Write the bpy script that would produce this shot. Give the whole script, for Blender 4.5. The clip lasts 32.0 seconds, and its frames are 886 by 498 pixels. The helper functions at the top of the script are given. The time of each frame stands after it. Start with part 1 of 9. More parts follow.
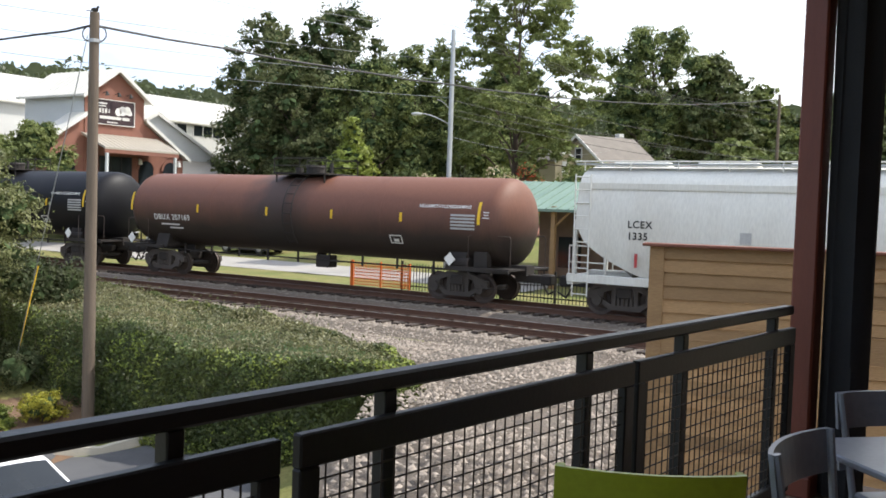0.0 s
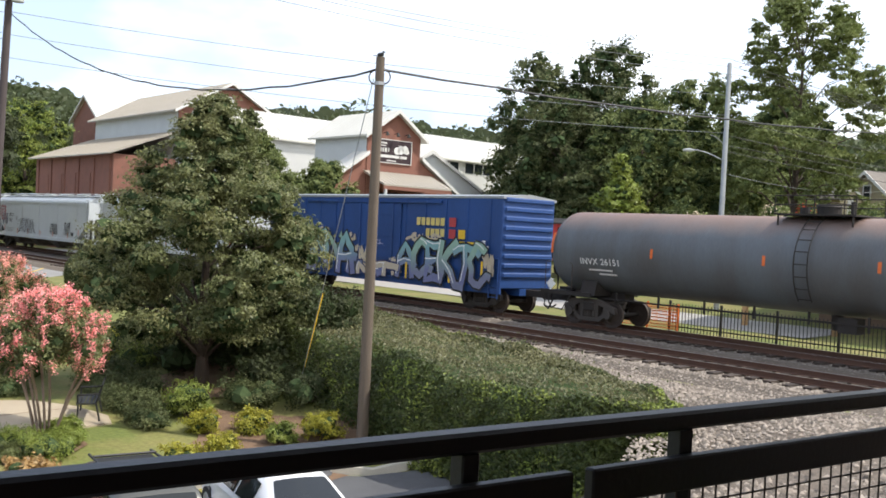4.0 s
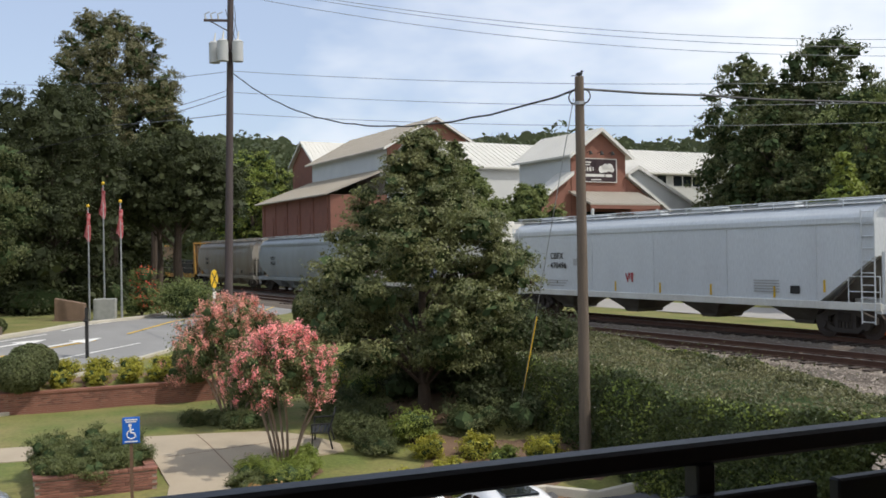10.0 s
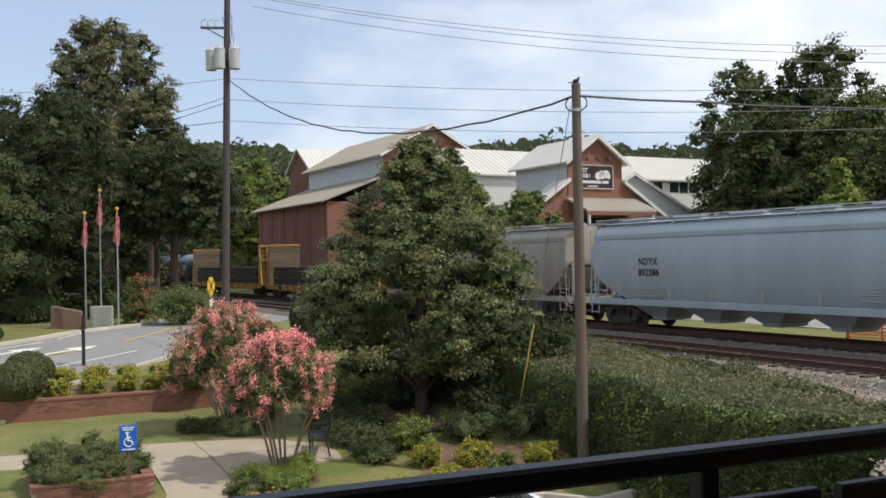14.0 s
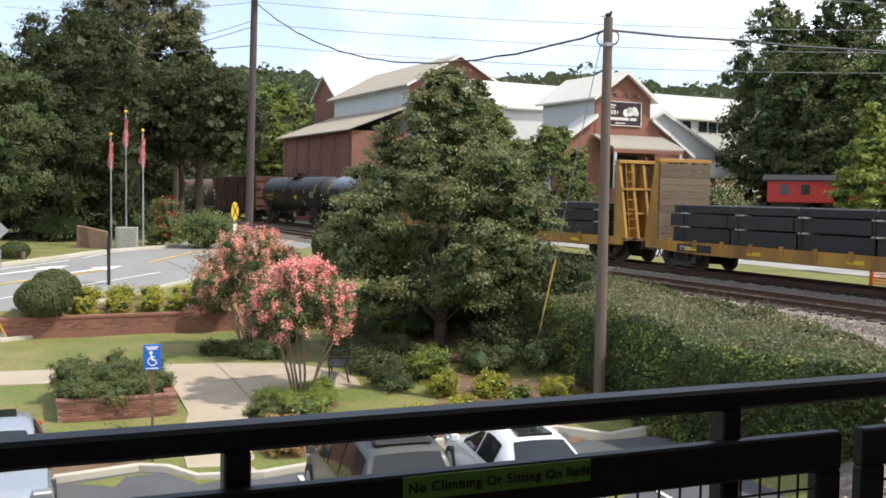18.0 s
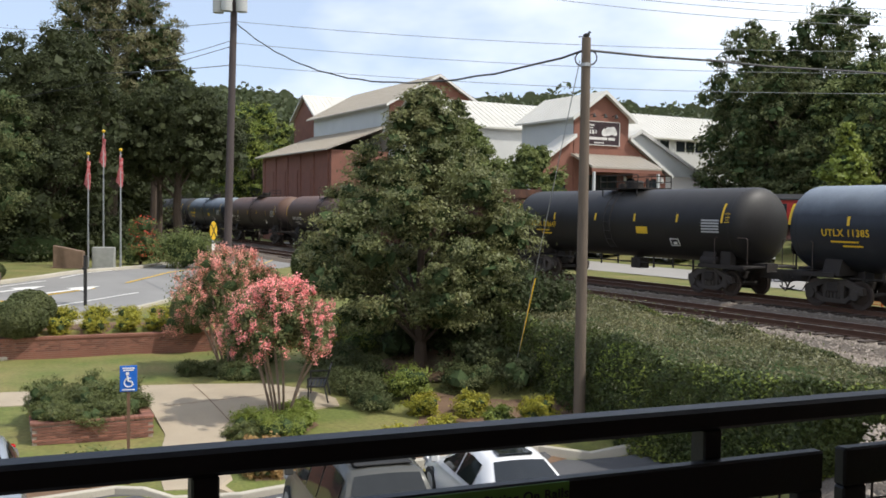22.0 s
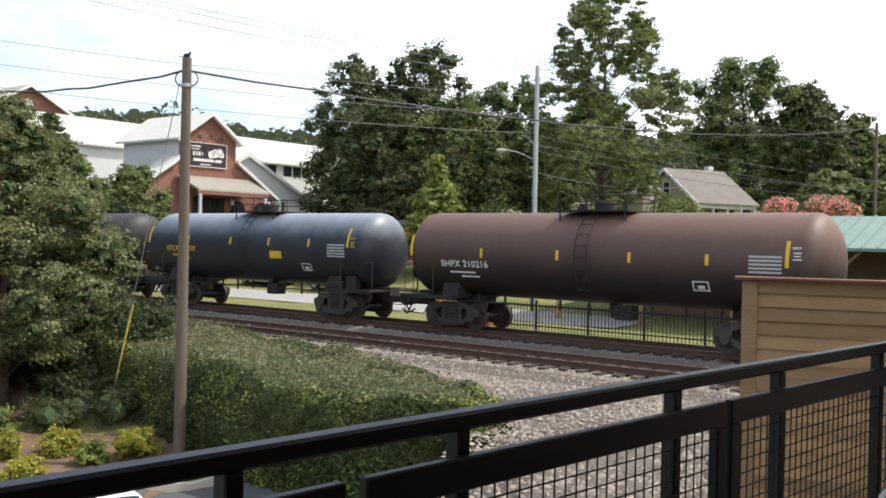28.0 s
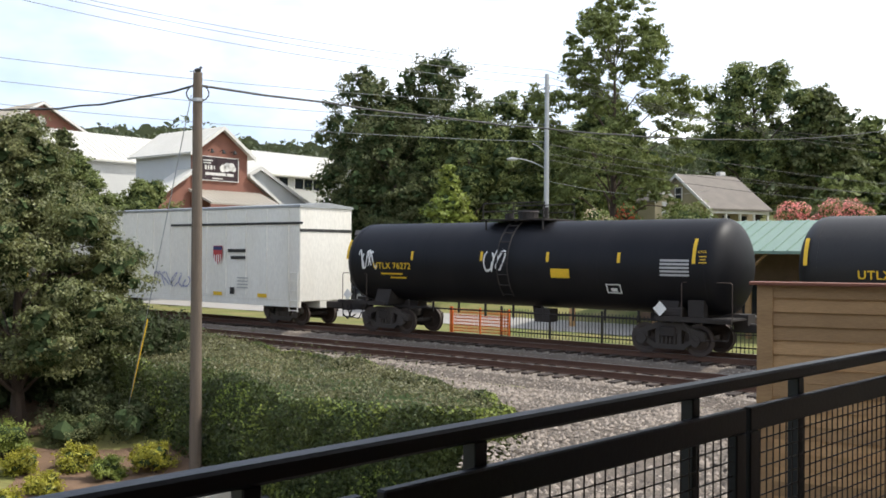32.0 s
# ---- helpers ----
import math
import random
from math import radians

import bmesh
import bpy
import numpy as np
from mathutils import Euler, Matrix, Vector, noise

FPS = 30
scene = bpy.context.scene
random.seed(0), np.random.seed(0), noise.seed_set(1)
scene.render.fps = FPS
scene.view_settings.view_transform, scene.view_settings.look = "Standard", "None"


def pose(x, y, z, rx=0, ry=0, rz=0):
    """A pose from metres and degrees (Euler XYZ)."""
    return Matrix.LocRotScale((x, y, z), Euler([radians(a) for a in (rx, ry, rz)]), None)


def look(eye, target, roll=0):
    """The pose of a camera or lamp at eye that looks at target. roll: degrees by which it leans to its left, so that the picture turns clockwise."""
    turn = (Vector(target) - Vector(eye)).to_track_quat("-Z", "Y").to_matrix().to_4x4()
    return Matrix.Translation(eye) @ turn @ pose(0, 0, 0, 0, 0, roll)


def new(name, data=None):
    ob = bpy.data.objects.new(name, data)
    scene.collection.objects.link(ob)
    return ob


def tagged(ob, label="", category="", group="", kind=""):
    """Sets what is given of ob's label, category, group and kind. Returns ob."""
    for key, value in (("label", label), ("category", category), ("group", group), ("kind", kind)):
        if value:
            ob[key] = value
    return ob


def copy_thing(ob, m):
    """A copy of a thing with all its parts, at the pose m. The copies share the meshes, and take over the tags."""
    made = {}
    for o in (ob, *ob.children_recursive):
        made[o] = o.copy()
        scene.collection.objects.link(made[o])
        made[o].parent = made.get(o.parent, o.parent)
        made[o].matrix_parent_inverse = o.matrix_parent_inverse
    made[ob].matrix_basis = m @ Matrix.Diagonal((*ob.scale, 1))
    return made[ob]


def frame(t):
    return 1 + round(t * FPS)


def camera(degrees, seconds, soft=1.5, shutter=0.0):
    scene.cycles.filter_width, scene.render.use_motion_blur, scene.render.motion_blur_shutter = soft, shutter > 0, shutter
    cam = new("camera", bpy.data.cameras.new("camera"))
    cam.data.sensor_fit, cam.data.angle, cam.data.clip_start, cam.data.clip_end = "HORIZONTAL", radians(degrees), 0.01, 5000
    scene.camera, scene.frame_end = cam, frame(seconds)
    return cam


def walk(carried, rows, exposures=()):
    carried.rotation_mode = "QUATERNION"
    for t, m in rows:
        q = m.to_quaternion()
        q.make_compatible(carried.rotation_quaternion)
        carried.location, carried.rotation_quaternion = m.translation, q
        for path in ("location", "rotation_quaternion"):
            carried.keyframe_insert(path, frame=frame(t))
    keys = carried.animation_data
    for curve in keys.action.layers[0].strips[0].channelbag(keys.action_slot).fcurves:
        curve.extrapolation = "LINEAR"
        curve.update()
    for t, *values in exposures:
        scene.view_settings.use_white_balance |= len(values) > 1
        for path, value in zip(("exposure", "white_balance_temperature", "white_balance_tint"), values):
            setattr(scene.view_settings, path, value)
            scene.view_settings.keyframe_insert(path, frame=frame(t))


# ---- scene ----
cam = camera(49.41, 32.0, soft=1.7)
# Rows of the hand-held camera: seconds, x, y, z, yaw, pitch, roll
PATH = """
0 0.064 -0.042 5.259 -0.27 -2.51 -1.93
0.5 0.092 0.005 5.227 1.797 -2.271 -1.75
1 0.013 -0.004 5.237 7.935 -1.728 -1.06
1.5 0.026 0.032 5.232 14.023 -2.425 -3.8
2 -0.021 0.038 5.221 15.592 -1.353 -3
2.5 -0.006 0.043 5.217 15.49 -0.85 -3.35
4.5 -0.024 0.003 5.232 15.14 -0.92 -2.38
5 0.009 0.005 5.219 14.84 -0.12 -1.76
5.5 -0.015 0.004 5.256 16.66 0.05 -1.55
6 -0.009 0.006 5.242 19.63 3.67 -1.72
6.5 -0.001 -0.028 5.235 20.51 2.9 -2.35
7 -0.009 -0.054 5.245 20.98 1.36 -2.21
7.5 -0.012 -0.089 5.235 22.51 0.77 -1.63
8 -0.017 -0.099 5.229 25.32 0.89 0.96
8.5 -0.026 -0.093 5.221 28.15 0.52 1.7
9 -0.029 -0.081 5.23 28.84 0.34 1.07
9.5 -0.033 -0.066 5.213 28.45 0.59 1.09
10 -0.022 -0.04 5.215 27.79 0.2 0.95
10.5 -0.028 -0.037 5.225 27.58 0.65 0.94
11 -0.037 -0.044 5.217 27.35 1.11 0.79
11.5 -0.035 -0.05 5.221 27.42 1.33 0.71
12 -0.032 -0.062 5.224 27.31 1.64 0.45
12.5 -0.033 -0.076 5.219 27.23 1.5 0.24
13 -0.031 -0.077 5.232 27.33 0.6 0.15
13.5 -0.026 -0.048 5.223 27.24 0.4 0.31
14 -0.035 -0.052 5.216 27.59 0.6 1.07
14.5 -0.022 -0.055 5.215 27.79 0.23 0.59
16.5 -0.033 -0.062 5.213 28.49 -0.98 -0.25
17 -0.028 -0.074 5.23 29 -0.17 -2.97
17.5 -0.035 -0.098 5.207 28.23 -2.13 -1.75
18 -0.05 -0.069 5.216 28.96 -3.42 -0.86
18.5 -0.05 -0.036 5.217 25.79 -1.6 -3.1
19 -0.036 -0.051 5.23 27.7 -2.78 -2.39
19.5 -0.014 -0.013 5.239 33.01 -1.25 -1.98
20 -0.031 0.007 5.236 32.01 0.25 -0.2
20.5 -0.027 -0.013 5.221 30.84 0.19 -0.08
21 -0.038 -0.008 5.233 31.04 -0.21 0.28
21.5 -0.026 -0 5.223 31.12 -0.2 0.23
22 -0.059 -0.032 5.211 27.76 -2.25 -0.79
22.5 -0.069 0.016 5.185 26.84 -2.56 -2.14
23 -0.114 0.038 5.069 32.5 1.72 1.27
23.5 -0.095 0.075 5.05 33.94 1.14 1.25
24 -0.089 0.074 5.058 32.77 0.55 -0.05
24.5 -0.089 0.073 5.127 30.27 -4.08 -1.15
26.5 -0.06 0.166 5.195 30.73 -1.33 -0.84
27 0.011 0.197 5.207 21.18 -1.273 -2.034
27.5 0.093 0.103 5.242 9.006 -0.632 -1.83
28 0.098 0.087 5.243 4.861 -0.471 -1.257
28.5 0.1 0.063 5.252 3.33 -0.345 -0.723
29 0.094 0.064 5.25 3.368 -0.01 -0.189
29.5 0.092 0.072 5.246 4.119 -0.576 -0.057
30 0.089 0.081 5.244 4.509 -0.472 0.044
30.5 0.085 0.092 5.25 4.771 -0.194 -0.188
31 0.095 0.069 5.245 5.534 0.633 -0.68
31.5 0.088 0.084 5.248 5.125 -0.08 -0.54
32 0.093 0.094 5.245 5.586 0.106 -0.35

"""
EXPOSURES = [(0, 0.5), (2, 0.5), (2.6, 0.48), (4.5, 0.25), (6, -0.3), (7, -0.43), (9, -0.34), (16, -0.26), (17.5, 0.15), (19, 0.3), (20, -0.1), (21.5, -0.13), (22.2, -0.05), (23, 0.04), (24, -0.14), (26, 0.06), (27, 0.2), (28, 0.3), (30, 0.28), (32, 0.2)]


def camera_rows():
    rows = []
    for line in PATH.split("\n"):
        if line.strip():
            t, x, y, z, yaw, pitch, roll = [float(v) for v in line.split()]
            rows.append((t, pose(x, y, z, 90 + pitch, roll, yaw)))
    return rows


walk(cam, camera_rows(), EXPOSURES)

# ---- sky and sun ----
SUN_TO = Vector((0.9, 0.2, 1.3)).normalized()
world = bpy.data.worlds.new("sky")
scene.world = world
world.use_nodes = True
wn, wl = world.node_tree.nodes, world.node_tree.links
sky = wn.new("ShaderNodeTexSky")
sky.sky_type = "NISHITA"
sky.sun_disc = False
sky.sun_elevation = math.asin(SUN_TO.z)
sky.sun_rotation = math.atan2(SUN_TO.x, SUN_TO.y)
sky.air_density, sky.dust_density, sky.ozone_density = 1.0, 1.2, 2.0
tc = wn.new("ShaderNodeTexCoord")
mp = wn.new("ShaderNodeMapping")
mp.inputs["Scale"].default_value = (1.6, 1.6, 3.6)
mp.inputs["Location"].default_value = (0.35, 0.2, 0.1)
nz = wn.new("ShaderNodeTexNoise")
nz.inputs["Scale"].default_value = 1.7
nz.inputs["Detail"].default_value = 5
nz.inputs["Roughness"].default_value = 0.55
rp = wn.new("ShaderNodeValToRGB")
rp.color_ramp.elements[0].position = 0.3
rp.color_ramp.elements[1].position = 0.66
mx = wn.new("ShaderNodeMix")
mx.data_type = "RGBA"
mx.inputs[7].default_value = (8.7, 8.9, 9.2, 1)
wl.new(tc.outputs["Generated"], mp.inputs["Vector"])
wl.new(mp.outputs[0], nz.inputs["Vector"])
# the cloud thickens towards the east
sp, ea = wn.new("ShaderNodeSeparateXYZ"), wn.new("ShaderNodeMath")
ea.operation = "MULTIPLY_ADD"
ea.inputs[1].default_value = 0.38
wl.new(tc.outputs["Generated"], sp.inputs[0])
wl.new(sp.outputs["X"], ea.inputs[0])
wl.new(nz.outputs["Fac"], ea.inputs[2])
wl.new(ea.outputs[0], rp.inputs["Fac"])
# haze and cloud lie along the horizon, the zenith is clearer
zen, thin = wn.new("ShaderNodeMapRange"), wn.new("ShaderNodeMath")
zen.inputs["From Min"].default_value, zen.inputs["From Max"].default_value = 0.3, 0.85
zen.inputs["To Min"].default_value, zen.inputs["To Max"].default_value = 1.0, 0.55
thin.operation = "MULTIPLY"
wl.new(sp.outputs["Z"], zen.inputs["Value"])
wl.new(rp.outputs["Color"], thin.inputs[0])
wl.new(zen.outputs[0], thin.inputs[1])
wl.new(thin.outputs[0], mx.inputs[0])
# summer haze pales the clear sky
hz = wn.new("ShaderNodeMix")
hz.data_type = "RGBA"
hz.inputs[0].default_value = 0.38
hz.inputs[7].default_value = (6.5, 7.3, 9.2, 1)
wl.new(sky.outputs[0], hz.inputs[6])
wl.new(hz.outputs[2], mx.inputs[6])
wl.new(mx.outputs[2], wn["Background"].inputs[0])
wn["Background"].inputs[1].default_value = 0.16
sun = new("sun", bpy.data.lights.new("sun", "SUN"))
sun.data.energy, sun.data.angle, sun.data.color = 3.7, radians(0.6), (1.0, 0.95, 0.87)
sun.matrix_world = look(SUN_TO * 200, (0, 0, 0))


# ---- materials ----
def material(name, base, second=None, rough=0.7, metal=0.0, scale=3.0, fine=40.0, bump=0.1, amount=0.5, island=0.0, objects=0.0, stretch=(1, 1, 1), spec=0.5, vary=0.18):
    """Base colour broken up by a coarse and a fine noise, with relief; island and objects vary each leaf or piece."""
    m = bpy.data.materials.new(name)
    m.use_nodes = True
    n, l = m.node_tree.nodes, m.node_tree.links
    b = n["Principled BSDF"]
    b.inputs["Roughness"].default_value = rough
    b.inputs["Metallic"].default_value = metal
    b.inputs["Specular IOR Level"].default_value = spec
    second = second or tuple(c * 0.6 for c in base)
    co = n.new("ShaderNodeTexCoord")
    ma = n.new("ShaderNodeMapping")
    ma.inputs["Scale"].default_value = stretch
    l.new(co.outputs["Object"], ma.inputs["Vector"])
    big, small = n.new("ShaderNodeTexNoise"), n.new("ShaderNodeTexNoise")
    for node, s, d in ((big, scale, 5), (small, fine, 3)):
        node.inputs["Scale"].default_value = s
        node.inputs["Detail"].default_value = d
        l.new(ma.outputs[0], node.inputs["Vector"])
    ramp = n.new("ShaderNodeValToRGB")
    ramp.color_ramp.elements[0].position, ramp.color_ramp.elements[1].position = 0.35, 0.68
    l.new(big.outputs["Fac"], ramp.inputs["Fac"])
    mix = n.new("ShaderNodeMix")
    mix.data_type = "RGBA"
    mix.inputs[6].default_value, mix.inputs[7].default_value = (*base, 1), (*second, 1)
    f = n.new("ShaderNodeMath")
    f.operation = "MULTIPLY"
    f.inputs[1].default_value = amount
    l.new(ramp.outputs["Color"], f.inputs[0])
    l.new(f.outputs[0], mix.inputs[0])
    hsv = n.new("ShaderNodeHueSaturation")
    l.new(mix.outputs[2], hsv.inputs["Color"])
    val = n.new("ShaderNodeMapRange")
    val.inputs["To Min"].default_value, val.inputs["To Max"].default_value = 1 - vary, 1 + vary
    l.new(small.outputs["Fac"], val.inputs["Value"])
    last = val.outputs[0]
    for strength, kind, out in ((island, "ShaderNodeNewGeometry", "Random Per Island"), (objects, "ShaderNodeObjectInfo", "Random")):
        if strength:
            src, mr, mu = n.new(kind), n.new("ShaderNodeMapRange"), n.new("ShaderNodeMath")
            mr.inputs["To Min"].default_value, mr.inputs["To Max"].default_value = 1 - strength, 1 + strength
            mu.operation = "MULTIPLY"
            l.new(src.outputs[out], mr.inputs["Value"])
            l.new(mr.outputs[0], mu.inputs[0])
            l.new(last, mu.inputs[1])
            last = mu.outputs[0]
    l.new(last, hsv.inputs["Value"])
    l.new(hsv.outputs[0], b.inputs["Base Color"])
    if bump:
        bp = n.new("ShaderNodeBump")
        bp.inputs["Strength"].default_value = bump
        bp.inputs["Distance"].default_value = 0.02
        l.new(small.outputs["Fac"], bp.inputs["Height"])
        l.new(bp.outputs[0], b.inputs["Normal"])
    return m


def foliage(name, base, second, island=0.35, glow=0.3, gloss=0.5):
    """Leaves: a little light passes through them."""
    base, second = (base[0] * 1.22, base[1], base[2] * 0.92), (second[0] * 1.22, second[1], second[2] * 0.92)
    m = material(name, base, second, rough=gloss, scale=0.6, fine=8, bump=0, amount=0.8, island=island, spec=0.35)
    n, l = m.node_tree.nodes, m.node_tree.links
    b = n["Principled BSDF"]
    tr, mxs = n.new("ShaderNodeBsdfTranslucent"), n.new("ShaderNodeMixShader")
    l.new(b.inputs["Base Color"].links[0].from_socket, tr.inputs["Color"])
    mxs.inputs[0].default_value = glow
    l.new(b.outputs[0], mxs.inputs[1])
    l.new(tr.outputs[0], mxs.inputs[2])
    l.new(mxs.outputs[0], n["Material Output"].inputs["Surface"])
    return m


def weathered(name, paint, stain, rough=0.55, streak=0.6, band=None, back=None, spread=(3.5, 4.5), spec=0.4):
    """Railcar paint with rain streaks; band: a spill of that colour round the middle fittings."""
    m = material(name, paint, stain, rough=rough, scale=0.5, fine=14, bump=0.05, amount=streak, stretch=(1.6, 1.0, 0.35), spec=spec)
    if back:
        # upward blend to back: rust, sprayed fades, and light painted on tank tops
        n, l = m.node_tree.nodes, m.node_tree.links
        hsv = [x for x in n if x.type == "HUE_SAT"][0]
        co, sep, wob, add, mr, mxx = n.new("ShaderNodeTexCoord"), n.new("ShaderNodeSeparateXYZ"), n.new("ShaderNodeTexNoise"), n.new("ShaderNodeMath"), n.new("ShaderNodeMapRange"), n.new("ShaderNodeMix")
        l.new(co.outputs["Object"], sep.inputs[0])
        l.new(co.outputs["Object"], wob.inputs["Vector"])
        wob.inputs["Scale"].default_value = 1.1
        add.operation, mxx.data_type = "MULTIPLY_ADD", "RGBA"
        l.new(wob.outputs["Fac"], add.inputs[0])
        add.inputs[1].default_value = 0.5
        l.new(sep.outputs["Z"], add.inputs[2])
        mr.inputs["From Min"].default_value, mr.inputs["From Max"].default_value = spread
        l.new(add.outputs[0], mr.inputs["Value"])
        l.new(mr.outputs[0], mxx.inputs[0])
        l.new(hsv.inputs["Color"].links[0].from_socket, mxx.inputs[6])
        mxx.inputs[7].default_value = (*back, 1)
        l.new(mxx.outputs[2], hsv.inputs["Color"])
    if band:
        n, l = m.node_tree.nodes, m.node_tree.links
        hsv = [x for x in n if x.type == "HUE_SAT"][0]
        co, sep = n.new("ShaderNodeTexCoord"), n.new("ShaderNodeSeparateXYZ")
        l.new(co.outputs["Object"], sep.inputs[0])
        wob, add, ab, mr, mxx = n.new("ShaderNodeTexNoise"), n.new("ShaderNodeMath"), n.new("ShaderNodeMath"), n.new("ShaderNodeMapRange"), n.new("ShaderNodeMix")
        wob.inputs["Scale"].default_value = 1.3
        add.operation, ab.operation, mxx.data_type = "MULTIPLY_ADD", "ABSOLUTE", "RGBA"
        l.new(co.outputs["Object"], wob.inputs["Vector"])
        l.new(wob.outputs["Fac"], add.inputs[0])
        add.inputs[1].default_value = 1.6
        l.new(sep.outputs["X"], add.inputs[2])
        l.new(add.outputs[0], ab.inputs[0])
        mr.inputs["From Min"].default_value, mr.inputs["From Max"].default_value = 0.5, 1.9
        mr.inputs["To Min"].default_value, mr.inputs["To Max"].default_value = 0.75, 0.0
        l.new(ab.outputs[0], mr.inputs["Value"])
        l.new(mr.outputs[0], mxx.inputs[0])
        l.new(hsv.inputs["Color"].links[0].from_socket, mxx.inputs[6])
        mxx.inputs[7].default_value = (*band, 1)
        l.new(mxx.outputs[2], hsv.inputs["Color"])
    return m


GRASS = material("lawn", (0.12, 0.145, 0.03), (0.235, 0.19, 0.07), rough=0.9, scale=0.6, fine=9, bump=0.8, amount=0.8, vary=0.45)
ASPHALT = material("asphalt", (0.23, 0.225, 0.215), (0.3, 0.295, 0.285), rough=0.85, scale=0.5, fine=60, bump=0.25)
LOT = material("lot_asphalt", (0.075, 0.075, 0.08), (0.12, 0.12, 0.12), rough=0.85, scale=0.6, fine=60, bump=0.25)
PALE = material("pale_pavement", (0.35, 0.33, 0.3), (0.28, 0.27, 0.25), rough=0.85, scale=0.5, fine=50)
CONCRETE = material("concrete", (0.43, 0.355, 0.255), (0.3, 0.25, 0.18), rough=0.85, scale=0.7, fine=45, bump=0.2)
KERB = material("kerb_concrete", (0.5, 0.46, 0.38), (0.38, 0.35, 0.29), rough=0.85, scale=1.2, fine=40, bump=0.2)
MULCH = material("mulch", (0.14, 0.085, 0.05), (0.24, 0.15, 0.09), rough=0.95, scale=2, fine=50, bump=0.8)
GRAVEL = material("ballast_bed", (0.15, 0.125, 0.1), (0.11, 0.078, 0.055), rough=0.95, scale=0.8, fine=24, bump=1.0, vary=0.75)
STONE = material("ballast_stone", (0.235, 0.2, 0.165), (0.15, 0.118, 0.09), rough=0.95, scale=1.5, fine=20, bump=0.2, island=0.6)
TIE = material("tie_wood", (0.045, 0.032, 0.025), (0.085, 0.065, 0.05), rough=0.9, scale=3, fine=30, bump=0.5, objects=0.3, stretch=(1, 6, 6))
RAIL = material("rusty_rail", (0.12, 0.062, 0.04), (0.075, 0.04, 0.03), rough=0.75, metal=0.2, scale=3, fine=30)
RAILTOP = material("rail_tread", (0.32, 0.3, 0.29), (0.2, 0.16, 0.14), rough=0.35, metal=0.8, scale=2, fine=20, bump=0.03)
BRICK = material("brick", (0.24, 0.105, 0.072), (0.16, 0.072, 0.052), rough=0.85, scale=2, fine=25, bump=0.3, objects=0.38)
BRICKWALL = material("brick_facade", (0.25, 0.11, 0.078), (0.18, 0.085, 0.064), rough=0.85, scale=1.3, fine=20, bump=0.3)
MORTAR = material("mortar", (0.33, 0.27, 0.22), (0.25, 0.2, 0.16), rough=0.9, scale=3, fine=40)
WHITEROOF = material("white_metal_roof", (0.62, 0.60, 0.54), (0.5, 0.48, 0.42), rough=0.45, scale=0.5, fine=12, bump=0.05)
TANROOF = material("tan_metal_roof", (0.42, 0.38, 0.32), (0.33, 0.3, 0.25), rough=0.5, scale=0.5, fine=12, bump=0.05)
SIDING = material("grey_siding", (0.56, 0.58, 0.58), (0.48, 0.5, 0.5), rough=0.6, scale=0.7, fine=12, bump=0.05)
PALESIDING = material("pale_siding", (0.6, 0.6, 0.58), (0.5, 0.5, 0.48), rough=0.6, scale=0.7, fine=12, bump=0.05)
TRIM = material("white_trim", (0.7, 0.69, 0.66), (0.55, 0.54, 0.5), rough=0.6, scale=2, fine=20, bump=0.05)
GLASSDARK = material("dark_glazing", (0.02, 0.025, 0.03), (0.03, 0.035, 0.04), rough=0.08, scale=0.5, fine=3, bump=0.0)
SHINGLE = material("shingle_roof", (0.17, 0.15, 0.13), (0.24, 0.21, 0.18), rough=0.9, scale=1.2, fine=20, bump=0.4)
TANWALL = material("tan_wall", (0.42, 0.36, 0.24), (0.34, 0.29, 0.2), rough=0.8, scale=0.8, fine=18)
GREENROOF = material("green_metal_roof", (0.16, 0.24, 0.19), (0.2, 0.28, 0.23), rough=0.5, scale=0.6, fine=12, bump=0.05)
CABOOSE = material("caboose_red", (0.42, 0.02, 0.015), (0.33, 0.02, 0.015), rough=0.5, scale=0.8, fine=12, bump=0.03)
POLEWOOD = material("pole_wood", (0.15, 0.115, 0.085), (0.085, 0.066, 0.05), rough=0.85, scale=2.5, fine=35, bump=0.4, stretch=(6, 6, 0.5))
DARKPOLE = material("dark_pole_wood", (0.06, 0.045, 0.045), (0.1, 0.08, 0.075), rough=0.8, scale=2.5, fine=35, bump=0.3, stretch=(6, 6, 0.5))
GALV = material("galvanised_steel", (0.42, 0.43, 0.44), (0.32, 0.33, 0.34), rough=0.45, metal=0.7, scale=2, fine=20, bump=0.03)
TRANSF = material("transformer_grey", (0.45, 0.46, 0.46), (0.38, 0.39, 0.38), rough=0.5, scale=2, fine=20, bump=0.03)
WIRE = material("cable_black", (0.02, 0.02, 0.02), (0.03, 0.03, 0.03), rough=0.6, scale=2, fine=20, bump=0)
WIREPALE = material("cable_aluminium", (0.2, 0.21, 0.22), (0.3, 0.31, 0.32), rough=0.5, metal=0.5, scale=2, fine=20, bump=0)
BLACKSTEEL = material("black_painted_steel", (0.007, 0.007, 0.008), (0.013, 0.013, 0.014), rough=0.45, scale=4, fine=60, bump=0.06, spec=0.4)
IRON = material("black_iron", (0.014, 0.014, 0.014), (0.03, 0.026, 0.022), rough=0.55, scale=4, fine=40, bump=0.08)
WIREMESH = material("wire_mesh", (0.035, 0.028, 0.023), (0.07, 0.045, 0.03), rough=0.6, metal=0.4, scale=5, fine=50, bump=0.05)
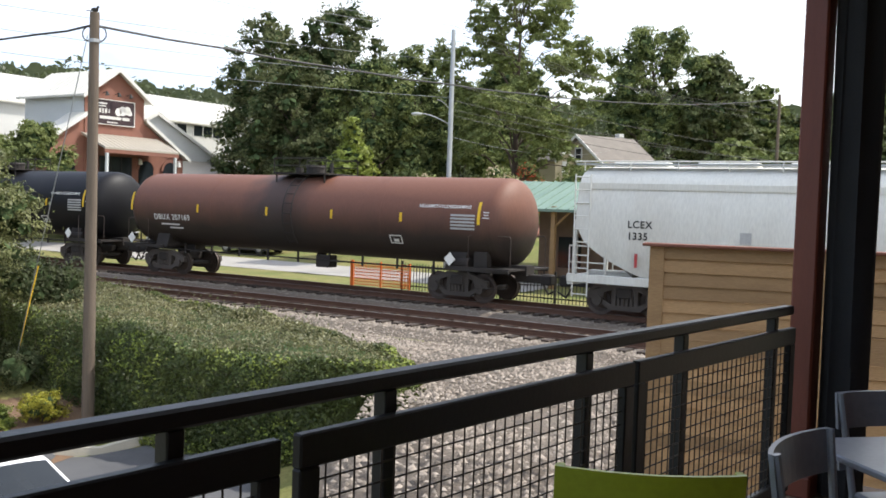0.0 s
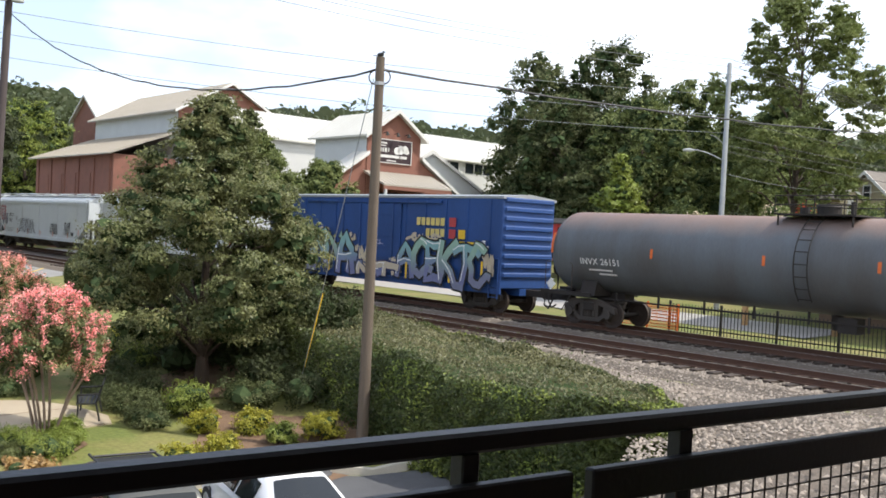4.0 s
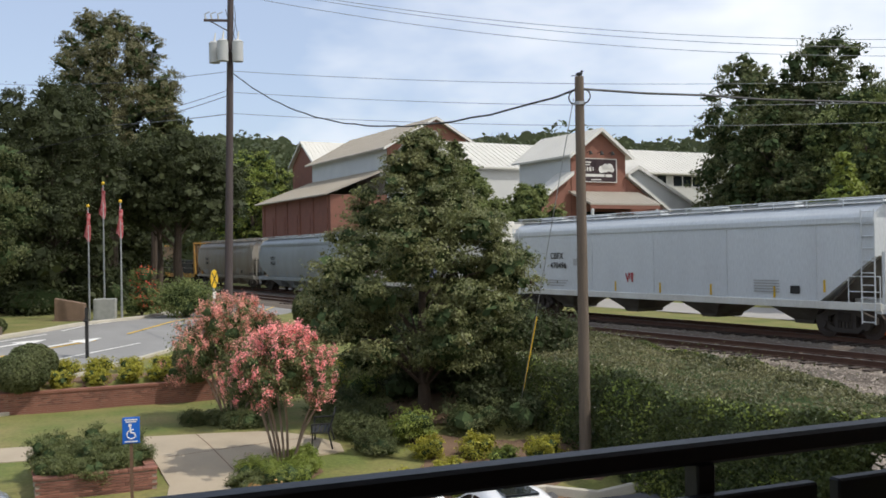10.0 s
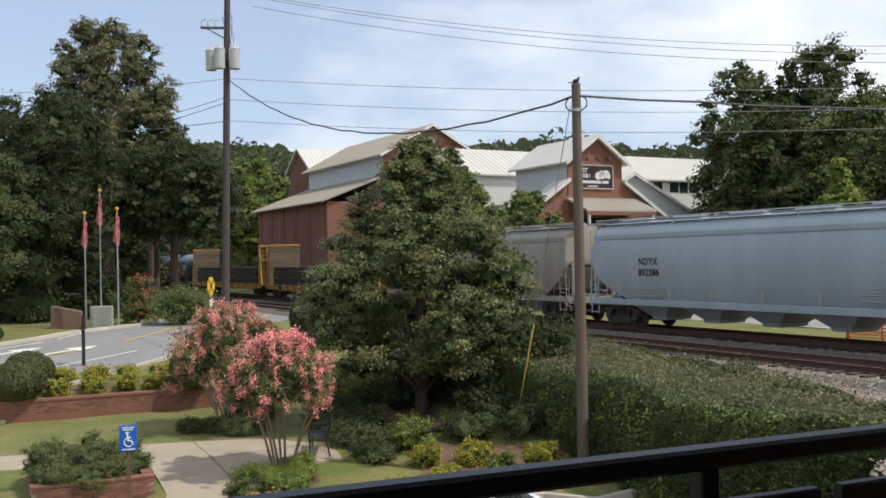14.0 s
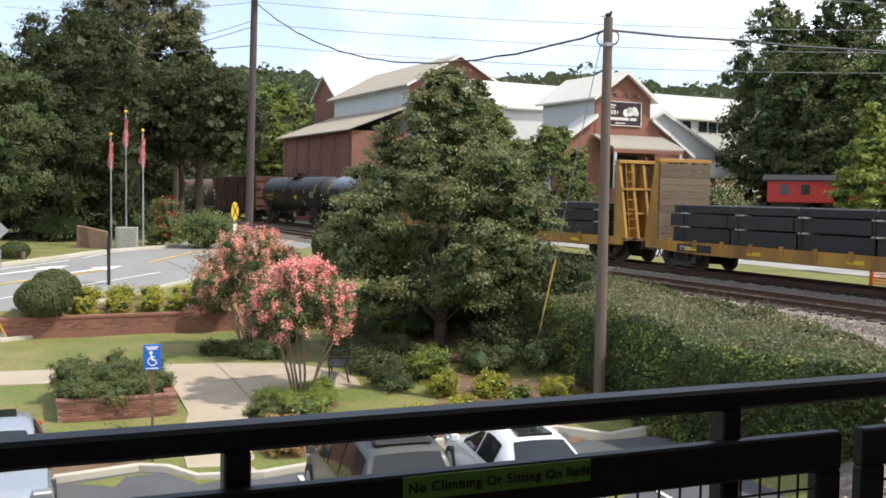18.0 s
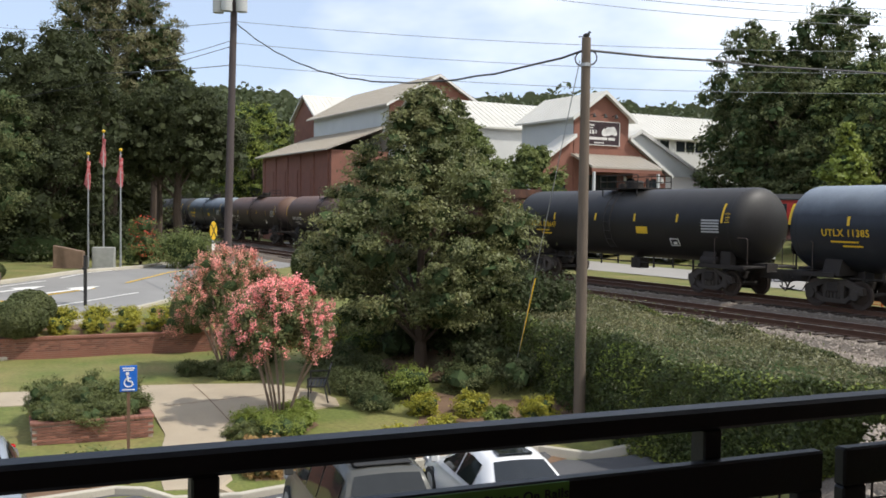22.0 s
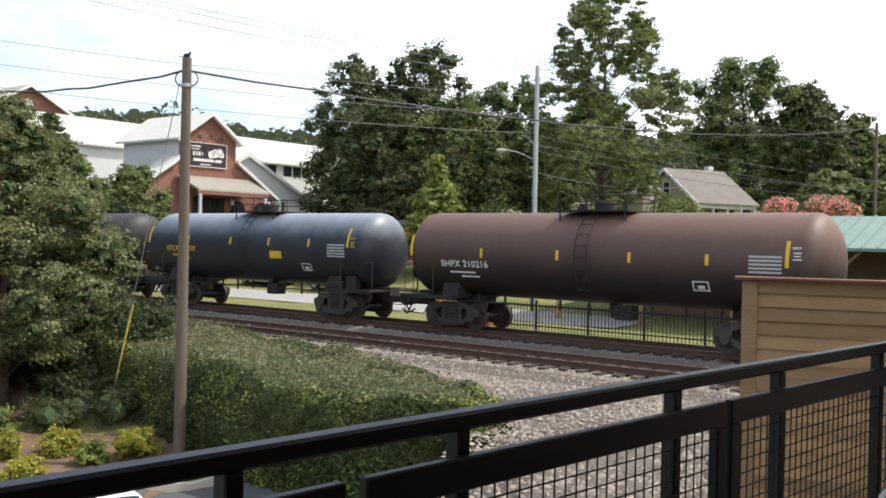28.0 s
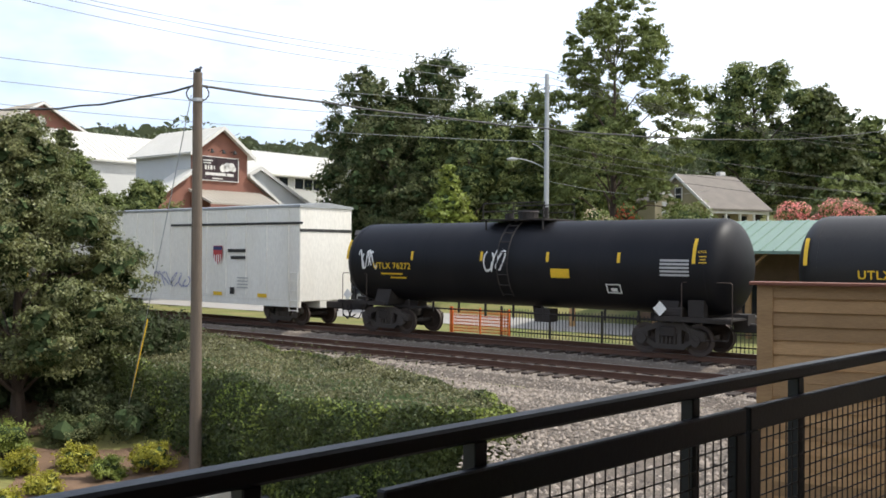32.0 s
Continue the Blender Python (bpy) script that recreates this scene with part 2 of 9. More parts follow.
CEDAR = material("cedar_boards", (0.42, 0.26, 0.12), (0.30, 0.175, 0.08), rough=0.75, scale=1.6, fine=26, bump=0.3, objects=0.3, stretch=(0.7, 5, 5), vary=0.3)
CAPWOOD = material("red_cap_board", (0.2, 0.075, 0.045), (0.14, 0.055, 0.035), rough=0.7, scale=2, fine=30, bump=0.2, stretch=(0.7, 5, 5))
REDPOST = material("red_brown_post", (0.162, 0.036, 0.018), (0.114, 0.027, 0.015), rough=0.5, scale=2, fine=30, bump=0.15, stretch=(5, 5, 0.6))
DECKWOOD = material("deck_boards", (0.2, 0.13, 0.085), (0.13, 0.09, 0.06), rough=0.75, scale=2, fine=30, bump=0.3, objects=0.2)
GREENPAINT = material("lime_green_paint", (0.30, 0.36, 0.02), (0.26, 0.31, 0.02), rough=0.4, scale=3, fine=40, bump=0.04)
GREYPAINT = material("grey_enamel", (0.22, 0.24, 0.27), (0.17, 0.185, 0.21), rough=0.35, scale=3, fine=40, bump=0.04)
SIGNGREEN = material("sign_green", (0.13, 0.29, 0.05), (0.11, 0.25, 0.045), rough=0.5, scale=3, fine=40, bump=0.03)
SIGNBLUE = material("sign_blue", (0.015, 0.13, 0.52), (0.012, 0.11, 0.45), rough=0.4, scale=3, fine=30, bump=0.0)
WHITE = material("white_paint", (0.78, 0.77, 0.74), (0.65, 0.64, 0.6), rough=0.6, scale=2.5, fine=25, bump=0.05)
YELLOW = material("yellow_paint", (0.75, 0.47, 0.02), (0.6, 0.38, 0.03), rough=0.6, scale=3, fine=30, bump=0.03)
ORANGE = material("orange_plastic", (0.75, 0.16, 0.03), (0.6, 0.13, 0.03), rough=0.6, scale=3, fine=30, bump=0.03)
BLACK = material("black_paint", (0.02, 0.02, 0.02), (0.035, 0.032, 0.03), rough=0.6, scale=3, fine=30, bump=0.03)
RED = material("red_paint", (0.42, 0.05, 0.05), (0.34, 0.04, 0.04), rough=0.7, scale=3, fine=30, bump=0.0)
GREYSTONE = material("granite", (0.33, 0.33, 0.31), (0.22, 0.23, 0.21), rough=0.8, scale=4, fine=40, bump=0.3)
BROWNSTONE = material("brown_stone", (0.2, 0.13, 0.09), (0.13, 0.09, 0.06), rough=0.85, scale=3, fine=30, bump=0.3)
BARK = material("bark", (0.085, 0.06, 0.045), (0.05, 0.036, 0.028), rough=0.9, scale=3, fine=22, bump=0.8, stretch=(3, 3, 0.7))
SMOOTHBARK = material("crape_bark", (0.26, 0.19, 0.14), (0.17, 0.115, 0.08), rough=0.7, scale=4, fine=20, bump=0.2, stretch=(3, 3, 0.7))
RUBBER = material("rubber", (0.02, 0.02, 0.02), (0.03, 0.03, 0.03), rough=0.8, scale=5, fine=40, bump=0.1)
UNDER = material("grimy_underframe", (0.02, 0.0165, 0.0145), (0.04, 0.03, 0.025), rough=0.8, scale=2, fine=25, bump=0.2)
FRAMESTEEL = material("dusty_cast_steel", (0.055, 0.045, 0.038), (0.03, 0.025, 0.022), rough=0.8, scale=2, fine=25, bump=0.2, objects=0.35)
CHUTE = material("dusty_chute_steel", (0.15, 0.135, 0.115), (0.06, 0.05, 0.042), rough=0.8, scale=1.2, fine=20, bump=0.15, amount=0.9)
WHEELSTEEL = material("wheel_steel", (0.075, 0.055, 0.045), (0.045, 0.034, 0.03), rough=0.6, metal=0.3, scale=3, fine=25, bump=0.1)
TAILRED = material("tail_lamp_red", (0.5, 0.01, 0.01), (0.4, 0.01, 0.01), rough=0.15, scale=3, fine=20, bump=0)
CARGLASS = material("car_glass", (0.015, 0.018, 0.02), (0.02, 0.024, 0.027), rough=0.05, scale=1, fine=5, bump=0)

LEAF_DARK = foliage("leaf_dark", (0.075, 0.112, 0.046), (0.12, 0.155, 0.068), gloss=0.68)
LEAF_OAK = foliage("leaf_oak", (0.115, 0.148, 0.056), (0.175, 0.195, 0.08))
LEAF_MID = foliage("leaf_mid", (0.115, 0.175, 0.06), (0.17, 0.235, 0.085), gloss=0.68)
# darkest leaf; on shrubs under trees it paints in the shade
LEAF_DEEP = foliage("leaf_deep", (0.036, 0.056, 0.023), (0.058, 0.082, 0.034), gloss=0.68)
TAWNY = foliage("tawny_grass", (0.36, 0.27, 0.12), (0.25, 0.22, 0.09))
LEAF_LIGHT = foliage("leaf_light", (0.156, 0.247, 0.052), (0.234, 0.312, 0.072))
LEAF_LIME = foliage("leaf_lime", (0.31, 0.345, 0.045), (0.23, 0.29, 0.045))
# one hedge leaf twice: paler for the lit top, darker for the shaded face
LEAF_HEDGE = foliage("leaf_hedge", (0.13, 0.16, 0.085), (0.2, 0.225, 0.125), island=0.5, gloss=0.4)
LEAF_HEDGE_SHADE = foliage("leaf_hedge_shade", (0.05, 0.082, 0.025), (0.09, 0.13, 0.036), island=0.5, gloss=0.4)
LEAF_GARDEN = foliage("leaf_garden_tree", (0.115, 0.158, 0.066), (0.19, 0.23, 0.105), island=0.45)
LEAF_JUNIPER = foliage("leaf_juniper", (0.09, 0.135, 0.05), (0.15, 0.19, 0.07), island=0.4)
LEAF_GREYGREEN = foliage("leaf_grey_green", (0.125, 0.15, 0.08), (0.19, 0.21, 0.12), island=0.4)
LEAF_FAR = foliage("leaf_far", (0.06, 0.095, 0.045), (0.09, 0.125, 0.06))
PETAL_PINK = foliage("petal_pink", (0.82, 0.36, 0.4), (0.82, 0.5, 0.46), island=0.3)
PETAL_PALE = foliage("petal_pale", (0.76, 0.4, 0.38), (0.64, 0.42, 0.34), island=0.3)
PETAL_WHITE = foliage("petal_white", (0.7, 0.68, 0.55), (0.55, 0.55, 0.4), island=0.2)
PETAL_RED = foliage("petal_red", (0.55, 0.06, 0.04), (0.6, 0.12, 0.08), island=0.25)
# dark leaf colour that paints the shade deep inside crowns
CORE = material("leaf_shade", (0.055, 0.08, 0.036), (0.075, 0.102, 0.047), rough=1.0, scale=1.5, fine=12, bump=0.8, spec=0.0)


# ---- mesh helpers ----
def part(name, bm, mat, parent=None, label="", m=None):
    """Links a bmesh (or a mesh) as one object under a thing or a part."""
    if isinstance(bm, bpy.types.Mesh):
        me = bm
    else:
        me = bpy.data.meshes.new(name)
        bm.to_mesh(me)
        bm.free()
    if not me.materials:
        for x in mat if isinstance(mat, (list, tuple)) else [mat]:
            me.materials.append(x)
    ob = new(name, me)
    if parent:
        ob.parent = parent
    if m is not None:
        ob.matrix_basis = m
    if label:
        ob["label"] = label
    return ob


def thing(name, m, label, category, group="", kind=""):
    return tagged(placed(new(name), m), label, category, group, kind)


def placed(ob, m):
    ob.matrix_basis = m
    return ob


def smooth(ob, angle=40):
    me = ob.data
    me.polygons.foreach_set("use_smooth", [True] * len(me.polygons))
    me.set_sharp_from_angle(angle=radians(angle))
    return ob


def box(bm, x0, y0, z0, x1, y1, z1, m=None, bevel=0.0):
    r = bmesh.ops.create_cube(bm, size=1)
    vs = r["verts"]
    for v in vs:
        v.co = Vector(((x0 + x1) / 2 + v.co.x * (x1 - x0), (y0 + y1) / 2 + v.co.y * (y1 - y0), (z0 + z1) / 2 + v.co.z * (z1 - z0)))
        if m is not None:
            v.co = m @ v.co
    if bevel:
        es = list({e for v in vs for e in v.link_edges})
        bmesh.ops.bevel(bm, geom=es, offset=bevel, segments=1, affect="EDGES")
    return bm


def tube(bm, p, q, r0, r1=None, seg=8, caps=True):
    p, q = Vector(p), Vector(q)
    r1 = r0 if r1 is None else r1
    d = (q - p).normalized()
    a = d.orthogonal().normalized()
    b = d.cross(a)
    rings = []
    for c, r in ((p, r0), (q, r1)):
        rings.append([bm.verts.new(c + (a * math.cos(2 * math.pi * i / seg) + b * math.sin(2 * math.pi * i / seg)) * r) for i in range(seg)])
    for i in range(seg):
        j = (i + 1) % seg
        bm.faces.new((rings[0][i], rings[0][j], rings[1][j], rings[1][i]))
    if caps:
        bm.faces.new(rings[0][::-1])
        bm.faces.new(rings[1])
    return bm


def loft(bm, rings, closed=True, caps=True):
    """Rings of points, alike in number, skinned one to the next."""
    vs = [[bm.verts.new(c) for c in r] for r in rings]
    k = len(rings[0])
    for a, b in zip(vs, vs[1:]):
        for i in range(k if closed else k - 1):
            j = (i + 1) % k
            bm.faces.new((a[i], a[j], b[j], b[i]))
    if caps and closed:
        bm.faces.new(vs[0][::-1])
        bm.faces.new(vs[-1])
    bmesh.ops.recalc_face_normals(bm, faces=bm.faces)
    return bm


def prism(bm, pts, y0, y1):
    """An outline in x and z, drawn out along y."""
    return loft(bm, [[(x, y, z) for x, z in pts] for y in (y0, y1)])


def mesh_np(name, verts, faces_k, mat):
    """A mesh from an array of vertices in runs of k, one face a run."""
    n = len(verts)
    me = bpy.data.meshes.new(name)
    me.vertices.add(n)
    me.vertices.foreach_set("co", np.asarray(verts, np.float32).ravel())
    me.loops.add(n)
    me.loops.foreach_set("vertex_index", np.arange(n, dtype=np.int32))
    me.polygons.add(n // faces_k)
    me.polygons.foreach_set("loop_start", np.arange(0, n, faces_k, dtype=np.int32))
    me.update(calc_edges=True)
    me.materials.append(mat)
    return me


def lettering(text, size, mat, parent, m, name="lettering"):
    cu = bpy.data.curves.new(name, "FONT")
    cu.body, cu.size, cu.extrude = text, size, 0.001
    cu.space_character = 1.1
    cu.offset = size * 0.018
    tmp = bpy.data.objects.new(name, cu)
    scene.collection.objects.link(tmp)
    me = bpy.data.meshes.new_from_object(tmp.evaluated_get(bpy.context.evaluated_depsgraph_get()))
    bpy.data.objects.remove(tmp)
    me.materials.clear()
    return part(name, me, mat, parent, "", m)


# ---- the lie of the land ----
TRACK = -33.5
U = Vector((math.cos(radians(TRACK)), math.sin(radians(TRACK)), 0))
N = Vector((-U.y, U.x, 0))
P0 = Vector((0.7, 32.9, 0))
RAILZ = 2.1


def at(s, n, z=0.0):
    """A place s metres along the far track and n metres beyond its near rail."""
    return P0 + U * s + N * n + Vector((0, 0, z))


def along(s, n, z=0.0, turn=0.0):
    p = at(s, n, z)
    return pose(p.x, p.y, p.z, 0, 0, TRACK + turn)


def step(a, b, x):
    t = np.clip((x - a) / (b - a), 0, 1)
    return t * t * (3 - 2 * t)


def land(x, y):
    """Height of the ground at arrays x, y."""
    x, y = np.asarray(x, float), np.asarray(y, float)
    n = (x - P0.x) * N.x + (y - P0.y) * N.y
    s = (x - P0.x) * U.x + (y - P0.y) * U.y
    kx, ky = x + 13.2, y - 13.9
    kd = -0.803 * kx + 0.596 * ky
    garden = -0.36 + 0.46 * step(0, 9, kd)
    garden = np.where(kd < 0.0, -0.52, garden)
    wx, wy = x + 28.3, y - 20.1
    wd, wt = -0.794 * wx + 0.608 * wy, 0.608 * wx + 0.794 * wy
    out = np.maximum(np.maximum(-0.3 - wt, wt - 9.9), 0)
    wide = 0.12 + 0.45 * out
    upper = np.clip(0.86 + 0.075 * np.maximum(wd, 0), 0, 1.95)
    low = garden + (upper - garden) * step(-wide, wide, wd - 0.45)
    foot = -14.5 - 8.0 * step(-4.0, 2.0, x)
    rise = np.clip((n - foot) / (-8.2 - foot), 0, 1)
    bank = low + (1.68 - low) * rise * rise * (3 - 2 * rise)
    far = 1.68 + step(9, 36, n) * 3.3 + np.clip((n - 36) * 0.07, 0, 9)
    return np.where(n > 4, far, bank)


def sheet(name, outline, mat, dz, cell=1.0, kind="structure", label="", category="", h=None, thick=0.0):
    """A patch that follows the ground dz above it."""
    bm = bmesh.new()
    f = bm.faces.new([bm.verts.new((x, y, 0)) for x, y in outline])
    xs, ys = [p[0] for p in outline], [p[1] for p in outline]
    for lo, hi, no in ((min(xs), max(xs), (1, 0, 0)), (min(ys), max(ys), (0, 1, 0))):
        v = math.floor(lo) + cell
        while v < hi:
            bmesh.ops.bisect_plane(bm, geom=bm.verts[:] + bm.edges[:] + bm.faces[:], plane_co=(v, v, 0), plane_no=no)
            v += cell
    bmesh.ops.triangulate(bm, faces=bm.faces)
    for v in bm.verts:
        v.co.z = float(land(v.co.x, v.co.y)) + dz if h is None else h(v.co.x, v.co.y)
    bmesh.ops.recalc_face_normals(bm, faces=bm.faces)
    if sum(f.normal.z for f in bm.faces) < 0:
        bmesh.ops.reverse_faces(bm, faces=bm.faces)
    if thick:
        rim = bmesh.ops.extrude_face_region(bm, geom=bm.faces[:])
        for v in [g for g in rim["geom"] if isinstance(g, bmesh.types.BMVert)]:
            v.co.z -= thick
        bmesh.ops.recalc_face_normals(bm, faces=bm.faces)
    ob = part(name, bm, mat)
    return tagged(ob, label, category, "", kind)


def build_ground():
    def axis(lo, hi, a, b, fine):
        mids = list(np.arange(a, b, fine))
        left, right, d = [a], [b], fine
        while left[-1] > lo:
            d *= 1.35
            left.append(left[-1] - d)
        d = fine
        while right[-1] < hi:
            d *= 1.35
            right.append(right[-1] + d)
        return np.array(sorted(set(left[1:] + mids + right)))
    xs, ys = axis(-1500, 1500, -45, 20, 0.4), axis(-1500, 1500, 5, 60, 0.4)
    gx, gy = np.meshgrid(xs, ys)
    gz = land(gx, gy) + 0.03 * np.sin(gx * 1.3) * np.cos(gy * 0.9)
    me = bpy.data.meshes.new("ground")
    w, h = len(xs), len(ys)
    verts = np.stack([gx, gy, gz], -1).reshape(-1, 3)
    i = (np.arange(h - 1)[:, None] * w + np.arange(w - 1)).ravel()
    me.from_pydata(verts.tolist(), [], np.stack([i, i + 1, i + 1 + w, i + w], -1).tolist())
    me.materials.append(GRASS)
    tagged(smooth(new("ground", me), 60), "mown grass ground sloping from the garden to the tracks", "ground", "", "structure")


# ---- ground, roads and tracks ----
ROAD = [(-28.4, 8), (-28.2, 17.5), (-27.4, 22), (-28.6, 29.4), (-31.5, 36.5), (-36.5, 50), (-41.5, 57.5), (-48, 70), (-60, 90), (-66, 86), (-54, 66), (-46.5, 55), (-40.2, 44), (-37.6, 37), (-36.6, 29), (-36.6, 20), (-37.2, 8)]


def track_along(n0, tag):
    """Rails, their treads and a bed of ballast, centred n0 metres beyond the near rail of the far track."""
    bm = bmesh.new()
    loft(bm, [[(s, n0 - 2.6, 1.5), (s, n0 - 1.75, 1.87), (s, n0 + 1.75, 1.87), (s, n0 + 2.6, 1.5)] for s in (-170, -60, 0, 60, 120)])
    bed = tagged(part("ballast_bed", bm, GRAVEL, None, "", along(0, 0)), "grey crushed-stone ballast bed under the railway track", "ballast", "", "structure")
    tr = thing("railway_track", along(0, n0), "rusty steel rails on dark timber sleepers, " + tag, "track", "railway tracks", "structure")
    for side in (-1, 1):
        y = side * 0.7525
        bm = bmesh.new()
        prof = [(-0.07, 0), (0.07, 0), (0.07, 0.02), (0.012, 0.035), (0.012, 0.125), (0.036, 0.135), (0.036, 0.165), (-0.036, 0.165), (-0.036, 0.135), (-0.012, 0.125), (-0.012, 0.035), (-0.07, 0.02)]
        loft(bm, [[(x, y + a, RAILZ - 0.17 + b) for a, b in prof] for x in (-170, -80, -20, 20, 120)])
        r = part("rail", bm, RAIL, tr)
        bm = bmesh.new()
        box(bm, -170, y - 0.03, RAILZ - 0.004, 120, y + 0.03, RAILZ)
        part("tread", bm, RAILTOP, r, "shiny worn rail tread")
    return tr


def ties(tr, first, last, seed):
    rng = random.Random(seed)
    bm = bmesh.new()
    box(bm, -0.115, -1.3, 1.8, 0.115, 1.3, 1.935, None, 0.012)
    me = bpy.data.meshes.new("sleeper")
    bm.to_mesh(me)
    bm.free()
    s = first
    while s < last:
        part("sleeper", me, TIE, tr, "", pose(s, rng.uniform(-0.12, 0.12), rng.uniform(-0.008, 0.01), 0, 0, rng.uniform(-1.5, 1.5)))
        s += 0.53


def scatter_stones():
    """Loose ballast on the near slope and between the rails."""
    rng = np.random.default_rng(3)
    n = 150000
    s = rng.uniform(-30, 22, n)
    d = -rng.beta(1.1, 1.9, n) * 19.0 - 3.6
    m2 = rng.random(n) < 0.25
    d[m2] = rng.uniform(-7.2, 2.8, m2.sum())
    x, y = P0.x + U.x * s + N.x * d, P0.y + U.y * s + N.y * d
    clear = x > -1.2 + np.maximum(0, y - 18.5) * -0.75 - np.maximum(0, 18.5 - y) * 0.02
    bare = np.sin(x * 1.1 + 0.7 * y) + np.sin(y * 0.8 - x * 0.5 + 1.0) > 1.05
    thin = (d < -10) & ((rng.random(n) < 0.25) | (bare & (rng.random(n) < 0.75)))
    keep = ((d > -7.6) | clear) & (y > 5.5) & ~thin | (d > -7.6)
    x, y, d = x[keep], y[keep], d[keep]
    n = len(x)
    z = land(x, y)
    bed = np.zeros(n)
    for mid in (0.75, -4.55):
        bed = np.maximum(bed, 1.87 - 0.37 * np.clip((np.abs(d - mid) - 1.75) / 0.85, 0, 1))
    z = np.maximum(z + np.where(d < -7.2, 0.065, 0.0), bed) + 0.002
    r = rng.uniform(0.022, 0.055, n) * np.where(d < -7.6, 1.2, 0.9)
    base = np.array([[1, 0, 0], [0, 1, 0], [-1, 0, 0], [0, -1, 0], [0, 0, 0.8], [0, 0, -0.8]], float)
    v = base[None] * (r[:, None, None] * rng.uniform(0.6, 1.3, (n, 6, 1))) * rng.uniform(0.7, 1.3, (n, 1, 3))
    a = rng.uniform(0, 6.28, n)
    c, sn = np.cos(a)[:, None], np.sin(a)[:, None]
    vx, vy = v[:, :, 0] * c - v[:, :, 1] * sn, v[:, :, 0] * sn + v[:, :, 1] * c
    v = np.stack([vx + x[:, None], vy + y[:, None], v[:, :, 2] + z[:, None]], -1)
    tri = np.array([[0, 1, 4], [1, 2, 4], [2, 3, 4], [3, 0, 4]])
    me = bpy.data.meshes.new("ballast_stones")
    idx = (np.arange(n)[:, None, None] * 6 + tri[None]).reshape(-1, 3)
    me.vertices.add(n * 6)
    me.vertices.foreach_set("co", v.astype(np.float32).ravel())
    me.loops.add(len(idx) * 3)
    me.loops.foreach_set("vertex_index", idx.ravel().astype(np.int32))
    me.polygons.add(len(idx))
    me.polygons.foreach_set("loop_start", np.arange(0, len(idx) * 3, 3, dtype=np.int32))
    me.update(calc_edges=True)
    me.materials.append(STONE)
    tagged(new("ballast_stones", me), "loose pale crushed stones lying on the railway bank", "gravel", "", "stuff")


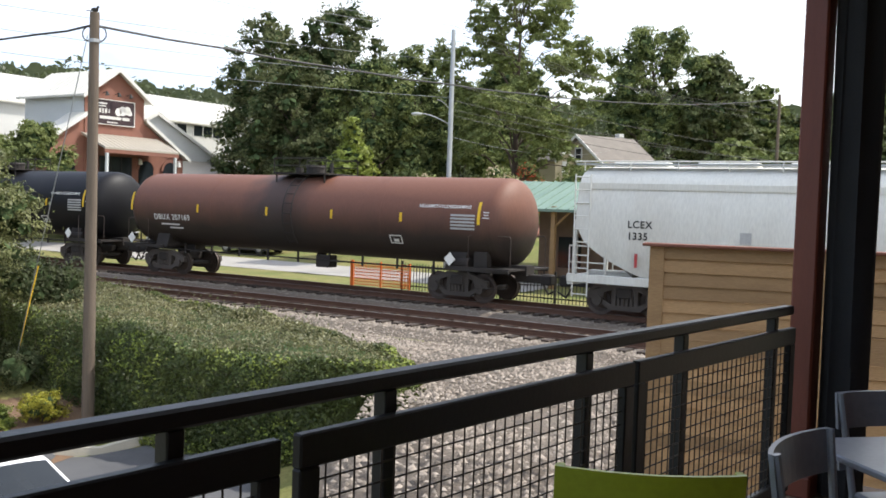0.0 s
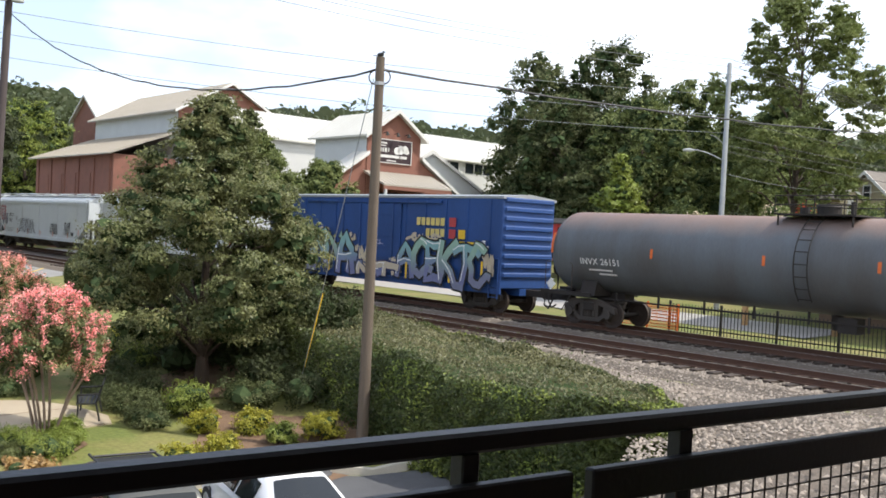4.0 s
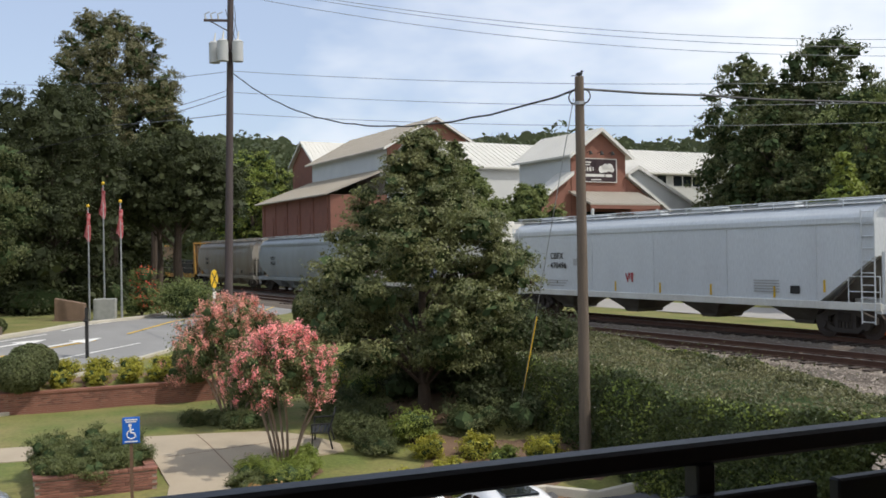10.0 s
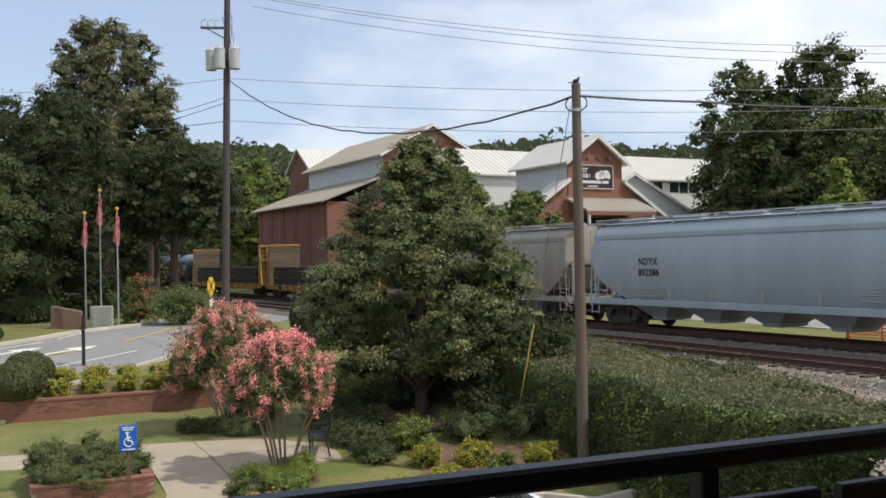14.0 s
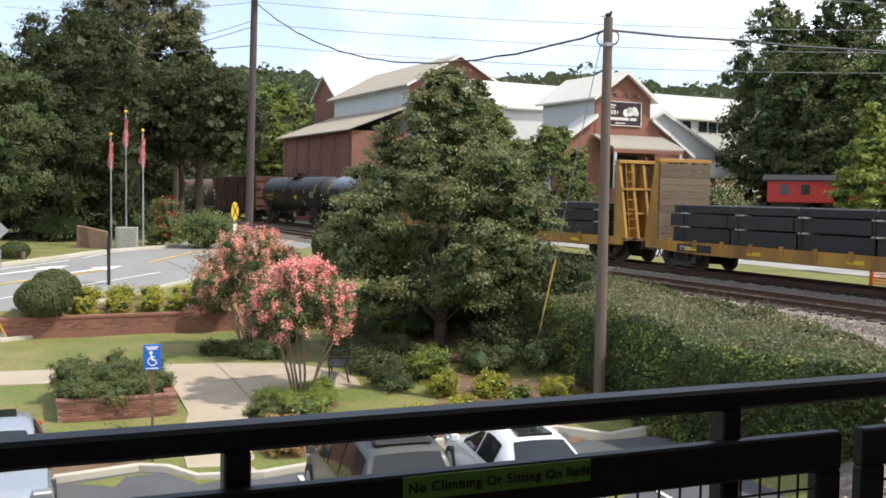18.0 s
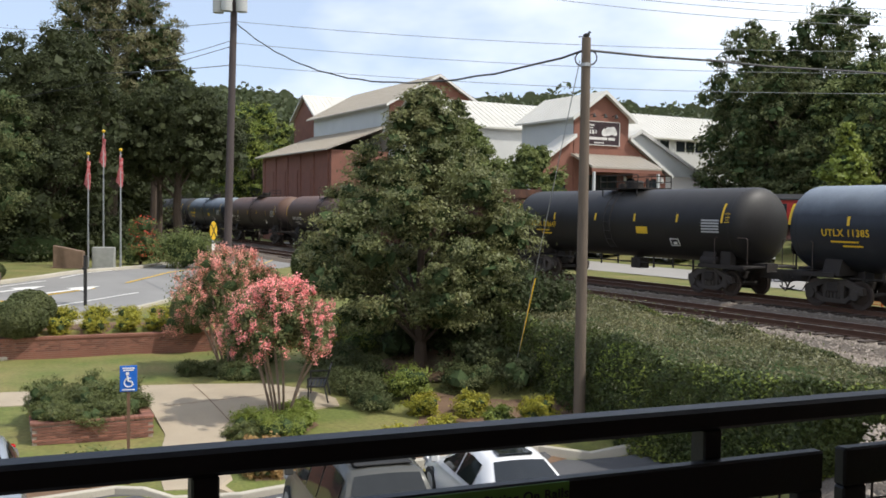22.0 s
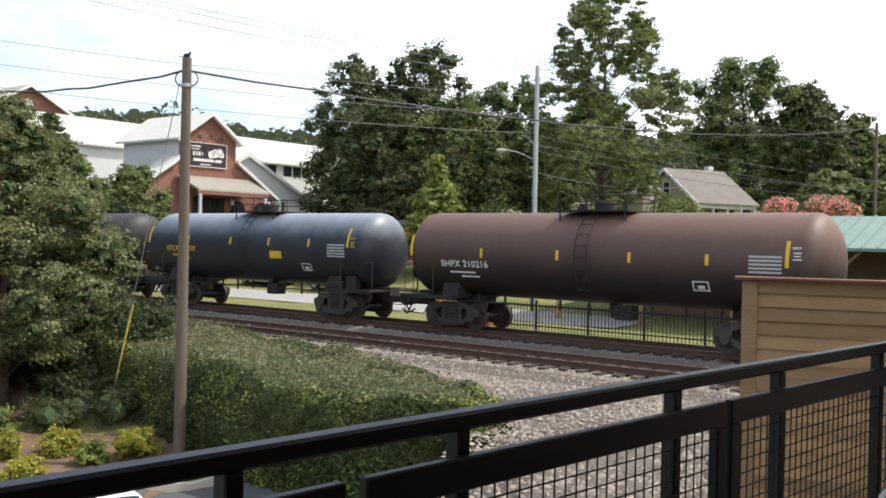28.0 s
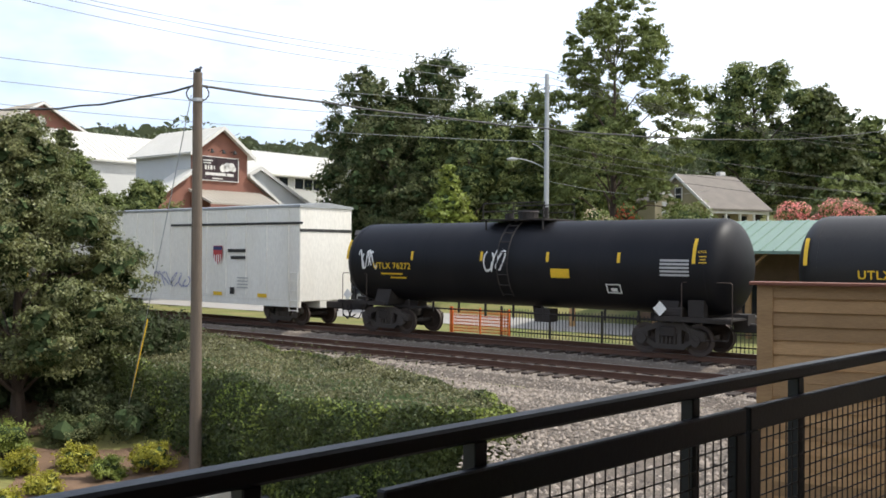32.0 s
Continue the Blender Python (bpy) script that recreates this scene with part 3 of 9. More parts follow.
def build_surfaces():
    build_ground()
    sheet("road", ROAD, ASPHALT, 0.03, 1.5, label="worn grey asphalt road climbing to the level crossing", category="road")
    # the street and car park behind the railway
    sheet("pavement", [tuple(at(s, n)[:2]) for s, n in ((-75, 8.8), (-2, 8.8), (-2, 12.6), (-75, 13.5))], PALE, 0.03, 2.0, label="pale concrete drive beyond the tracks", category="pavement")
    sheet("pavement", [tuple(at(s, n)[:2]) for s, n in ((-42, 24), (10, 24), (14, 27), (-42, 29))], BRICKWALL, 0.03, 2.0, label="red brick paving before the brick museum building", category="pavement")
    sheet("car_park", [(-15.2, 11.4), (-14.15, 13.3), (-13.1, 13.75), (-12.15, 14.6), (-11.35, 16.3), (-8.2, 20.7), (-6.0, 21.6), (-3.0, 18.6), (-2.2, 16.6), (-1.4, 12), (-0.6, 4), (1, -6), (-26, -6), (-21.5, 4.0)], LOT, 0.025, 1.5, label="dark asphalt car park below the deck", category="car park")
    bank = [tuple(at(s, n)[:2]) for s, n in ((-3.5, -7.2), (30, -7.2), (30, -30), (17, -28.5), (11.2, -20.4), (8.0, -16.2), (5.6, -13.6), (0.0, -11.0))]
    sheet("gravel_bank", bank, GRAVEL, 0.06, 0.8, label="stony embankment below the railway", category="gravel")
    sheet("mulch_bed", [(-13.6, 24.2), (-9.0, 24.4), (-7.2, 22.6), (-8.2, 19.6), (-10.2, 18.6), (-11.6, 19.0), (-12.0, 21.5)], MULCH, 0.03, 0.8, label="brown mulch bed under clipped shrubs", category="flower bed")
    sheet("mulch_bed", [(-27.9, 20.9), (-23.6, 26.4), (-24.6, 27.0), (-26.6, 25.4), (-29.0, 21.6)], MULCH, 0.03, 0.5, label="mulch bed behind the brick retaining wall", category="flower bed")
    sheet("mulch_bed", [(-17.2, 26.6), (-14.6, 24.6), (-12.4, 26.2), (-12.6, 29.2), (-16.2, 30.2)], MULCH, 0.03, 0.8, label="shaded mulch bed under the garden tree", category="flower bed")
    sheet("mulch_bed", [(-18.0, 8.7), (-15.3, 11.8), (-14.4, 13.4), (-14.9, 14.2), (-16.4, 12.7), (-18.8, 9.9)], MULCH, 0.03, 0.5, label="dry leaf litter along the kerb", category="flower bed")
    sheet("mulch_bed", [(-12.2, 15.1), (-11.4, 16.7), (-9.3, 19.6), (-11.0, 19.4), (-13.0, 16.2)], MULCH, 0.03, 0.5, label="mulch and leaf litter beside the kerb", category="flower bed")
    patio = [(-20.5, 19.6), (-20.3, 20.1), (-18.85, 21.3), (-17.5, 22.25), (-16.2, 22.3), (-14.9, 21.95), (-14.4, 21.4), (-14.9, 20.5), (-15.7, 19.9), (-15.75, 18.8), (-15.1, 17.7), (-14.0, 16.2), (-12.4, 14.85), (-13.5, 13.95), (-14.8, 15.1), (-16.2, 16.8), (-18.7, 18.7)]
    sheet("patio", patio, CONCRETE, 0.04, 0.8, label="worn buff concrete garden terrace", category="pavement", thick=0.1)
    sheet("garden_path", [(-31.2, 8.7), (-20.5, 19.6), (-18.7, 18.7), (-29.6, 8.0)], CONCRETE, 0.035, 0.8, label="narrow concrete garden path across the lawn", category="path", thick=0.1)
    sheet("mulch_bed", [(-15.6, 19.9), (-14.7, 20.2), (-13.8, 19.6), (-13.6, 18.4), (-14.1, 17.3), (-15.0, 17.8), (-15.7, 18.8)], MULCH, 0.035, 0.5, label="mulched round bed under the crape myrtle", category="flower bed")
    # joints of the terrace
    for a, b in (((-19.2, 21.0), (-15.7, 18.5)), ((-18.0, 18.5), (-16.0, 22.2))):
        d = Vector((b[0] - a[0], b[1] - a[1], 0))
        bm = bmesh.new()
        k = 10
        for i in range(k):
            p, q = Vector((*a, 0)) + d * (i / k), Vector((*a, 0)) + d * ((i + 1) / k)
            w = Vector((-d.y, d.x, 0)).normalized() * 0.012
            bm.faces.new([bm.verts.new((v.x, v.y, float(land(v.x, v.y)) + 0.046)) for v in (p - w, q - w, q + w, p + w)])
        tagged(part("terrace_joint", bm, MULCH), "dark joint between slabs of the terrace", "joint", "terrace joints", "structure")
    kerb_line([(-21.5, 4.2), (-15.2, 11.5), (-14.2, 13.35), (-13.15, 13.85), (-12.2, 14.7), (-11.4, 16.4), (-8.4, 20.7), (-6.2, 21.8)], 0.15, 0.14, "concrete kerb round the car park")
    kerb_line([(-36.7, 24.0), (-36.9, 30.5), (-37.8, 37.4), (-40.6, 44.2)], 0.25, 0.16, "pale concrete kerb along the road")
    kerb_line([(-28.0, 18.0), (-27.2, 22.2), (-28.4, 29.4), (-31.2, 36.4)], 0.16, 0.12, "weathered concrete kerb beside the garden")
    paint_lines()


def kerb_line(pts, w, h, label):
    bm = bmesh.new()
    fine = []
    for a, b in zip(pts, pts[1:]):
        k = max(2, int(math.dist(a, b) / 1.0))
        fine += [(a[0] + (b[0] - a[0]) * i / k, a[1] + (b[1] - a[1]) * i / k) for i in range(k)]
    fine.append(pts[-1])
    rings = []
    for i, (x, y) in enumerate(fine):
        a, b = fine[max(i - 1, 0)], fine[min(i + 1, len(fine) - 1)]
        d = Vector((b[0] - a[0], b[1] - a[1], 0)).normalized()
        o = Vector((-d.y, d.x, 0)) * w / 2
        z = float(land(x, y)) + 0.02
        c = Vector((x, y, 0))
        rings.append([(*(c - o)[:2], z - 0.2), (*(c - o)[:2], z + h - 0.02), (*(c - o * 0.8)[:2], z + h), (*(c + o * 0.8)[:2], z + h), (*(c + o)[:2], z + h - 0.02), (*(c + o)[:2], z - 0.2)])
    loft(bm, rings)
    tagged(part("kerb", bm, KERB), label, "kerb", "", "structure")


def stripe(a, b, w, mat, name, label, group, dz=0.05):
    d = Vector((b[0] - a[0], b[1] - a[1], 0))
    o = Vector((-d.y, d.x, 0)).normalized() * w / 2
    bm = bmesh.new()
    k = max(1, int(d.length / 1.0))
    for i in range(k):
        p, q = Vector((*a, 0)) + d * (i / k), Vector((*a, 0)) + d * ((i + 1) / k)
        bm.faces.new([bm.verts.new((v.x, v.y, float(land(v.x, v.y)) + dz)) for v in (p - o, q - o, q + o, p + o)])
    tagged(part(name, bm, mat), label, "road marking", group, "structure")


def paint_lines():
    for p in ((-11.6, 15.1), (-9.6, 17.2), (-6.6, 19.2), (-4.2, 17.4)):
        stripe(p, (p[0] + 3.4, p[1] - 3.1), 0.1, WHITE, "bay_line", "white painted parking bay line", "parking bay lines")
    for i in range(3):
        stripe((-11.2 + i * 0.55, 14.3 + i * 0.6), (-9.4 + i * 0.8, 14.0 + i * 0.5), 0.1, WHITE, "hatch_line", "white hatching beside the accessible bay", "hatching")
    # arrows and lines on the road
    for x, y in ((-34.9, 27.0), (-33.3, 28.6)):
        bm = bmesh.new()
        pts = [(-0.12, -2.4), (0.12, -2.4), (0.12, 0.6), (0.55, 0.6), (0, 2.0), (-0.55, 0.6), (-0.12, 0.6)]
        bm.faces.new([bm.verts.new((x + a, y + b, float(land(x + a, y + b)) + 0.055)) for a, b in pts])
        tagged(part("road_arrow", bm, WHITE), "worn white lane arrow painted on the road", "road marking", "lane arrows", "structure")
    for a, b in (((-33.0, 20), (-33.0, 30)), ((-33.2, 32), (-37.2, 46)), ((-37.5, 47), (-44, 58))):
        stripe(a, b, 0.12, YELLOW, "centre_line", "faded yellow centre line on the road", "road lines", 0.05)
    for a, b in (((-36.0, 22), (-36.1, 30)), ((-36.3, 31), (-39.4, 43)), ((-30.5, 22), (-30.9, 30.5))):
        stripe(a, b, 0.12, WHITE, "edge_line", "faded white edge line on the road", "road lines", 0.05)


# ---- buildings beyond the tracks ----
def seams(pan, x0, span, lo, hi, mat, gap=0.55):
    """Standing seams over one slope of a metal roof."""
    bm = bmesh.new()
    loft(bm, [[(-0.025, y, z), (0.025, y, z), (0.025, y, z + 0.05), (-0.025, y, z + 0.05)] for y, z in (lo, hi)])
    me = bpy.data.meshes.new("seam")
    bm.to_mesh(me)
    bm.free()
    k = max(3, int(span / gap))
    for i in range(k + 1):
        part("seam", me, mat, pan, "", pose(x0 + span * i / k, 0, 0))


def gable_block(parent, L, W, h, ridge, wall_side, wall_front, roof, over=0.45, thick=0.16, z0=0.0):
    """A block with its gable towards +x; it runs back along -x and lies between y 0 and W."""
    bm = bmesh.new()
    prism_x = [(0, z0), (W, z0), (W, h), (W / 2, ridge), (0, h)]
    loft(bm, [[(x, y, z) for y, z in prism_x] for x in (-L, -0.12)])
    part("wall", bm, wall_side, parent)
    bm = bmesh.new()
    loft(bm, [[(x, y, z) for y, z in prism_x] for x in (-0.12, 0.0)])
    part("gable_wall", bm, wall_front, parent)
    slope = (ridge - h) / (W / 2)
    for s in (0, 1):
        bm = bmesh.new()
        y0, y1 = (-over, W / 2) if s == 0 else (W + over, W / 2)
        z_0 = h - over * slope
        loft(bm, [[(x, y0, z_0 + 0.02), (x, y1, ridge + 0.02), (x, y1, ridge + thick), (x, y0, z_0 + thick)] for x in (-L - over, over)])
        pan = part("roof", bm, roof, parent)
        seams(pan, -L - over, L + 2 * over, (y0, z_0 + thick - 0.005), (y1, ridge + thick - 0.005), roof)
        bm = bmesh.new()
        loft(bm, [[(over + 0.003, y0, z_0 - 0.1), (over + 0.003, y1, ridge - 0.1), (over + 0.003, y1, ridge + thick), (over + 0.003, y0, z_0 + thick)], [(over + 0.06, y0, z_0 - 0.1), (over + 0.06, y1, ridge - 0.1), (over + 0.06, y1, ridge + thick), (over + 0.06, y0, z_0 + thick)]])
        part("fascia", bm, TRIM, parent)


def lean_roof(parent, x0, x1, y0, y1, z0, z1, mat, thick=0.12):
    """A single slope from the low edge y0, z0 up to y1, z1."""
    bm = bmesh.new()
    loft(bm, [[(x, y0, z0), (x, y1, z1), (x, y1, z1 + thick), (x, y0, z0 + thick)] for x in (x0, x1)])
    pan = part("roof", bm, mat, parent)
    seams(pan, x0, x1 - x0, (y0, z0 + thick - 0.005), (y1, z1 + thick - 0.005), mat)


def station():
    """Brick museum front: a gabled tower in a wider, lower gable, its entrance under an awning."""
    st = thing("museum_building", pose(-24.1, 65.7, 0, 0, 0, TRACK), "red brick museum entrance with grey sided tower and white metal roofs", "building")
    gable_block(st, 6.8, 4.95, 12.2, 13.95, SIDING, BRICKWALL, WHITEROOF, z0=3.6)
    bm = bmesh.new()
    pts = [(-2.6, 3.6), (8.7, 3.6), (8.7, 8.2), (4.9, 10.6), (0.0, 10.6), (-2.6, 8.9)]
    loft(bm, [[(x, y, z) for y, z in pts] for x in (-1.6, -0.06)])
    part("lower_wall", bm, BRICKWALL, st)
    for ya, za, yb, zb in ((-3.0, 8.75, 0.0, 10.75), (9.1, 8.05, 4.95, 10.7)):
        bm = bmesh.new()
        loft(bm, [[(x, ya, za), (x, yb, zb), (x, yb, zb + 0.14), (x, ya, za + 0.14)] for x in (-1.7, 0.3)])
        part("wing_roof", bm, WHITEROOF, st)
        bm = bmesh.new()
        loft(bm, [[(x, ya, za - 0.12), (x, yb, zb - 0.12), (x, yb, zb + 0.14), (x, ya, za + 0.14)] for x in (0.303, 0.36)])
        part("fascia", bm, TRIM, st)
    # low brick wing beyond the entrance under a grey metal lean-to
    bm = bmesh.new()
    box(bm, -5.0, 8.7, 3.6, -0.9, 14.0, 6.6)
    part("wing_wall", bm, BRICKWALL, st)
    bm = bmesh.new()
    loft(bm, [[(-5.2, y, 8.9), (-0.4, y, 6.55), (-0.4, y, 6.7), (-5.2, y, 9.05)] for y in (8.75, 14.4)])
    part("wing_roof", bm, TANROOF, st)
    # sign board with pale picture and plain bars for its writing
    bm = bmesh.new()
    box(bm, 0.0, 0.75, 10.2, 0.1, 4.0, 11.85, None, 0.01)
    board = part("sign_board", bm, material("sign_dark", (0.035, 0.02, 0.025), (0.05, 0.03, 0.03), rough=0.5), st, "dark maroon sign board with white marks")
    for y0, z0, y1, z1 in ((0.9, 11.55, 1.7, 11.65), (0.9, 11.38, 1.6, 11.45), (1.05, 10.95, 1.2, 11.25), (1.3, 10.95, 1.42, 11.25), (1.52, 10.95, 1.7, 11.25), (1.82, 11.0, 1.92, 11.25), (1.1, 10.55, 2.9, 10.75), (3.0, 10.55, 3.6, 10.75), (1.7, 10.3, 2.6, 10.38)):
        bm = bmesh.new()
        box(bm, 0.1, y0, z0, 0.112, y1, z1)
        part("bar", bm, TRIM, board)
    bm = bmesh.new()
    for cy, cz, r in ((2.65, 11.1, 0.28), (3.0, 11.2, 0.33), (3.4, 11.25, 0.3), (3.6, 11.1, 0.2)):
        bmesh.ops.create_circle(bm, cap_ends=True, segments=18, radius=r, matrix=Matrix.Translation((0.115, cy, cz)) @ Euler((0, radians(90), 0)).to_matrix().to_4x4())
    part("emblem", bm, WHITE, board, "plain white cloud shape")
    bm = bmesh.new()
    for y0, z0, y1, z1 in ((0.7, 10.15, 4.05, 10.2), (0.7, 11.85, 4.05, 11.9), (0.7, 10.2, 0.75, 11.85), (4.0, 10.2, 4.05, 11.85)):
        box(bm, 0.0, y0, z0, 0.13, y1, z1)
    part("sign_rim", bm, TRIM, board)
    # gooseneck lamps over the sign
    for y in (1.4, 2.4, 3.4):
        bm = bmesh.new()
        tube(bm, (0, y, 12.3), (0.45, y, 12.4), 0.03)
        tube(bm, (0.45, y, 12.4), (0.5, y, 12.15), 0.05, 0.16)
        part("sign_lamp", bm, IRON, st)
    # awning on posts
    bm = bmesh.new()
    loft(bm, [[(0.05, y, 9.35), (2.6, y, 8.35), (2.6, y, 8.47), (0.05, y, 9.47)] for y in (-0.3, 6.0)])
    awning = part("awning", bm, TANROOF, st, "standing-seam metal awning")
    bm = bmesh.new()
    loft(bm, [[(x, -0.03, z), (x, 0.03, z), (x, 0.03, z + 0.06), (x, -0.03, z + 0.06)] for x, z in ((0.05, 9.46), (2.6, 8.46))])
    seam = bpy.data.meshes.new("seam")
    bm.to_mesh(seam)
    bm.free()
    for i in range(16):
        part("seam", seam, TANROOF, awning, "", pose(0, -0.3 + 6.3 * i / 15, 0))
    bm = bmesh.new()
    box(bm, 2.45, -0.3, 8.1, 2.58, 6.0, 8.34)
    part("awning_beam", bm, BRICKWALL, st)
    for y in (-0.1, 5.7):
        bm = bmesh.new()
        box(bm, 2.43, y - 0.09, 4.2, 2.61, y + 0.09, 8.1, None, 0.02)
        part("post", bm, SIDING, st)
        bm = bmesh.new()
        box(bm, 2.25, y - 0.26, 4.0, 2.79, y + 0.26, 5.6, None, 0.02)
        part("post_base", bm, BRICKWALL, st)
    # door and arched windows
    bm = bmesh.new()
    box(bm, 0.0, 1.2, 4.6, 0.05, 3.9, 8.0)
    door = part("door", bm, GLASSDARK, st)
    for y in (1.2, 2.1, 3.0, 3.85):
        bm = bmesh.new()
        box(bm, 0.05, y - 0.05, 4.6, 0.1, y + 0.05, 8.0)
        part("door_bar", bm, IRON, door)
    for y in (5.2, 7.4, -1.4):
        bm = bmesh.new()
        pts = [(y - 0.65, 5.4), (y + 0.65, 5.4)] + [(y + 0.65 * math.cos(a), 7.2 + 0.65 * math.sin(a)) for a in np.linspace(0, math.pi, 12)]
        loft(bm, [[(x, a, b) for a, b in pts] for x in (0.0, 0.05)])
        win = part("window", bm, GLASSDARK, st)
        for a in np.linspace(0, math.pi, 13)[:-1]:
            b = a + math.pi / 12
            bm = bmesh.new()
            loft(bm, [[(x, y + r * math.cos(q), 7.2 + r * math.sin(q)) for r, q in ((0.66, a), (0.85, a), (0.85, b), (0.66, b))] for x in (0.0, 0.09)])
            part("arch_brick", bm, BRICKWALL, win)
        bm = bmesh.new()
        box(bm, 0.0, y - 0.75, 5.25, 0.14, y + 0.75, 5.4)
        part("sill", bm, KERB, win)
    for y in (4.55, 8.1):
        bm = bmesh.new()
        tube(bm, (0.2, y, 7.55), (0.2, y, 7.9), 0.16, 0.1)
        tube(bm, (0.0, y, 7.95), (0.22, y, 7.95), 0.03)
        part("wall_lamp", bm, WHITE, st)


def annex():
    """Grey gabled block beside the museum front, low brick wing."""
    a = thing("annex_building", along(-42.4, 16.9), "pale grey gabled annex with low brick wing", "building")
    gable_block(a, 9, 11.6, 8.76, 11.7, SIDING, SIDING, WHITEROOF, over=0.3, z0=2.6)
    bm = bmesh.new()
    box(bm, -6, 11.7, 2.6, -0.3, 15.6, 7.4)
    part("wing_wall", bm, BRICKWALL, a)
    lean_roof(a, -6.4, 0.2, 16.1, 11.65, 7.35, 8.6, TANROOF)


def barn():
    b = thing("museum_hall", pose(-50.3, 83.6, 0, 0, 0, TRACK), "large brick museum hall with grey sided clerestory", "building")
    gable_block(b, 21, 10.75, 16.1, 19.1, SIDING, BRICKWALL, TANROOF, over=0.7, z0=2.0)
    bm = bmesh.new()
    box(bm, -21.2, -6.25, 1.5, 0.0, -0.1, 11.1)
    part("aisle_wall", bm, BRICKWALL, b)
    lean_roof(b, -21.8, 0.5, -7.0, 0.0, 11.0, 13.7, TANROOF)
    for i in range(6):
        bm = bmesh.new()
        x = -20.6 + i * 3.9
        box(bm, x, -6.38, 1.5, x + 0.5, -6.25, 10.9)
        part("pilaster", bm, BRICKWALL, b)
    for i in range(4):
        bm = bmesh.new()
        x = -18.6 + i * 3.9
        box(bm, x, -6.33, 6.4, x + 1.5, -6.24, 9.4)
        part("blind_panel", bm, BRICKWALL, b)
    bm = bmesh.new()
    tube(bm, (0.02, 5.4, 17.4), (0.1, 5.4, 17.4), 0.5, 0.5, 16)
    part("gable_vent", bm, TRIM, b)
    c = thing("brick_annexe", along(-109, 18, 0, -90), "brick gabled store with white metal roof", "building")
    gable_block(c, 15.0, 8.4, 17.4, 20.3, BRICKWALL, BRICKWALL, WHITEROOF, z0=3.0)
    d = thing("long_shed", along(-52, 46, 0, 90), "long white museum shed with dark window band", "building")
    gable_block(d, 36, 10, 12.4, 14.9, PALESIDING, PALESIDING, WHITEROOF, z0=4.0)
    for x in (-7.2, -11.6):
        bm = bmesh.new()
        box(bm, x - 3.6, -0.05, 11.15, x, 0.02, 12.1)
        w = part("window", bm, GLASSDARK, d)
        for k in range(4):
            bm = bmesh.new()
            box(bm, x - 3.6 + k * 1.2 - 0.04, -0.08, 11.1, x - 3.6 + k * 1.2 + 0.04, -0.05, 12.15)
            part("mullion", bm, TRIM, w)


def caboose():
    c = thing("red_caboose", pose(-7.9, 63.0, 3.95, 0, 0, 8), "bright red wooden caboose parked on display", "railcar")
    bm = bmesh.new()
    box(bm, -3.6, -1.4, 0.9, 3.6, 1.4, 2.3, None, 0.05)
    part("body", bm, CABOOSE, c)
    bm = bmesh.new()
    loft(bm, [[(x, -1.55, 2.3), (x, 0, 2.62), (x, 1.55, 2.3), (x, 1.55, 2.22), (x, -1.55, 2.22)] for x in (-3.9, 3.9)])
    part("roof", bm, IRON, c)
    for x in (-2.6, -1.4, 1.0, 2.4):
        bm = bmesh.new()
        box(bm, x - 0.25, -1.42, 1.4, x + 0.25, -1.39, 2.0)
        part("window", bm, GLASSDARK, c)
    for x in (-2.4, 2.4):
        bm = bmesh.new()
        box(bm, x - 0.9, -1.2, 0.0, x + 0.9, 1.2, 0.9)
        part("truck", bm, UNDER, c)


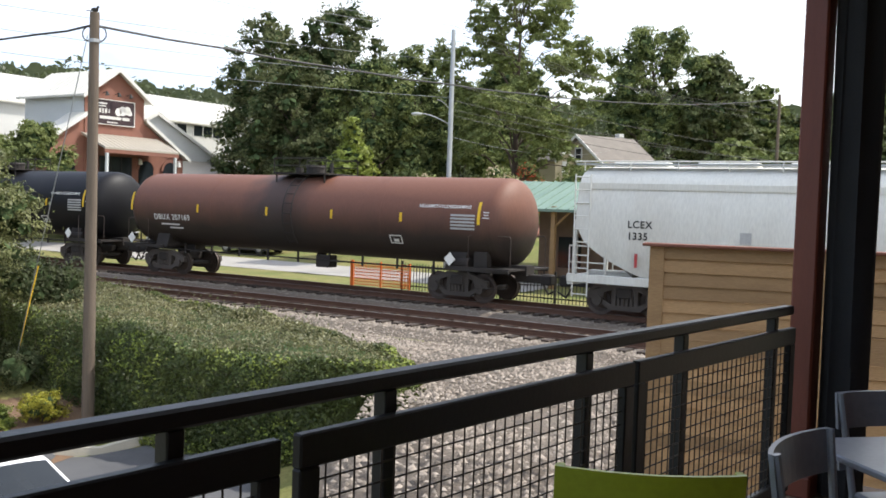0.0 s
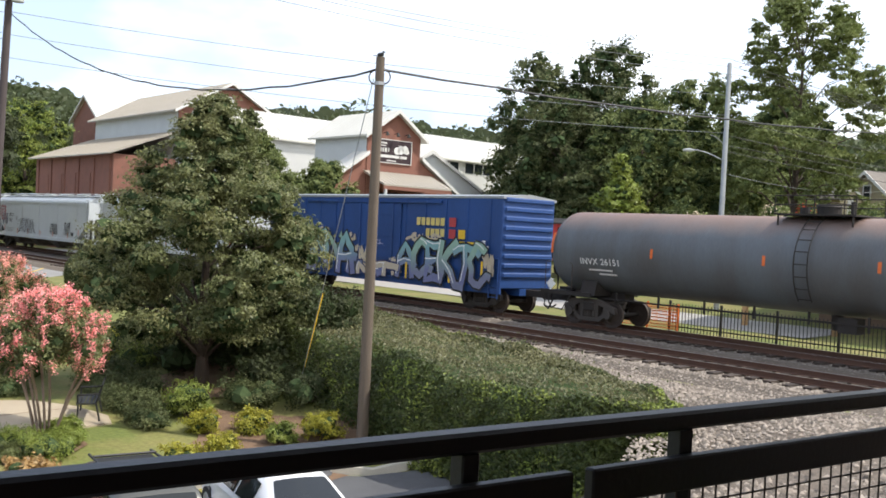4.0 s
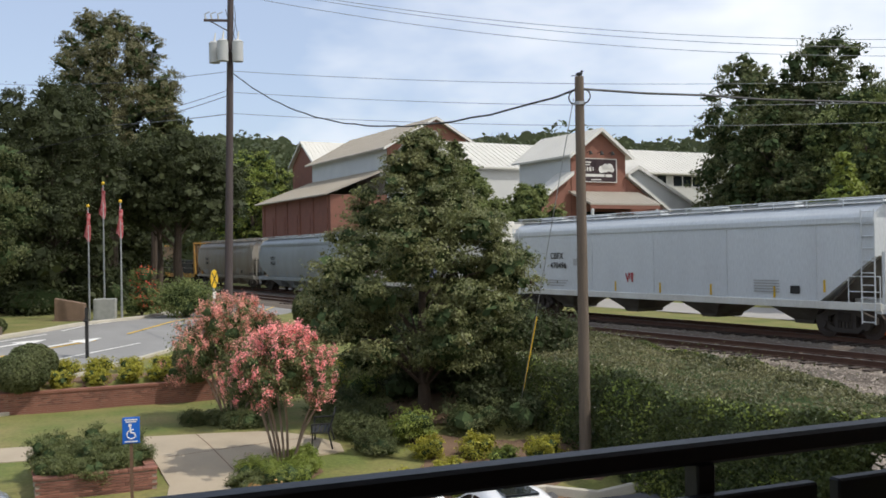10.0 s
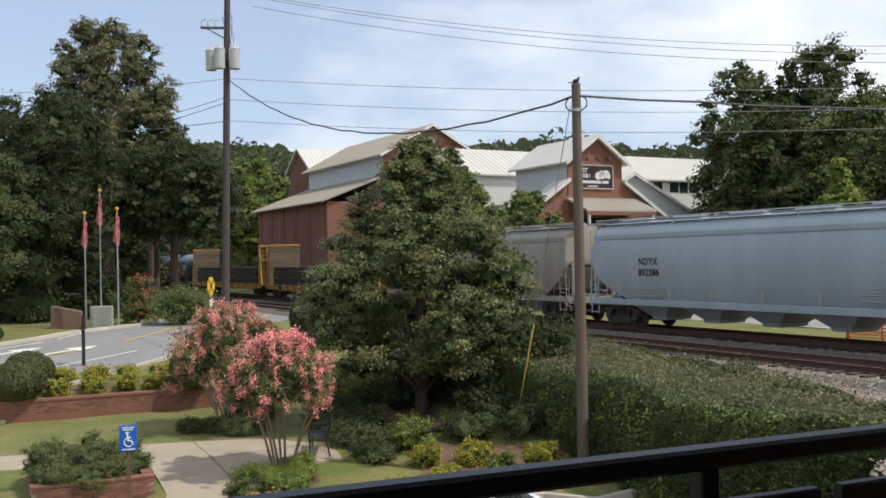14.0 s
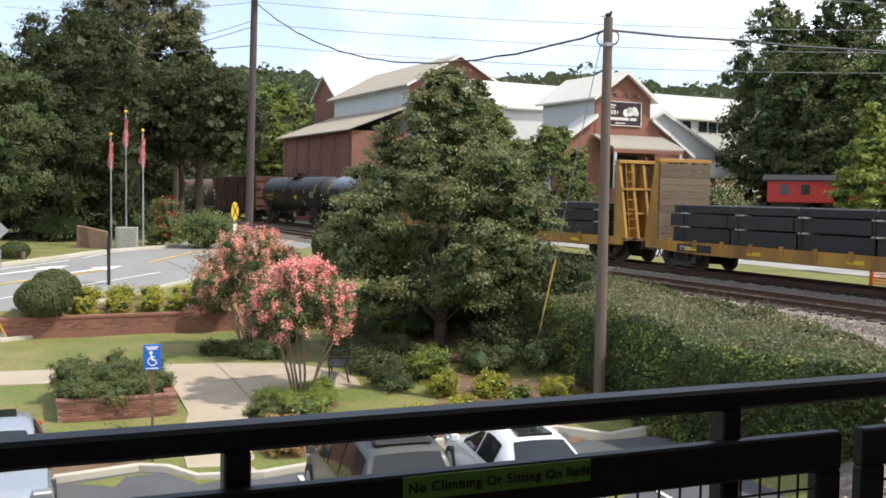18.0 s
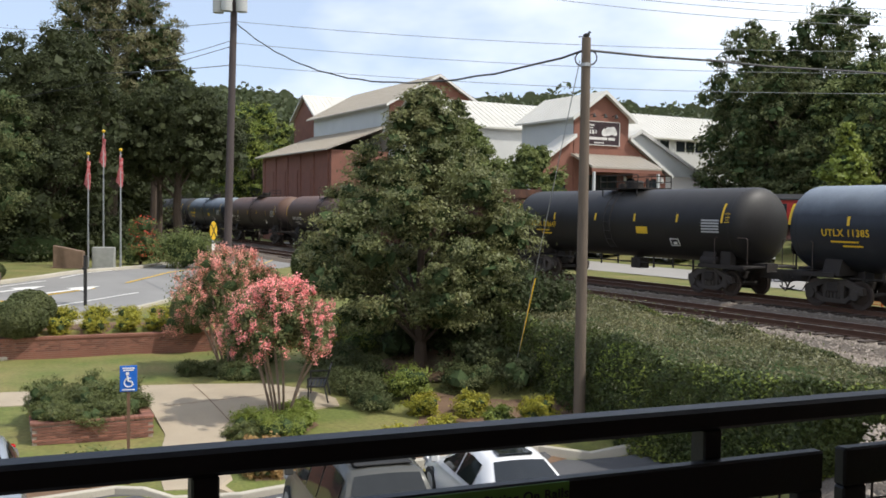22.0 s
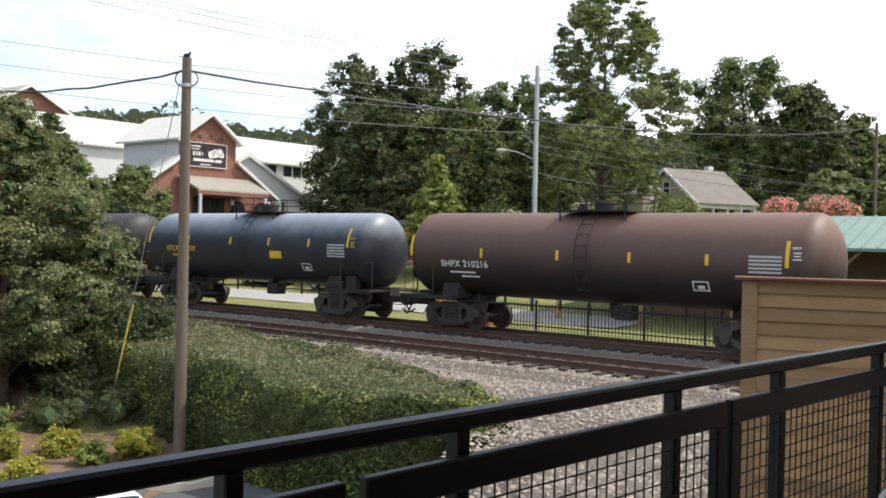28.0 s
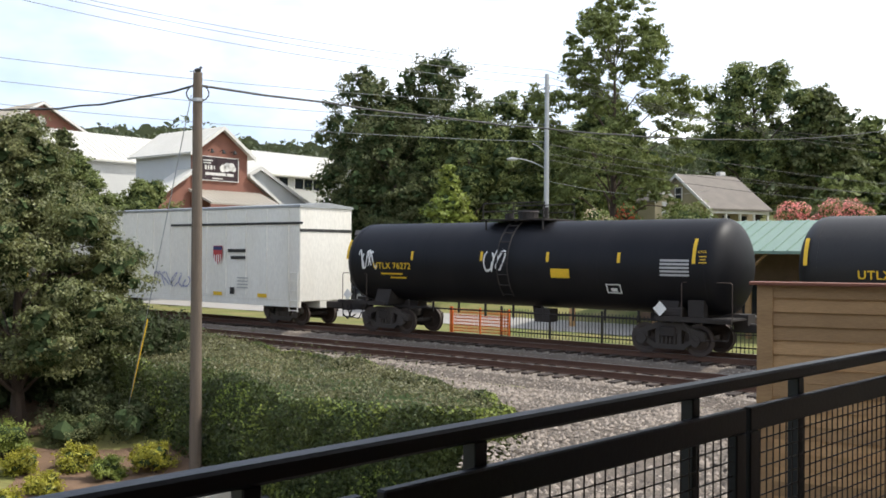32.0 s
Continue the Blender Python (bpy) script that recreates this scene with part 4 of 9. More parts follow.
def house():
    h = thing("house", pose(12.4, 86.7, -0.55, 0, 0, 31), "tan timber house with brown shingle roof and porch", "house")
    L, ridge = 6.4, 12.55
    bm = bmesh.new()
    gable = [(-2.7, 4.5), (3.2, 4.5), (3.2, 10.4), (0, 12.5), (-2.7, 10.65)]
    loft(bm, [[(x, y, z) for y, z in gable] for x in (0.25, L - 0.2)])
    part("wall", bm, TANWALL, h)
    for y, z in ((-4.6, 9.35), (3.5, 10.15)):
        bm = bmesh.new()
        loft(bm, [[(x, y, z), (x, 0, ridge), (x, 0, ridge + 0.16), (x, y, z + 0.16)] for x in (-0.25, L + 0.2)])
        part("roof", bm, SHINGLE, h)
        bm = bmesh.new()
        loft(bm, [[(x, y, z - 0.12), (x, 0, ridge - 0.12), (x, 0, ridge + 0.16), (x, y, z + 0.16)] for x in (-0.32, -0.255)])
        part("bargeboard", bm, TRIM, h)
    for i in range(5):
        x = 0.1 + i * (L - 0.2) / 4
        bm = bmesh.new()
        box(bm, x - 0.09, -4.4, 5.0, x + 0.09, -4.22, 9.4)
        part("porch_post", bm, TRIM, h)
    bm = bmesh.new()
    box(bm, 0, -4.42, 9.1, L, -4.2, 9.34)
    part("porch_beam", bm, TRIM, h)
    bm = bmesh.new()
    box(bm, 4.9, 0.1, 12.0, 5.5, 0.7, 13.1, None, 0.02)
    part("chimney", bm, TRIM, h)
    for y, z in ((-1.2, 8.9), (1.4, 8.9), (0.1, 10.9)):
        bm = bmesh.new()
        box(bm, 0.19, y - 0.4, z - 0.55, 0.26, y + 0.4, z + 0.55)
        w = part("window", bm, GLASSDARK, h)
        bm = bmesh.new()
        for y0, z0, y1, z1 in ((-0.5, -0.65, 0.5, -0.55), (-0.5, 0.55, 0.5, 0.65), (-0.5, -0.55, -0.4, 0.55), (0.4, -0.55, 0.5, 0.55), (-0.4, -0.03, 0.4, 0.03)):
            box(bm, 0.15, y + y0, z + z0, 0.22, y + y1, z + z1)
        part("window_frame", bm, TRIM, w)
    for x in (1.2, 3.1, 5.0):
        bm = bmesh.new()
        box(bm, x - 0.4, -2.76, 7.6, x + 0.4, -2.69, 9.0)
        part("window", bm, GLASSDARK, h)
    g = thing("garden_shed", pose(10.3, 85.4, -0.55, 0, 0, -62), "small tan gabled shed with white trim beside the house", "shed")
    gable_block(g, 2.6, 2.0, 10.3, 11.15, TANWALL, TANWALL, SHINGLE, over=0.2, z0=5.0)
    bm = bmesh.new()
    box(bm, 0.0, 0.7, 9.0, 0.05, 1.3, 10.2)
    part("door", bm, TRIM, g)


def depot():
    """Low open depot with a green roof right behind the train."""
    d = thing("depot", along(14.2, 12.2, 1.6), "low timber depot with faded green metal roof", "building")
    # dark brown back wall paints the deep shade under the open roof
    bm = bmesh.new()
    box(bm, -18.6, 2.4, 0, 14, 5, 3.6)
    part("wall", bm, BROWNSTONE, d)
    lean_roof(d, -20.7, 15, -1.6, 2.6, 3.6, 4.95, GREENROOF)
    lean_roof(d, -20.7, 15, 6.6, 2.6, 3.6, 4.95, GREENROOF)
    bm = bmesh.new()
    loft(bm, [[(x, -0.9, 3.75), (x, 6.1, 3.75), (x, 2.6, 4.9)] for x in (-19.55, -19.4)])
    part("gable_end", bm, GREENROOF, d)
    for i in range(9):
        x = -20.2 + i * 4.2
        bm = bmesh.new()
        box(bm, x - 0.1, -1.35, 0, x + 0.1, -1.15, 3.85)
        tube(bm, (x, -1.25, 2.9), (x + 0.9, -1.25, 3.75), 0.06)
        part("post", bm, CEDAR, d)
    for i in range(8):
        x = -17.5 + i * 4
        bm = bmesh.new()
        box(bm, x, 2.34, 0.9, x + 1.2, 2.4, 2.4)
        part("window", bm, GLASSDARK, d)


def picnic_tables():
    first = thing("picnic_table", along(-14.5, 25.0, 3.9), "pale slatted picnic table on the brick paving", "table", "picnic tables")
    bm = bmesh.new()
    box(bm, -0.8, -0.35, 0.72, 0.8, 0.35, 0.78)
    part("tabletop", bm, WHITE, first)
    for y in (-0.65, 0.65):
        bm = bmesh.new()
        box(bm, -0.8, y - 0.13, 0.42, 0.8, y + 0.13, 0.46)
        part("seat", bm, WHITE, first)
    for x in (-0.6, 0.6):
        bm = bmesh.new()
        tube(bm, (x, -0.7, 0), (x, 0.3, 0.72), 0.04)
        tube(bm, (x, 0.7, 0), (x, -0.3, 0.72), 0.04)
        part("leg", bm, WHITE, first)
    for s, n in ((-11.5, 25.6), (-8.6, 25.2)):
        copy_thing(first, along(s, n, 3.95, 20))


def iron_fence():
    f = thing("iron_fence", along(0, 5.3, 1.68), "black iron picket fence on the grass verge", "fence")
    for z in (0.18, 1.02):
        bm = bmesh.new()
        box(bm, -6.0, -0.02, z, 24, 0.02, z + 0.05)
        part("fence_rail", bm, IRON, f)
    bm = bmesh.new()
    box(bm, -0.012, -0.012, 0.02, 0.012, 0.012, 1.15)
    picket = bpy.data.meshes.new("picket")
    bm.to_mesh(picket)
    bm.free()
    for i in range(200):
        part("picket", picket, IRON, f, "", pose(-6 + i * 0.15, 0, 0))
    bm = bmesh.new()
    box(bm, -0.04, -0.04, -0.1, 0.04, 0.04, 1.25)
    post = bpy.data.meshes.new("fence_post")
    bm.to_mesh(post)
    bm.free()
    for i in range(13):
        part("fence_post", post, IRON, f, "", pose(-6 + i * 2.4, 0, 0))
    o = thing("safety_netting", along(-8.4, 5.0, 1.68), "orange plastic safety netting between stakes", "netting")
    for x in (0.0, 1.5, 3.0):
        bm = bmesh.new()
        box(bm, x - 0.13 if x == 0 else x - 0.03, -0.03, -0.1, x + 0.03, 0.03, 1.15)
        part("stake", bm, ORANGE, o)
    for z in np.linspace(0.1, 1.05, 8):
        bm = bmesh.new()
        box(bm, 0, -0.008, z, 3, 0.008, z + 0.035)
        part("strand", bm, ORANGE, o)
    bm = bmesh.new()
    box(bm, 0, -0.006, 0.1, 0.02, 0.006, 1.08)
    upright = bpy.data.meshes.new("upright_strand")
    bm.to_mesh(upright)
    bm.free()
    for i in range(42):
        part("upright_strand", upright, ORANGE, o, "", pose(i * 0.072, 0, 0))


# ---- poles and wires ----
def pole(name, x, y, z0, z1, r0, r1, mat, label, lean=(0, 0)):
    p = thing(name, pose(x, y, z0 - 0.3), label, "pole")
    bm = bmesh.new()
    h = z1 - z0 + 0.3
    rings = []
    for i in range(13):
        t = i / 12
        r = r0 + (r1 - r0) * t
        rings.append([(lean[0] * t + r * math.cos(q * math.pi / 7), lean[1] * t + r * math.sin(q * math.pi / 7), h * t) for q in range(14)])
    loft(bm, rings)
    smooth(part("shaft", bm, mat, p))
    return p, h


def cord(bm, pts, r, seg=5):
    """A round cord through the points, in one skin."""
    rings = []
    for i, p in enumerate(pts):
        d = (pts[min(i + 1, len(pts) - 1)] - pts[max(i - 1, 0)]).normalized()
        u = d.cross(Vector((0.31, 0.2, 0.93))).normalized()
        v = d.cross(u)
        rings.append([p + (u * math.cos(2 * math.pi * q / seg) + v * math.sin(2 * math.pi * q / seg)) * r for q in range(seg)])
    return loft(bm, rings)


def sag_wire(name, a, b, sag, r, mat, label, group="overhead wires", wobble=0.0):
    a, b = Vector(a), Vector(b)
    bm = bmesh.new()
    k = 28
    pts = []
    for i in range(k + 1):
        t = i / k
        p = a.lerp(b, t)
        p.z -= sag * 4 * t * (1 - t) + wobble * math.sin(i * 2.4) * 0.02
        pts.append(p)
    cord(bm, pts, r)
    return tagged(part(name, bm, mat), label, "wire", group)


def build_poles():
    wp, h = pole("wood_pole", -8.07, 22.6, 0.0, 9.5, 0.15, 0.11, POLEWOOD, "weathered wooden utility pole beside the hedge")
    bm = bmesh.new()
    tube(bm, (0, 0, h - 0.7), (0, 0, h - 0.62), 0.135, 0.135, 12)
    part("band", bm, GALV, wp)
    for sgn in (-1, 1):
        bm = bmesh.new()
        pts = [Vector((sgn * (0.12 + 0.16 * math.sin(a)), 0, h - 0.5 - 0.17 * math.cos(a))) for a in np.linspace(0, math.pi * 1.6, 10)]
        cord(bm, pts, 0.018, 5)
        part("cable_loop", bm, WIRE, wp)
    bird = thing("bird", pose(-8.07, 22.6, 9.5), "small dark bird perched on the pole top", "bird")
    bm = bmesh.new()
    bmesh.ops.create_uvsphere(bm, u_segments=10, v_segments=6, radius=0.06, matrix=Matrix.Translation((0, 0, 0.06)) @ Matrix.Diagonal((1.5, 0.8, 0.9, 1)))
    part("body", bm, IRON, bird)
    bm = bmesh.new()
    bmesh.ops.create_uvsphere(bm, u_segments=8, v_segments=6, radius=0.035, matrix=Matrix.Translation((0.07, 0, 0.12)))
    tube(bm, (0.1, 0, 0.12), (0.13, 0, 0.115), 0.01, 0.002, 5)
    part("head", bm, IRON, bird)
    bm = bmesh.new()
    box(bm, -0.2, -0.02, 0.03, -0.08, 0.02, 0.045)
    part("tail", bm, IRON, bird)

    xp, h2 = pole("transformer_pole", -33.1, 38.8, 1.6, 21.4, 0.22, 0.15, DARKPOLE, "tall dark utility pole carrying three grey transformers", (0.28, 0.33))
    cans = [(-0.42, -0.25), (0.28, -0.42), (0.82, 0.1)]
    for i, (dx, dy) in enumerate(cans):
        bm = bmesh.new()
        z = 13.9
        tube(bm, (dx, dy, z), (dx, dy, z + 1.0), 0.28, 0.28, 16)
        tube(bm, (dx, dy, z + 1.0), (dx, dy, z + 1.1), 0.3, 0.2, 16)
        can = smooth(part("transformer", bm, TRANSF, xp))
        bm = bmesh.new()
        tube(bm, (dx, dy, z + 1.1), (dx + 0.08, dy, z + 1.55), 0.06, 0.03, 8)
        part("bushing", bm, WHITE, can)
        bm = bmesh.new()
        tube(bm, (dx, dy, z + 0.6), (0.2, 0.2, z + 0.6), 0.05)
        part("bracket", bm, GALV, can)
    bm = bmesh.new()
    box(bm, -1.35, -0.05, 16.05, 0.1, 0.05, 16.17)
    tube(bm, (-1.0, 0, 16.05), (0.0, 0, 15.5), 0.03, 0.03, 6)
    arm = part("side_arm", bm, DARKPOLE, xp, "", pose(0.25, 0.25, 0, 0, 0, 35))
    for x in (-1.25, -0.95, -0.6):
        bm = bmesh.new()
        tube(bm, (x, 0, 16.1), (x - 0.05, 0, 16.45), 0.05, 0.03, 8)
        tube(bm, (x - 0.05, 0, 16.45), (x + 0.2, 0, 16.55), 0.025, 0.025, 6)
        part("cutout_fuse", bm, TRANSF, arm)
    for a in range(3):
        bm = bmesh.new()
        pts = [Vector((0.2 + 0.5 * math.sin(i * 0.35 + a), 0.1 + a * 0.15, 14.4 + i * 0.4)) for i in range(7)]
        cord(bm, pts, 0.015, 5)
        part("jumper_wire", bm, WIRE, xp)

    mp_, h3 = pole("street_light_pole", 0.55, 50.1, 1.8, 14.4, 0.15, 0.11, GALV, "grey metal pole with a street lamp arm")
    for sx, ln, zz, rr in ((-1, 1.55, 8.0, 0.03), (-1, 0.75, 8.75, 0.022)):
        bm = bmesh.new()
        pts = [Vector((sx * t * ln, 0, zz + 0.55 * math.sin(t * 1.5))) for t in np.linspace(0, 1, 7)]
        cord(bm, pts, rr, 8)
        arm = part("lamp_arm", bm, GALV, mp_)
        if ln > 1:
            bm = bmesh.new()
            e = pts[-1]
            bmesh.ops.create_uvsphere(bm, u_segments=12, v_segments=8, radius=0.15, matrix=Matrix.Translation(e + Vector((sx * 0.22, 0, -0.03))) @ Matrix.Diagonal((2.0, 0.8, 0.6, 1)))
            smooth(part("lamp_head", bm, TRANSF, arm))
    fp, _ = pole("far_utility_pole", 24.5, 70.0, 6.0, 14.2, 0.14, 0.1, POLEWOOD, "distant wooden utility pole among the trees")
    fp2, _ = pole("museum_pole", -29.5, 57.0, 3.6, 11.0, 0.16, 0.13, POLEWOOD, "short weathered pole by the museum trees")

    X = Vector((-32.85, 39.1, 0))
    W = Vector((-8.07, 22.6, 0))
    S = Vector((0.55, 50.1, 0))
    z = lambda v, h: (v.x, v.y, h)
    # bundled black cable, pole to pole
    sag_wire("bundle_cable", z(X, 14.75), z(W, 9.2), 1.75, 0.028, WIRE, "twisted black service cable sagging between poles", wobble=1.0)
    sag_wire("bundle_cable", z(W, 9.2), (24.5, 70.0, 13.9), 1.0, 0.03, WIRE, "twisted black service cable crossing the tracks", wobble=1.0)
    for h, k in ((13.7, 11.8), (12.6, 10.9), (14.8, 12.8)):
        sag_wire("wire", z(X, h), z(S, k), 0.45, 0.014, WIREPALE, "pale overhead line above the tracks")
    for i, (h, k) in enumerate(((19.4, 14.6), (19.2, 14.2), (18.6, 13.8))):
        sag_wire("power_line", (X.x + 0.5 * i, X.y + 0.4 * i, h), (S.x + 0.2 * i, S.y, k), 0.9, 0.015, WIREPALE, "high power line running to the street light pole")
        sag_wire("power_line", (S.x + 0.2 * i, S.y, k), (24.5, 70, 12.2 + 0.5 * i), 0.6, 0.013, WIRE, "high power line running past the house")
        sag_wire("power_line", z(S, 10.0 + i * 0.8), (40, 78, 9.0 + i * 0.6), 1.0, 0.015, WIRE, "dark line running past the house")
    sag_wire("wire", z(X, 14.8), (-64.2, 47.7, 18.5), 0.4, 0.014, WIREPALE, "pale overhead line above the oak trees")
    sag_wire("wire", z(X, 12.6), (-64.2, 47.7, 15.35), 0.4, 0.022, WIREPALE, "thick pale overhead line above the road")
    sag_wire("wire", z(X, 13.6), (-48.2, 35.8, 10.9), 0.3, 0.016, WIRE, "service line dropping past the roadside trees")
    sag_wire("wire", z(X, 13.9), (-64.2, 47.7, 17.4), 1.6, 0.014, WIRE, "dark line sagging over the oak trees")
    sag_wire("wire", z(S, 10.3), (24.5, 70, 9.4), 0.3, 0.014, WIRE, "dark line to the far pole")
    sag_wire("wire", z(S, 8.9), (16.0, 88, 11.0), 0.7, 0.014, WIREPALE, "service line to the house")
    # guy wires with yellow guards
    for a, b, lab in (((-11.15, 25.5), (-8.3, 22.8), "hedge"), ((-27.65, 20.5), (-36.5, 17.5), "lawn")):
        za = float(land(*a)) if lab == "hedge" else 0.1
        hi = Vector((b[0], b[1], 9.0 if lab == "hedge" else 9.5))
        lo = Vector((a[0], a[1], za))
        g = thing("guy_wire", pose(*lo), "thin steel guy wire with a yellow plastic guard", "guy wire", "guy wires")
        bm = bmesh.new()
        tube(bm, (0, 0, 0), hi - lo, 0.012, 0.012, 5)
        part("cable", bm, GALV, g)
        d = (hi - lo).normalized()
        if lab == "hedge":
            d = Vector((0.17, 0.1, 0.97)).normalized()
        else:
            d = Vector((-0.92, -0.58, 2.26)).normalized()
        bm = bmesh.new()
        tube(bm, d * 0.1, d * (3.1 if lab == "hedge" else 2.5), 0.017, 0.017, 8)
        part("guard", bm, YELLOW, g, "bright yellow plastic guard tube")


# ---- the train ----
SHARED = {}


def shared(key, build):
    if key not in SHARED:
        bm = bmesh.new()
        build(bm)
        me = bpy.data.meshes.new(key)
        bm.to_mesh(me)
        bm.free()
        SHARED[key] = me
    return SHARED[key]


def wheel_mesh(bm):
    prof = [(0.0, 0.1), (0.09, 0.1), (0.1, 0.05), (0.3, 0.035), (0.38, 0.06), (0.455, 0.065), (0.46, -0.03), (0.49, -0.05), (0.49, -0.075), (0.38, -0.07), (0.3, -0.02), (0.1, -0.06), (0.0, -0.08)]
    k = 24
    loft(bm, [[(r * math.cos(2 * math.pi * i / k), y, 0.457 + r * math.sin(2 * math.pi * i / k)) for r, y in prof] for i in range(k + 1)], closed=False)
    bmesh.ops.remove_doubles(bm, verts=bm.verts, dist=0.0005)
    bmesh.ops.recalc_face_normals(bm, faces=bm.faces)


def frame_mesh(bm):
    """A cast side frame: arched top member, sagging lower member, two columns, journal boxes and springs."""
    prism(bm, [(-1.2, 0.5), (-1.18, 0.72), (-0.95, 0.78), (-0.4, 0.98), (0.4, 0.98), (0.95, 0.78), (1.18, 0.72), (1.2, 0.5), (1.02, 0.5), (0.9, 0.62), (0.38, 0.8), (-0.38, 0.8), (-0.9, 0.62), (-1.02, 0.5)], -0.09, 0.09)
    prism(bm, [(-0.98, 0.52), (-0.78, 0.52), (-0.4, 0.32), (0.4, 0.32), (0.78, 0.52), (0.98, 0.52), (0.5, 0.17), (-0.5, 0.17)], -0.09, 0.09)
    for x in (-0.36, 0.36):
        box(bm, x - 0.07, -0.08, 0.3, x + 0.07, 0.08, 0.84)
    for x in (-0.89, 0.89):
        tube(bm, (x, -0.17, 0.46), (x, -0.05, 0.46), 0.17, 0.17, 10)
        box(bm, x - 0.2, -0.1, 0.52, x + 0.2, 0.08, 0.68)
    for i in range(4):
        tube(bm, (-0.21 + i * 0.14, -0.06, 0.33), (-0.21 + i * 0.14, -0.06, 0.62), 0.055, 0.055, 8)
    box(bm, -0.3, -0.1, 0.62, 0.3, 0.1, 0.8, None, 0.02)


def bolster_mesh(bm):
    box(bm, -0.25, -1.15, 0.55, 0.25, 1.15, 0.86, None, 0.03)
    for x in (-0.89, 0.89):
        tube(bm, (x, -0.95, 0.457), (x, 0.95, 0.457), 0.08, 0.08, 10)
    tube(bm, (0, 0, 0.86), (0, 0, 1.02), 0.25, 0.25, 14)


def coupler_mesh(bm):
    box(bm, -0.6, -0.14, 0.72, 0.45, 0.14, 1.0, None, 0.03)
    box(bm, 0.4, -0.22, 0.68, 0.78, 0.2, 1.04, None, 0.05)
    tube(bm, (0.2, 0.25, 0.85), (0.45, 0.3, 0.35), 0.03)
    tube(bm, (0.45, 0.3, 0.35), (0.8, 0.2, 0.5), 0.03)


def running_gear(car, L, inset):
    """Two trucks with their frames and wheels, and the couplers."""
    for sx in (-1, 1):
        t = part("truck", shared("truck", bolster_mesh), UNDER, car, "", pose(sx * (L / 2 - inset), 0, 0))
        for sy in (-1, 1):
            part("side_frame", shared("side_frame", frame_mesh), FRAMESTEEL, t, "", pose(0, sy * 0.99, 0, 0, 0, 0 if sy < 0 else 180))
            for x in (-0.89, 0.89):
                part("wheel", shared("wheel", wheel_mesh), WHEELSTEEL, t, "", pose(x, sy * 0.76, 0, 0, 0, 0 if sy < 0 else 180))
        part("coupler", shared("coupler", coupler_mesh), UNDER, car, "", pose(sx * (L / 2 - 0.62), 0, 0, 0, 0, 0 if sx > 0 else 180))


def flat_bar(parent, x, z, w, h, y, mat, name="marking", m=None):
    bm = bmesh.new()
    box(bm, x - w / 2, y - 0.006, z - h / 2, x + w / 2, y, z + h / 2)
    return part(name, bm, mat, parent, "", m)


def tank_y(r, cz, z):
    return -math.sqrt(max(r * r - (z - cz) ** 2, 0.01))


def curved_bar(parent, r, cz, x, z0, z1, w, mat, name, off=0.008):
    """A painted patch or strip that follows the tank's round side."""
    bm = bmesh.new()
    a0, a1 = math.asin((z0 - cz) / r), math.asin((z1 - cz) / r)
    k = 6
    rows = []
    for i in range(k + 1):
        a = a0 + (a1 - a0) * i / k
        rows.append([bm.verts.new((x + s * w / 2, -(r + off) * math.cos(a), cz + (r + off) * math.sin(a))) for s in (-1, 1)])
    for p, q in zip(rows, rows[1:]):
        bm.faces.new((p[0], p[1], q[1], q[0]))
    return part(name, bm, mat, parent)


def on_tank(r, cz, x, z):
    """Pose of writing laid on the tank's side."""
    a = math.asin((z - cz) / r)
    return pose(x, -(r + 0.012) * math.cos(a), cz + (r + 0.012) * math.sin(a), 90 - math.degrees(a), 0, 0)


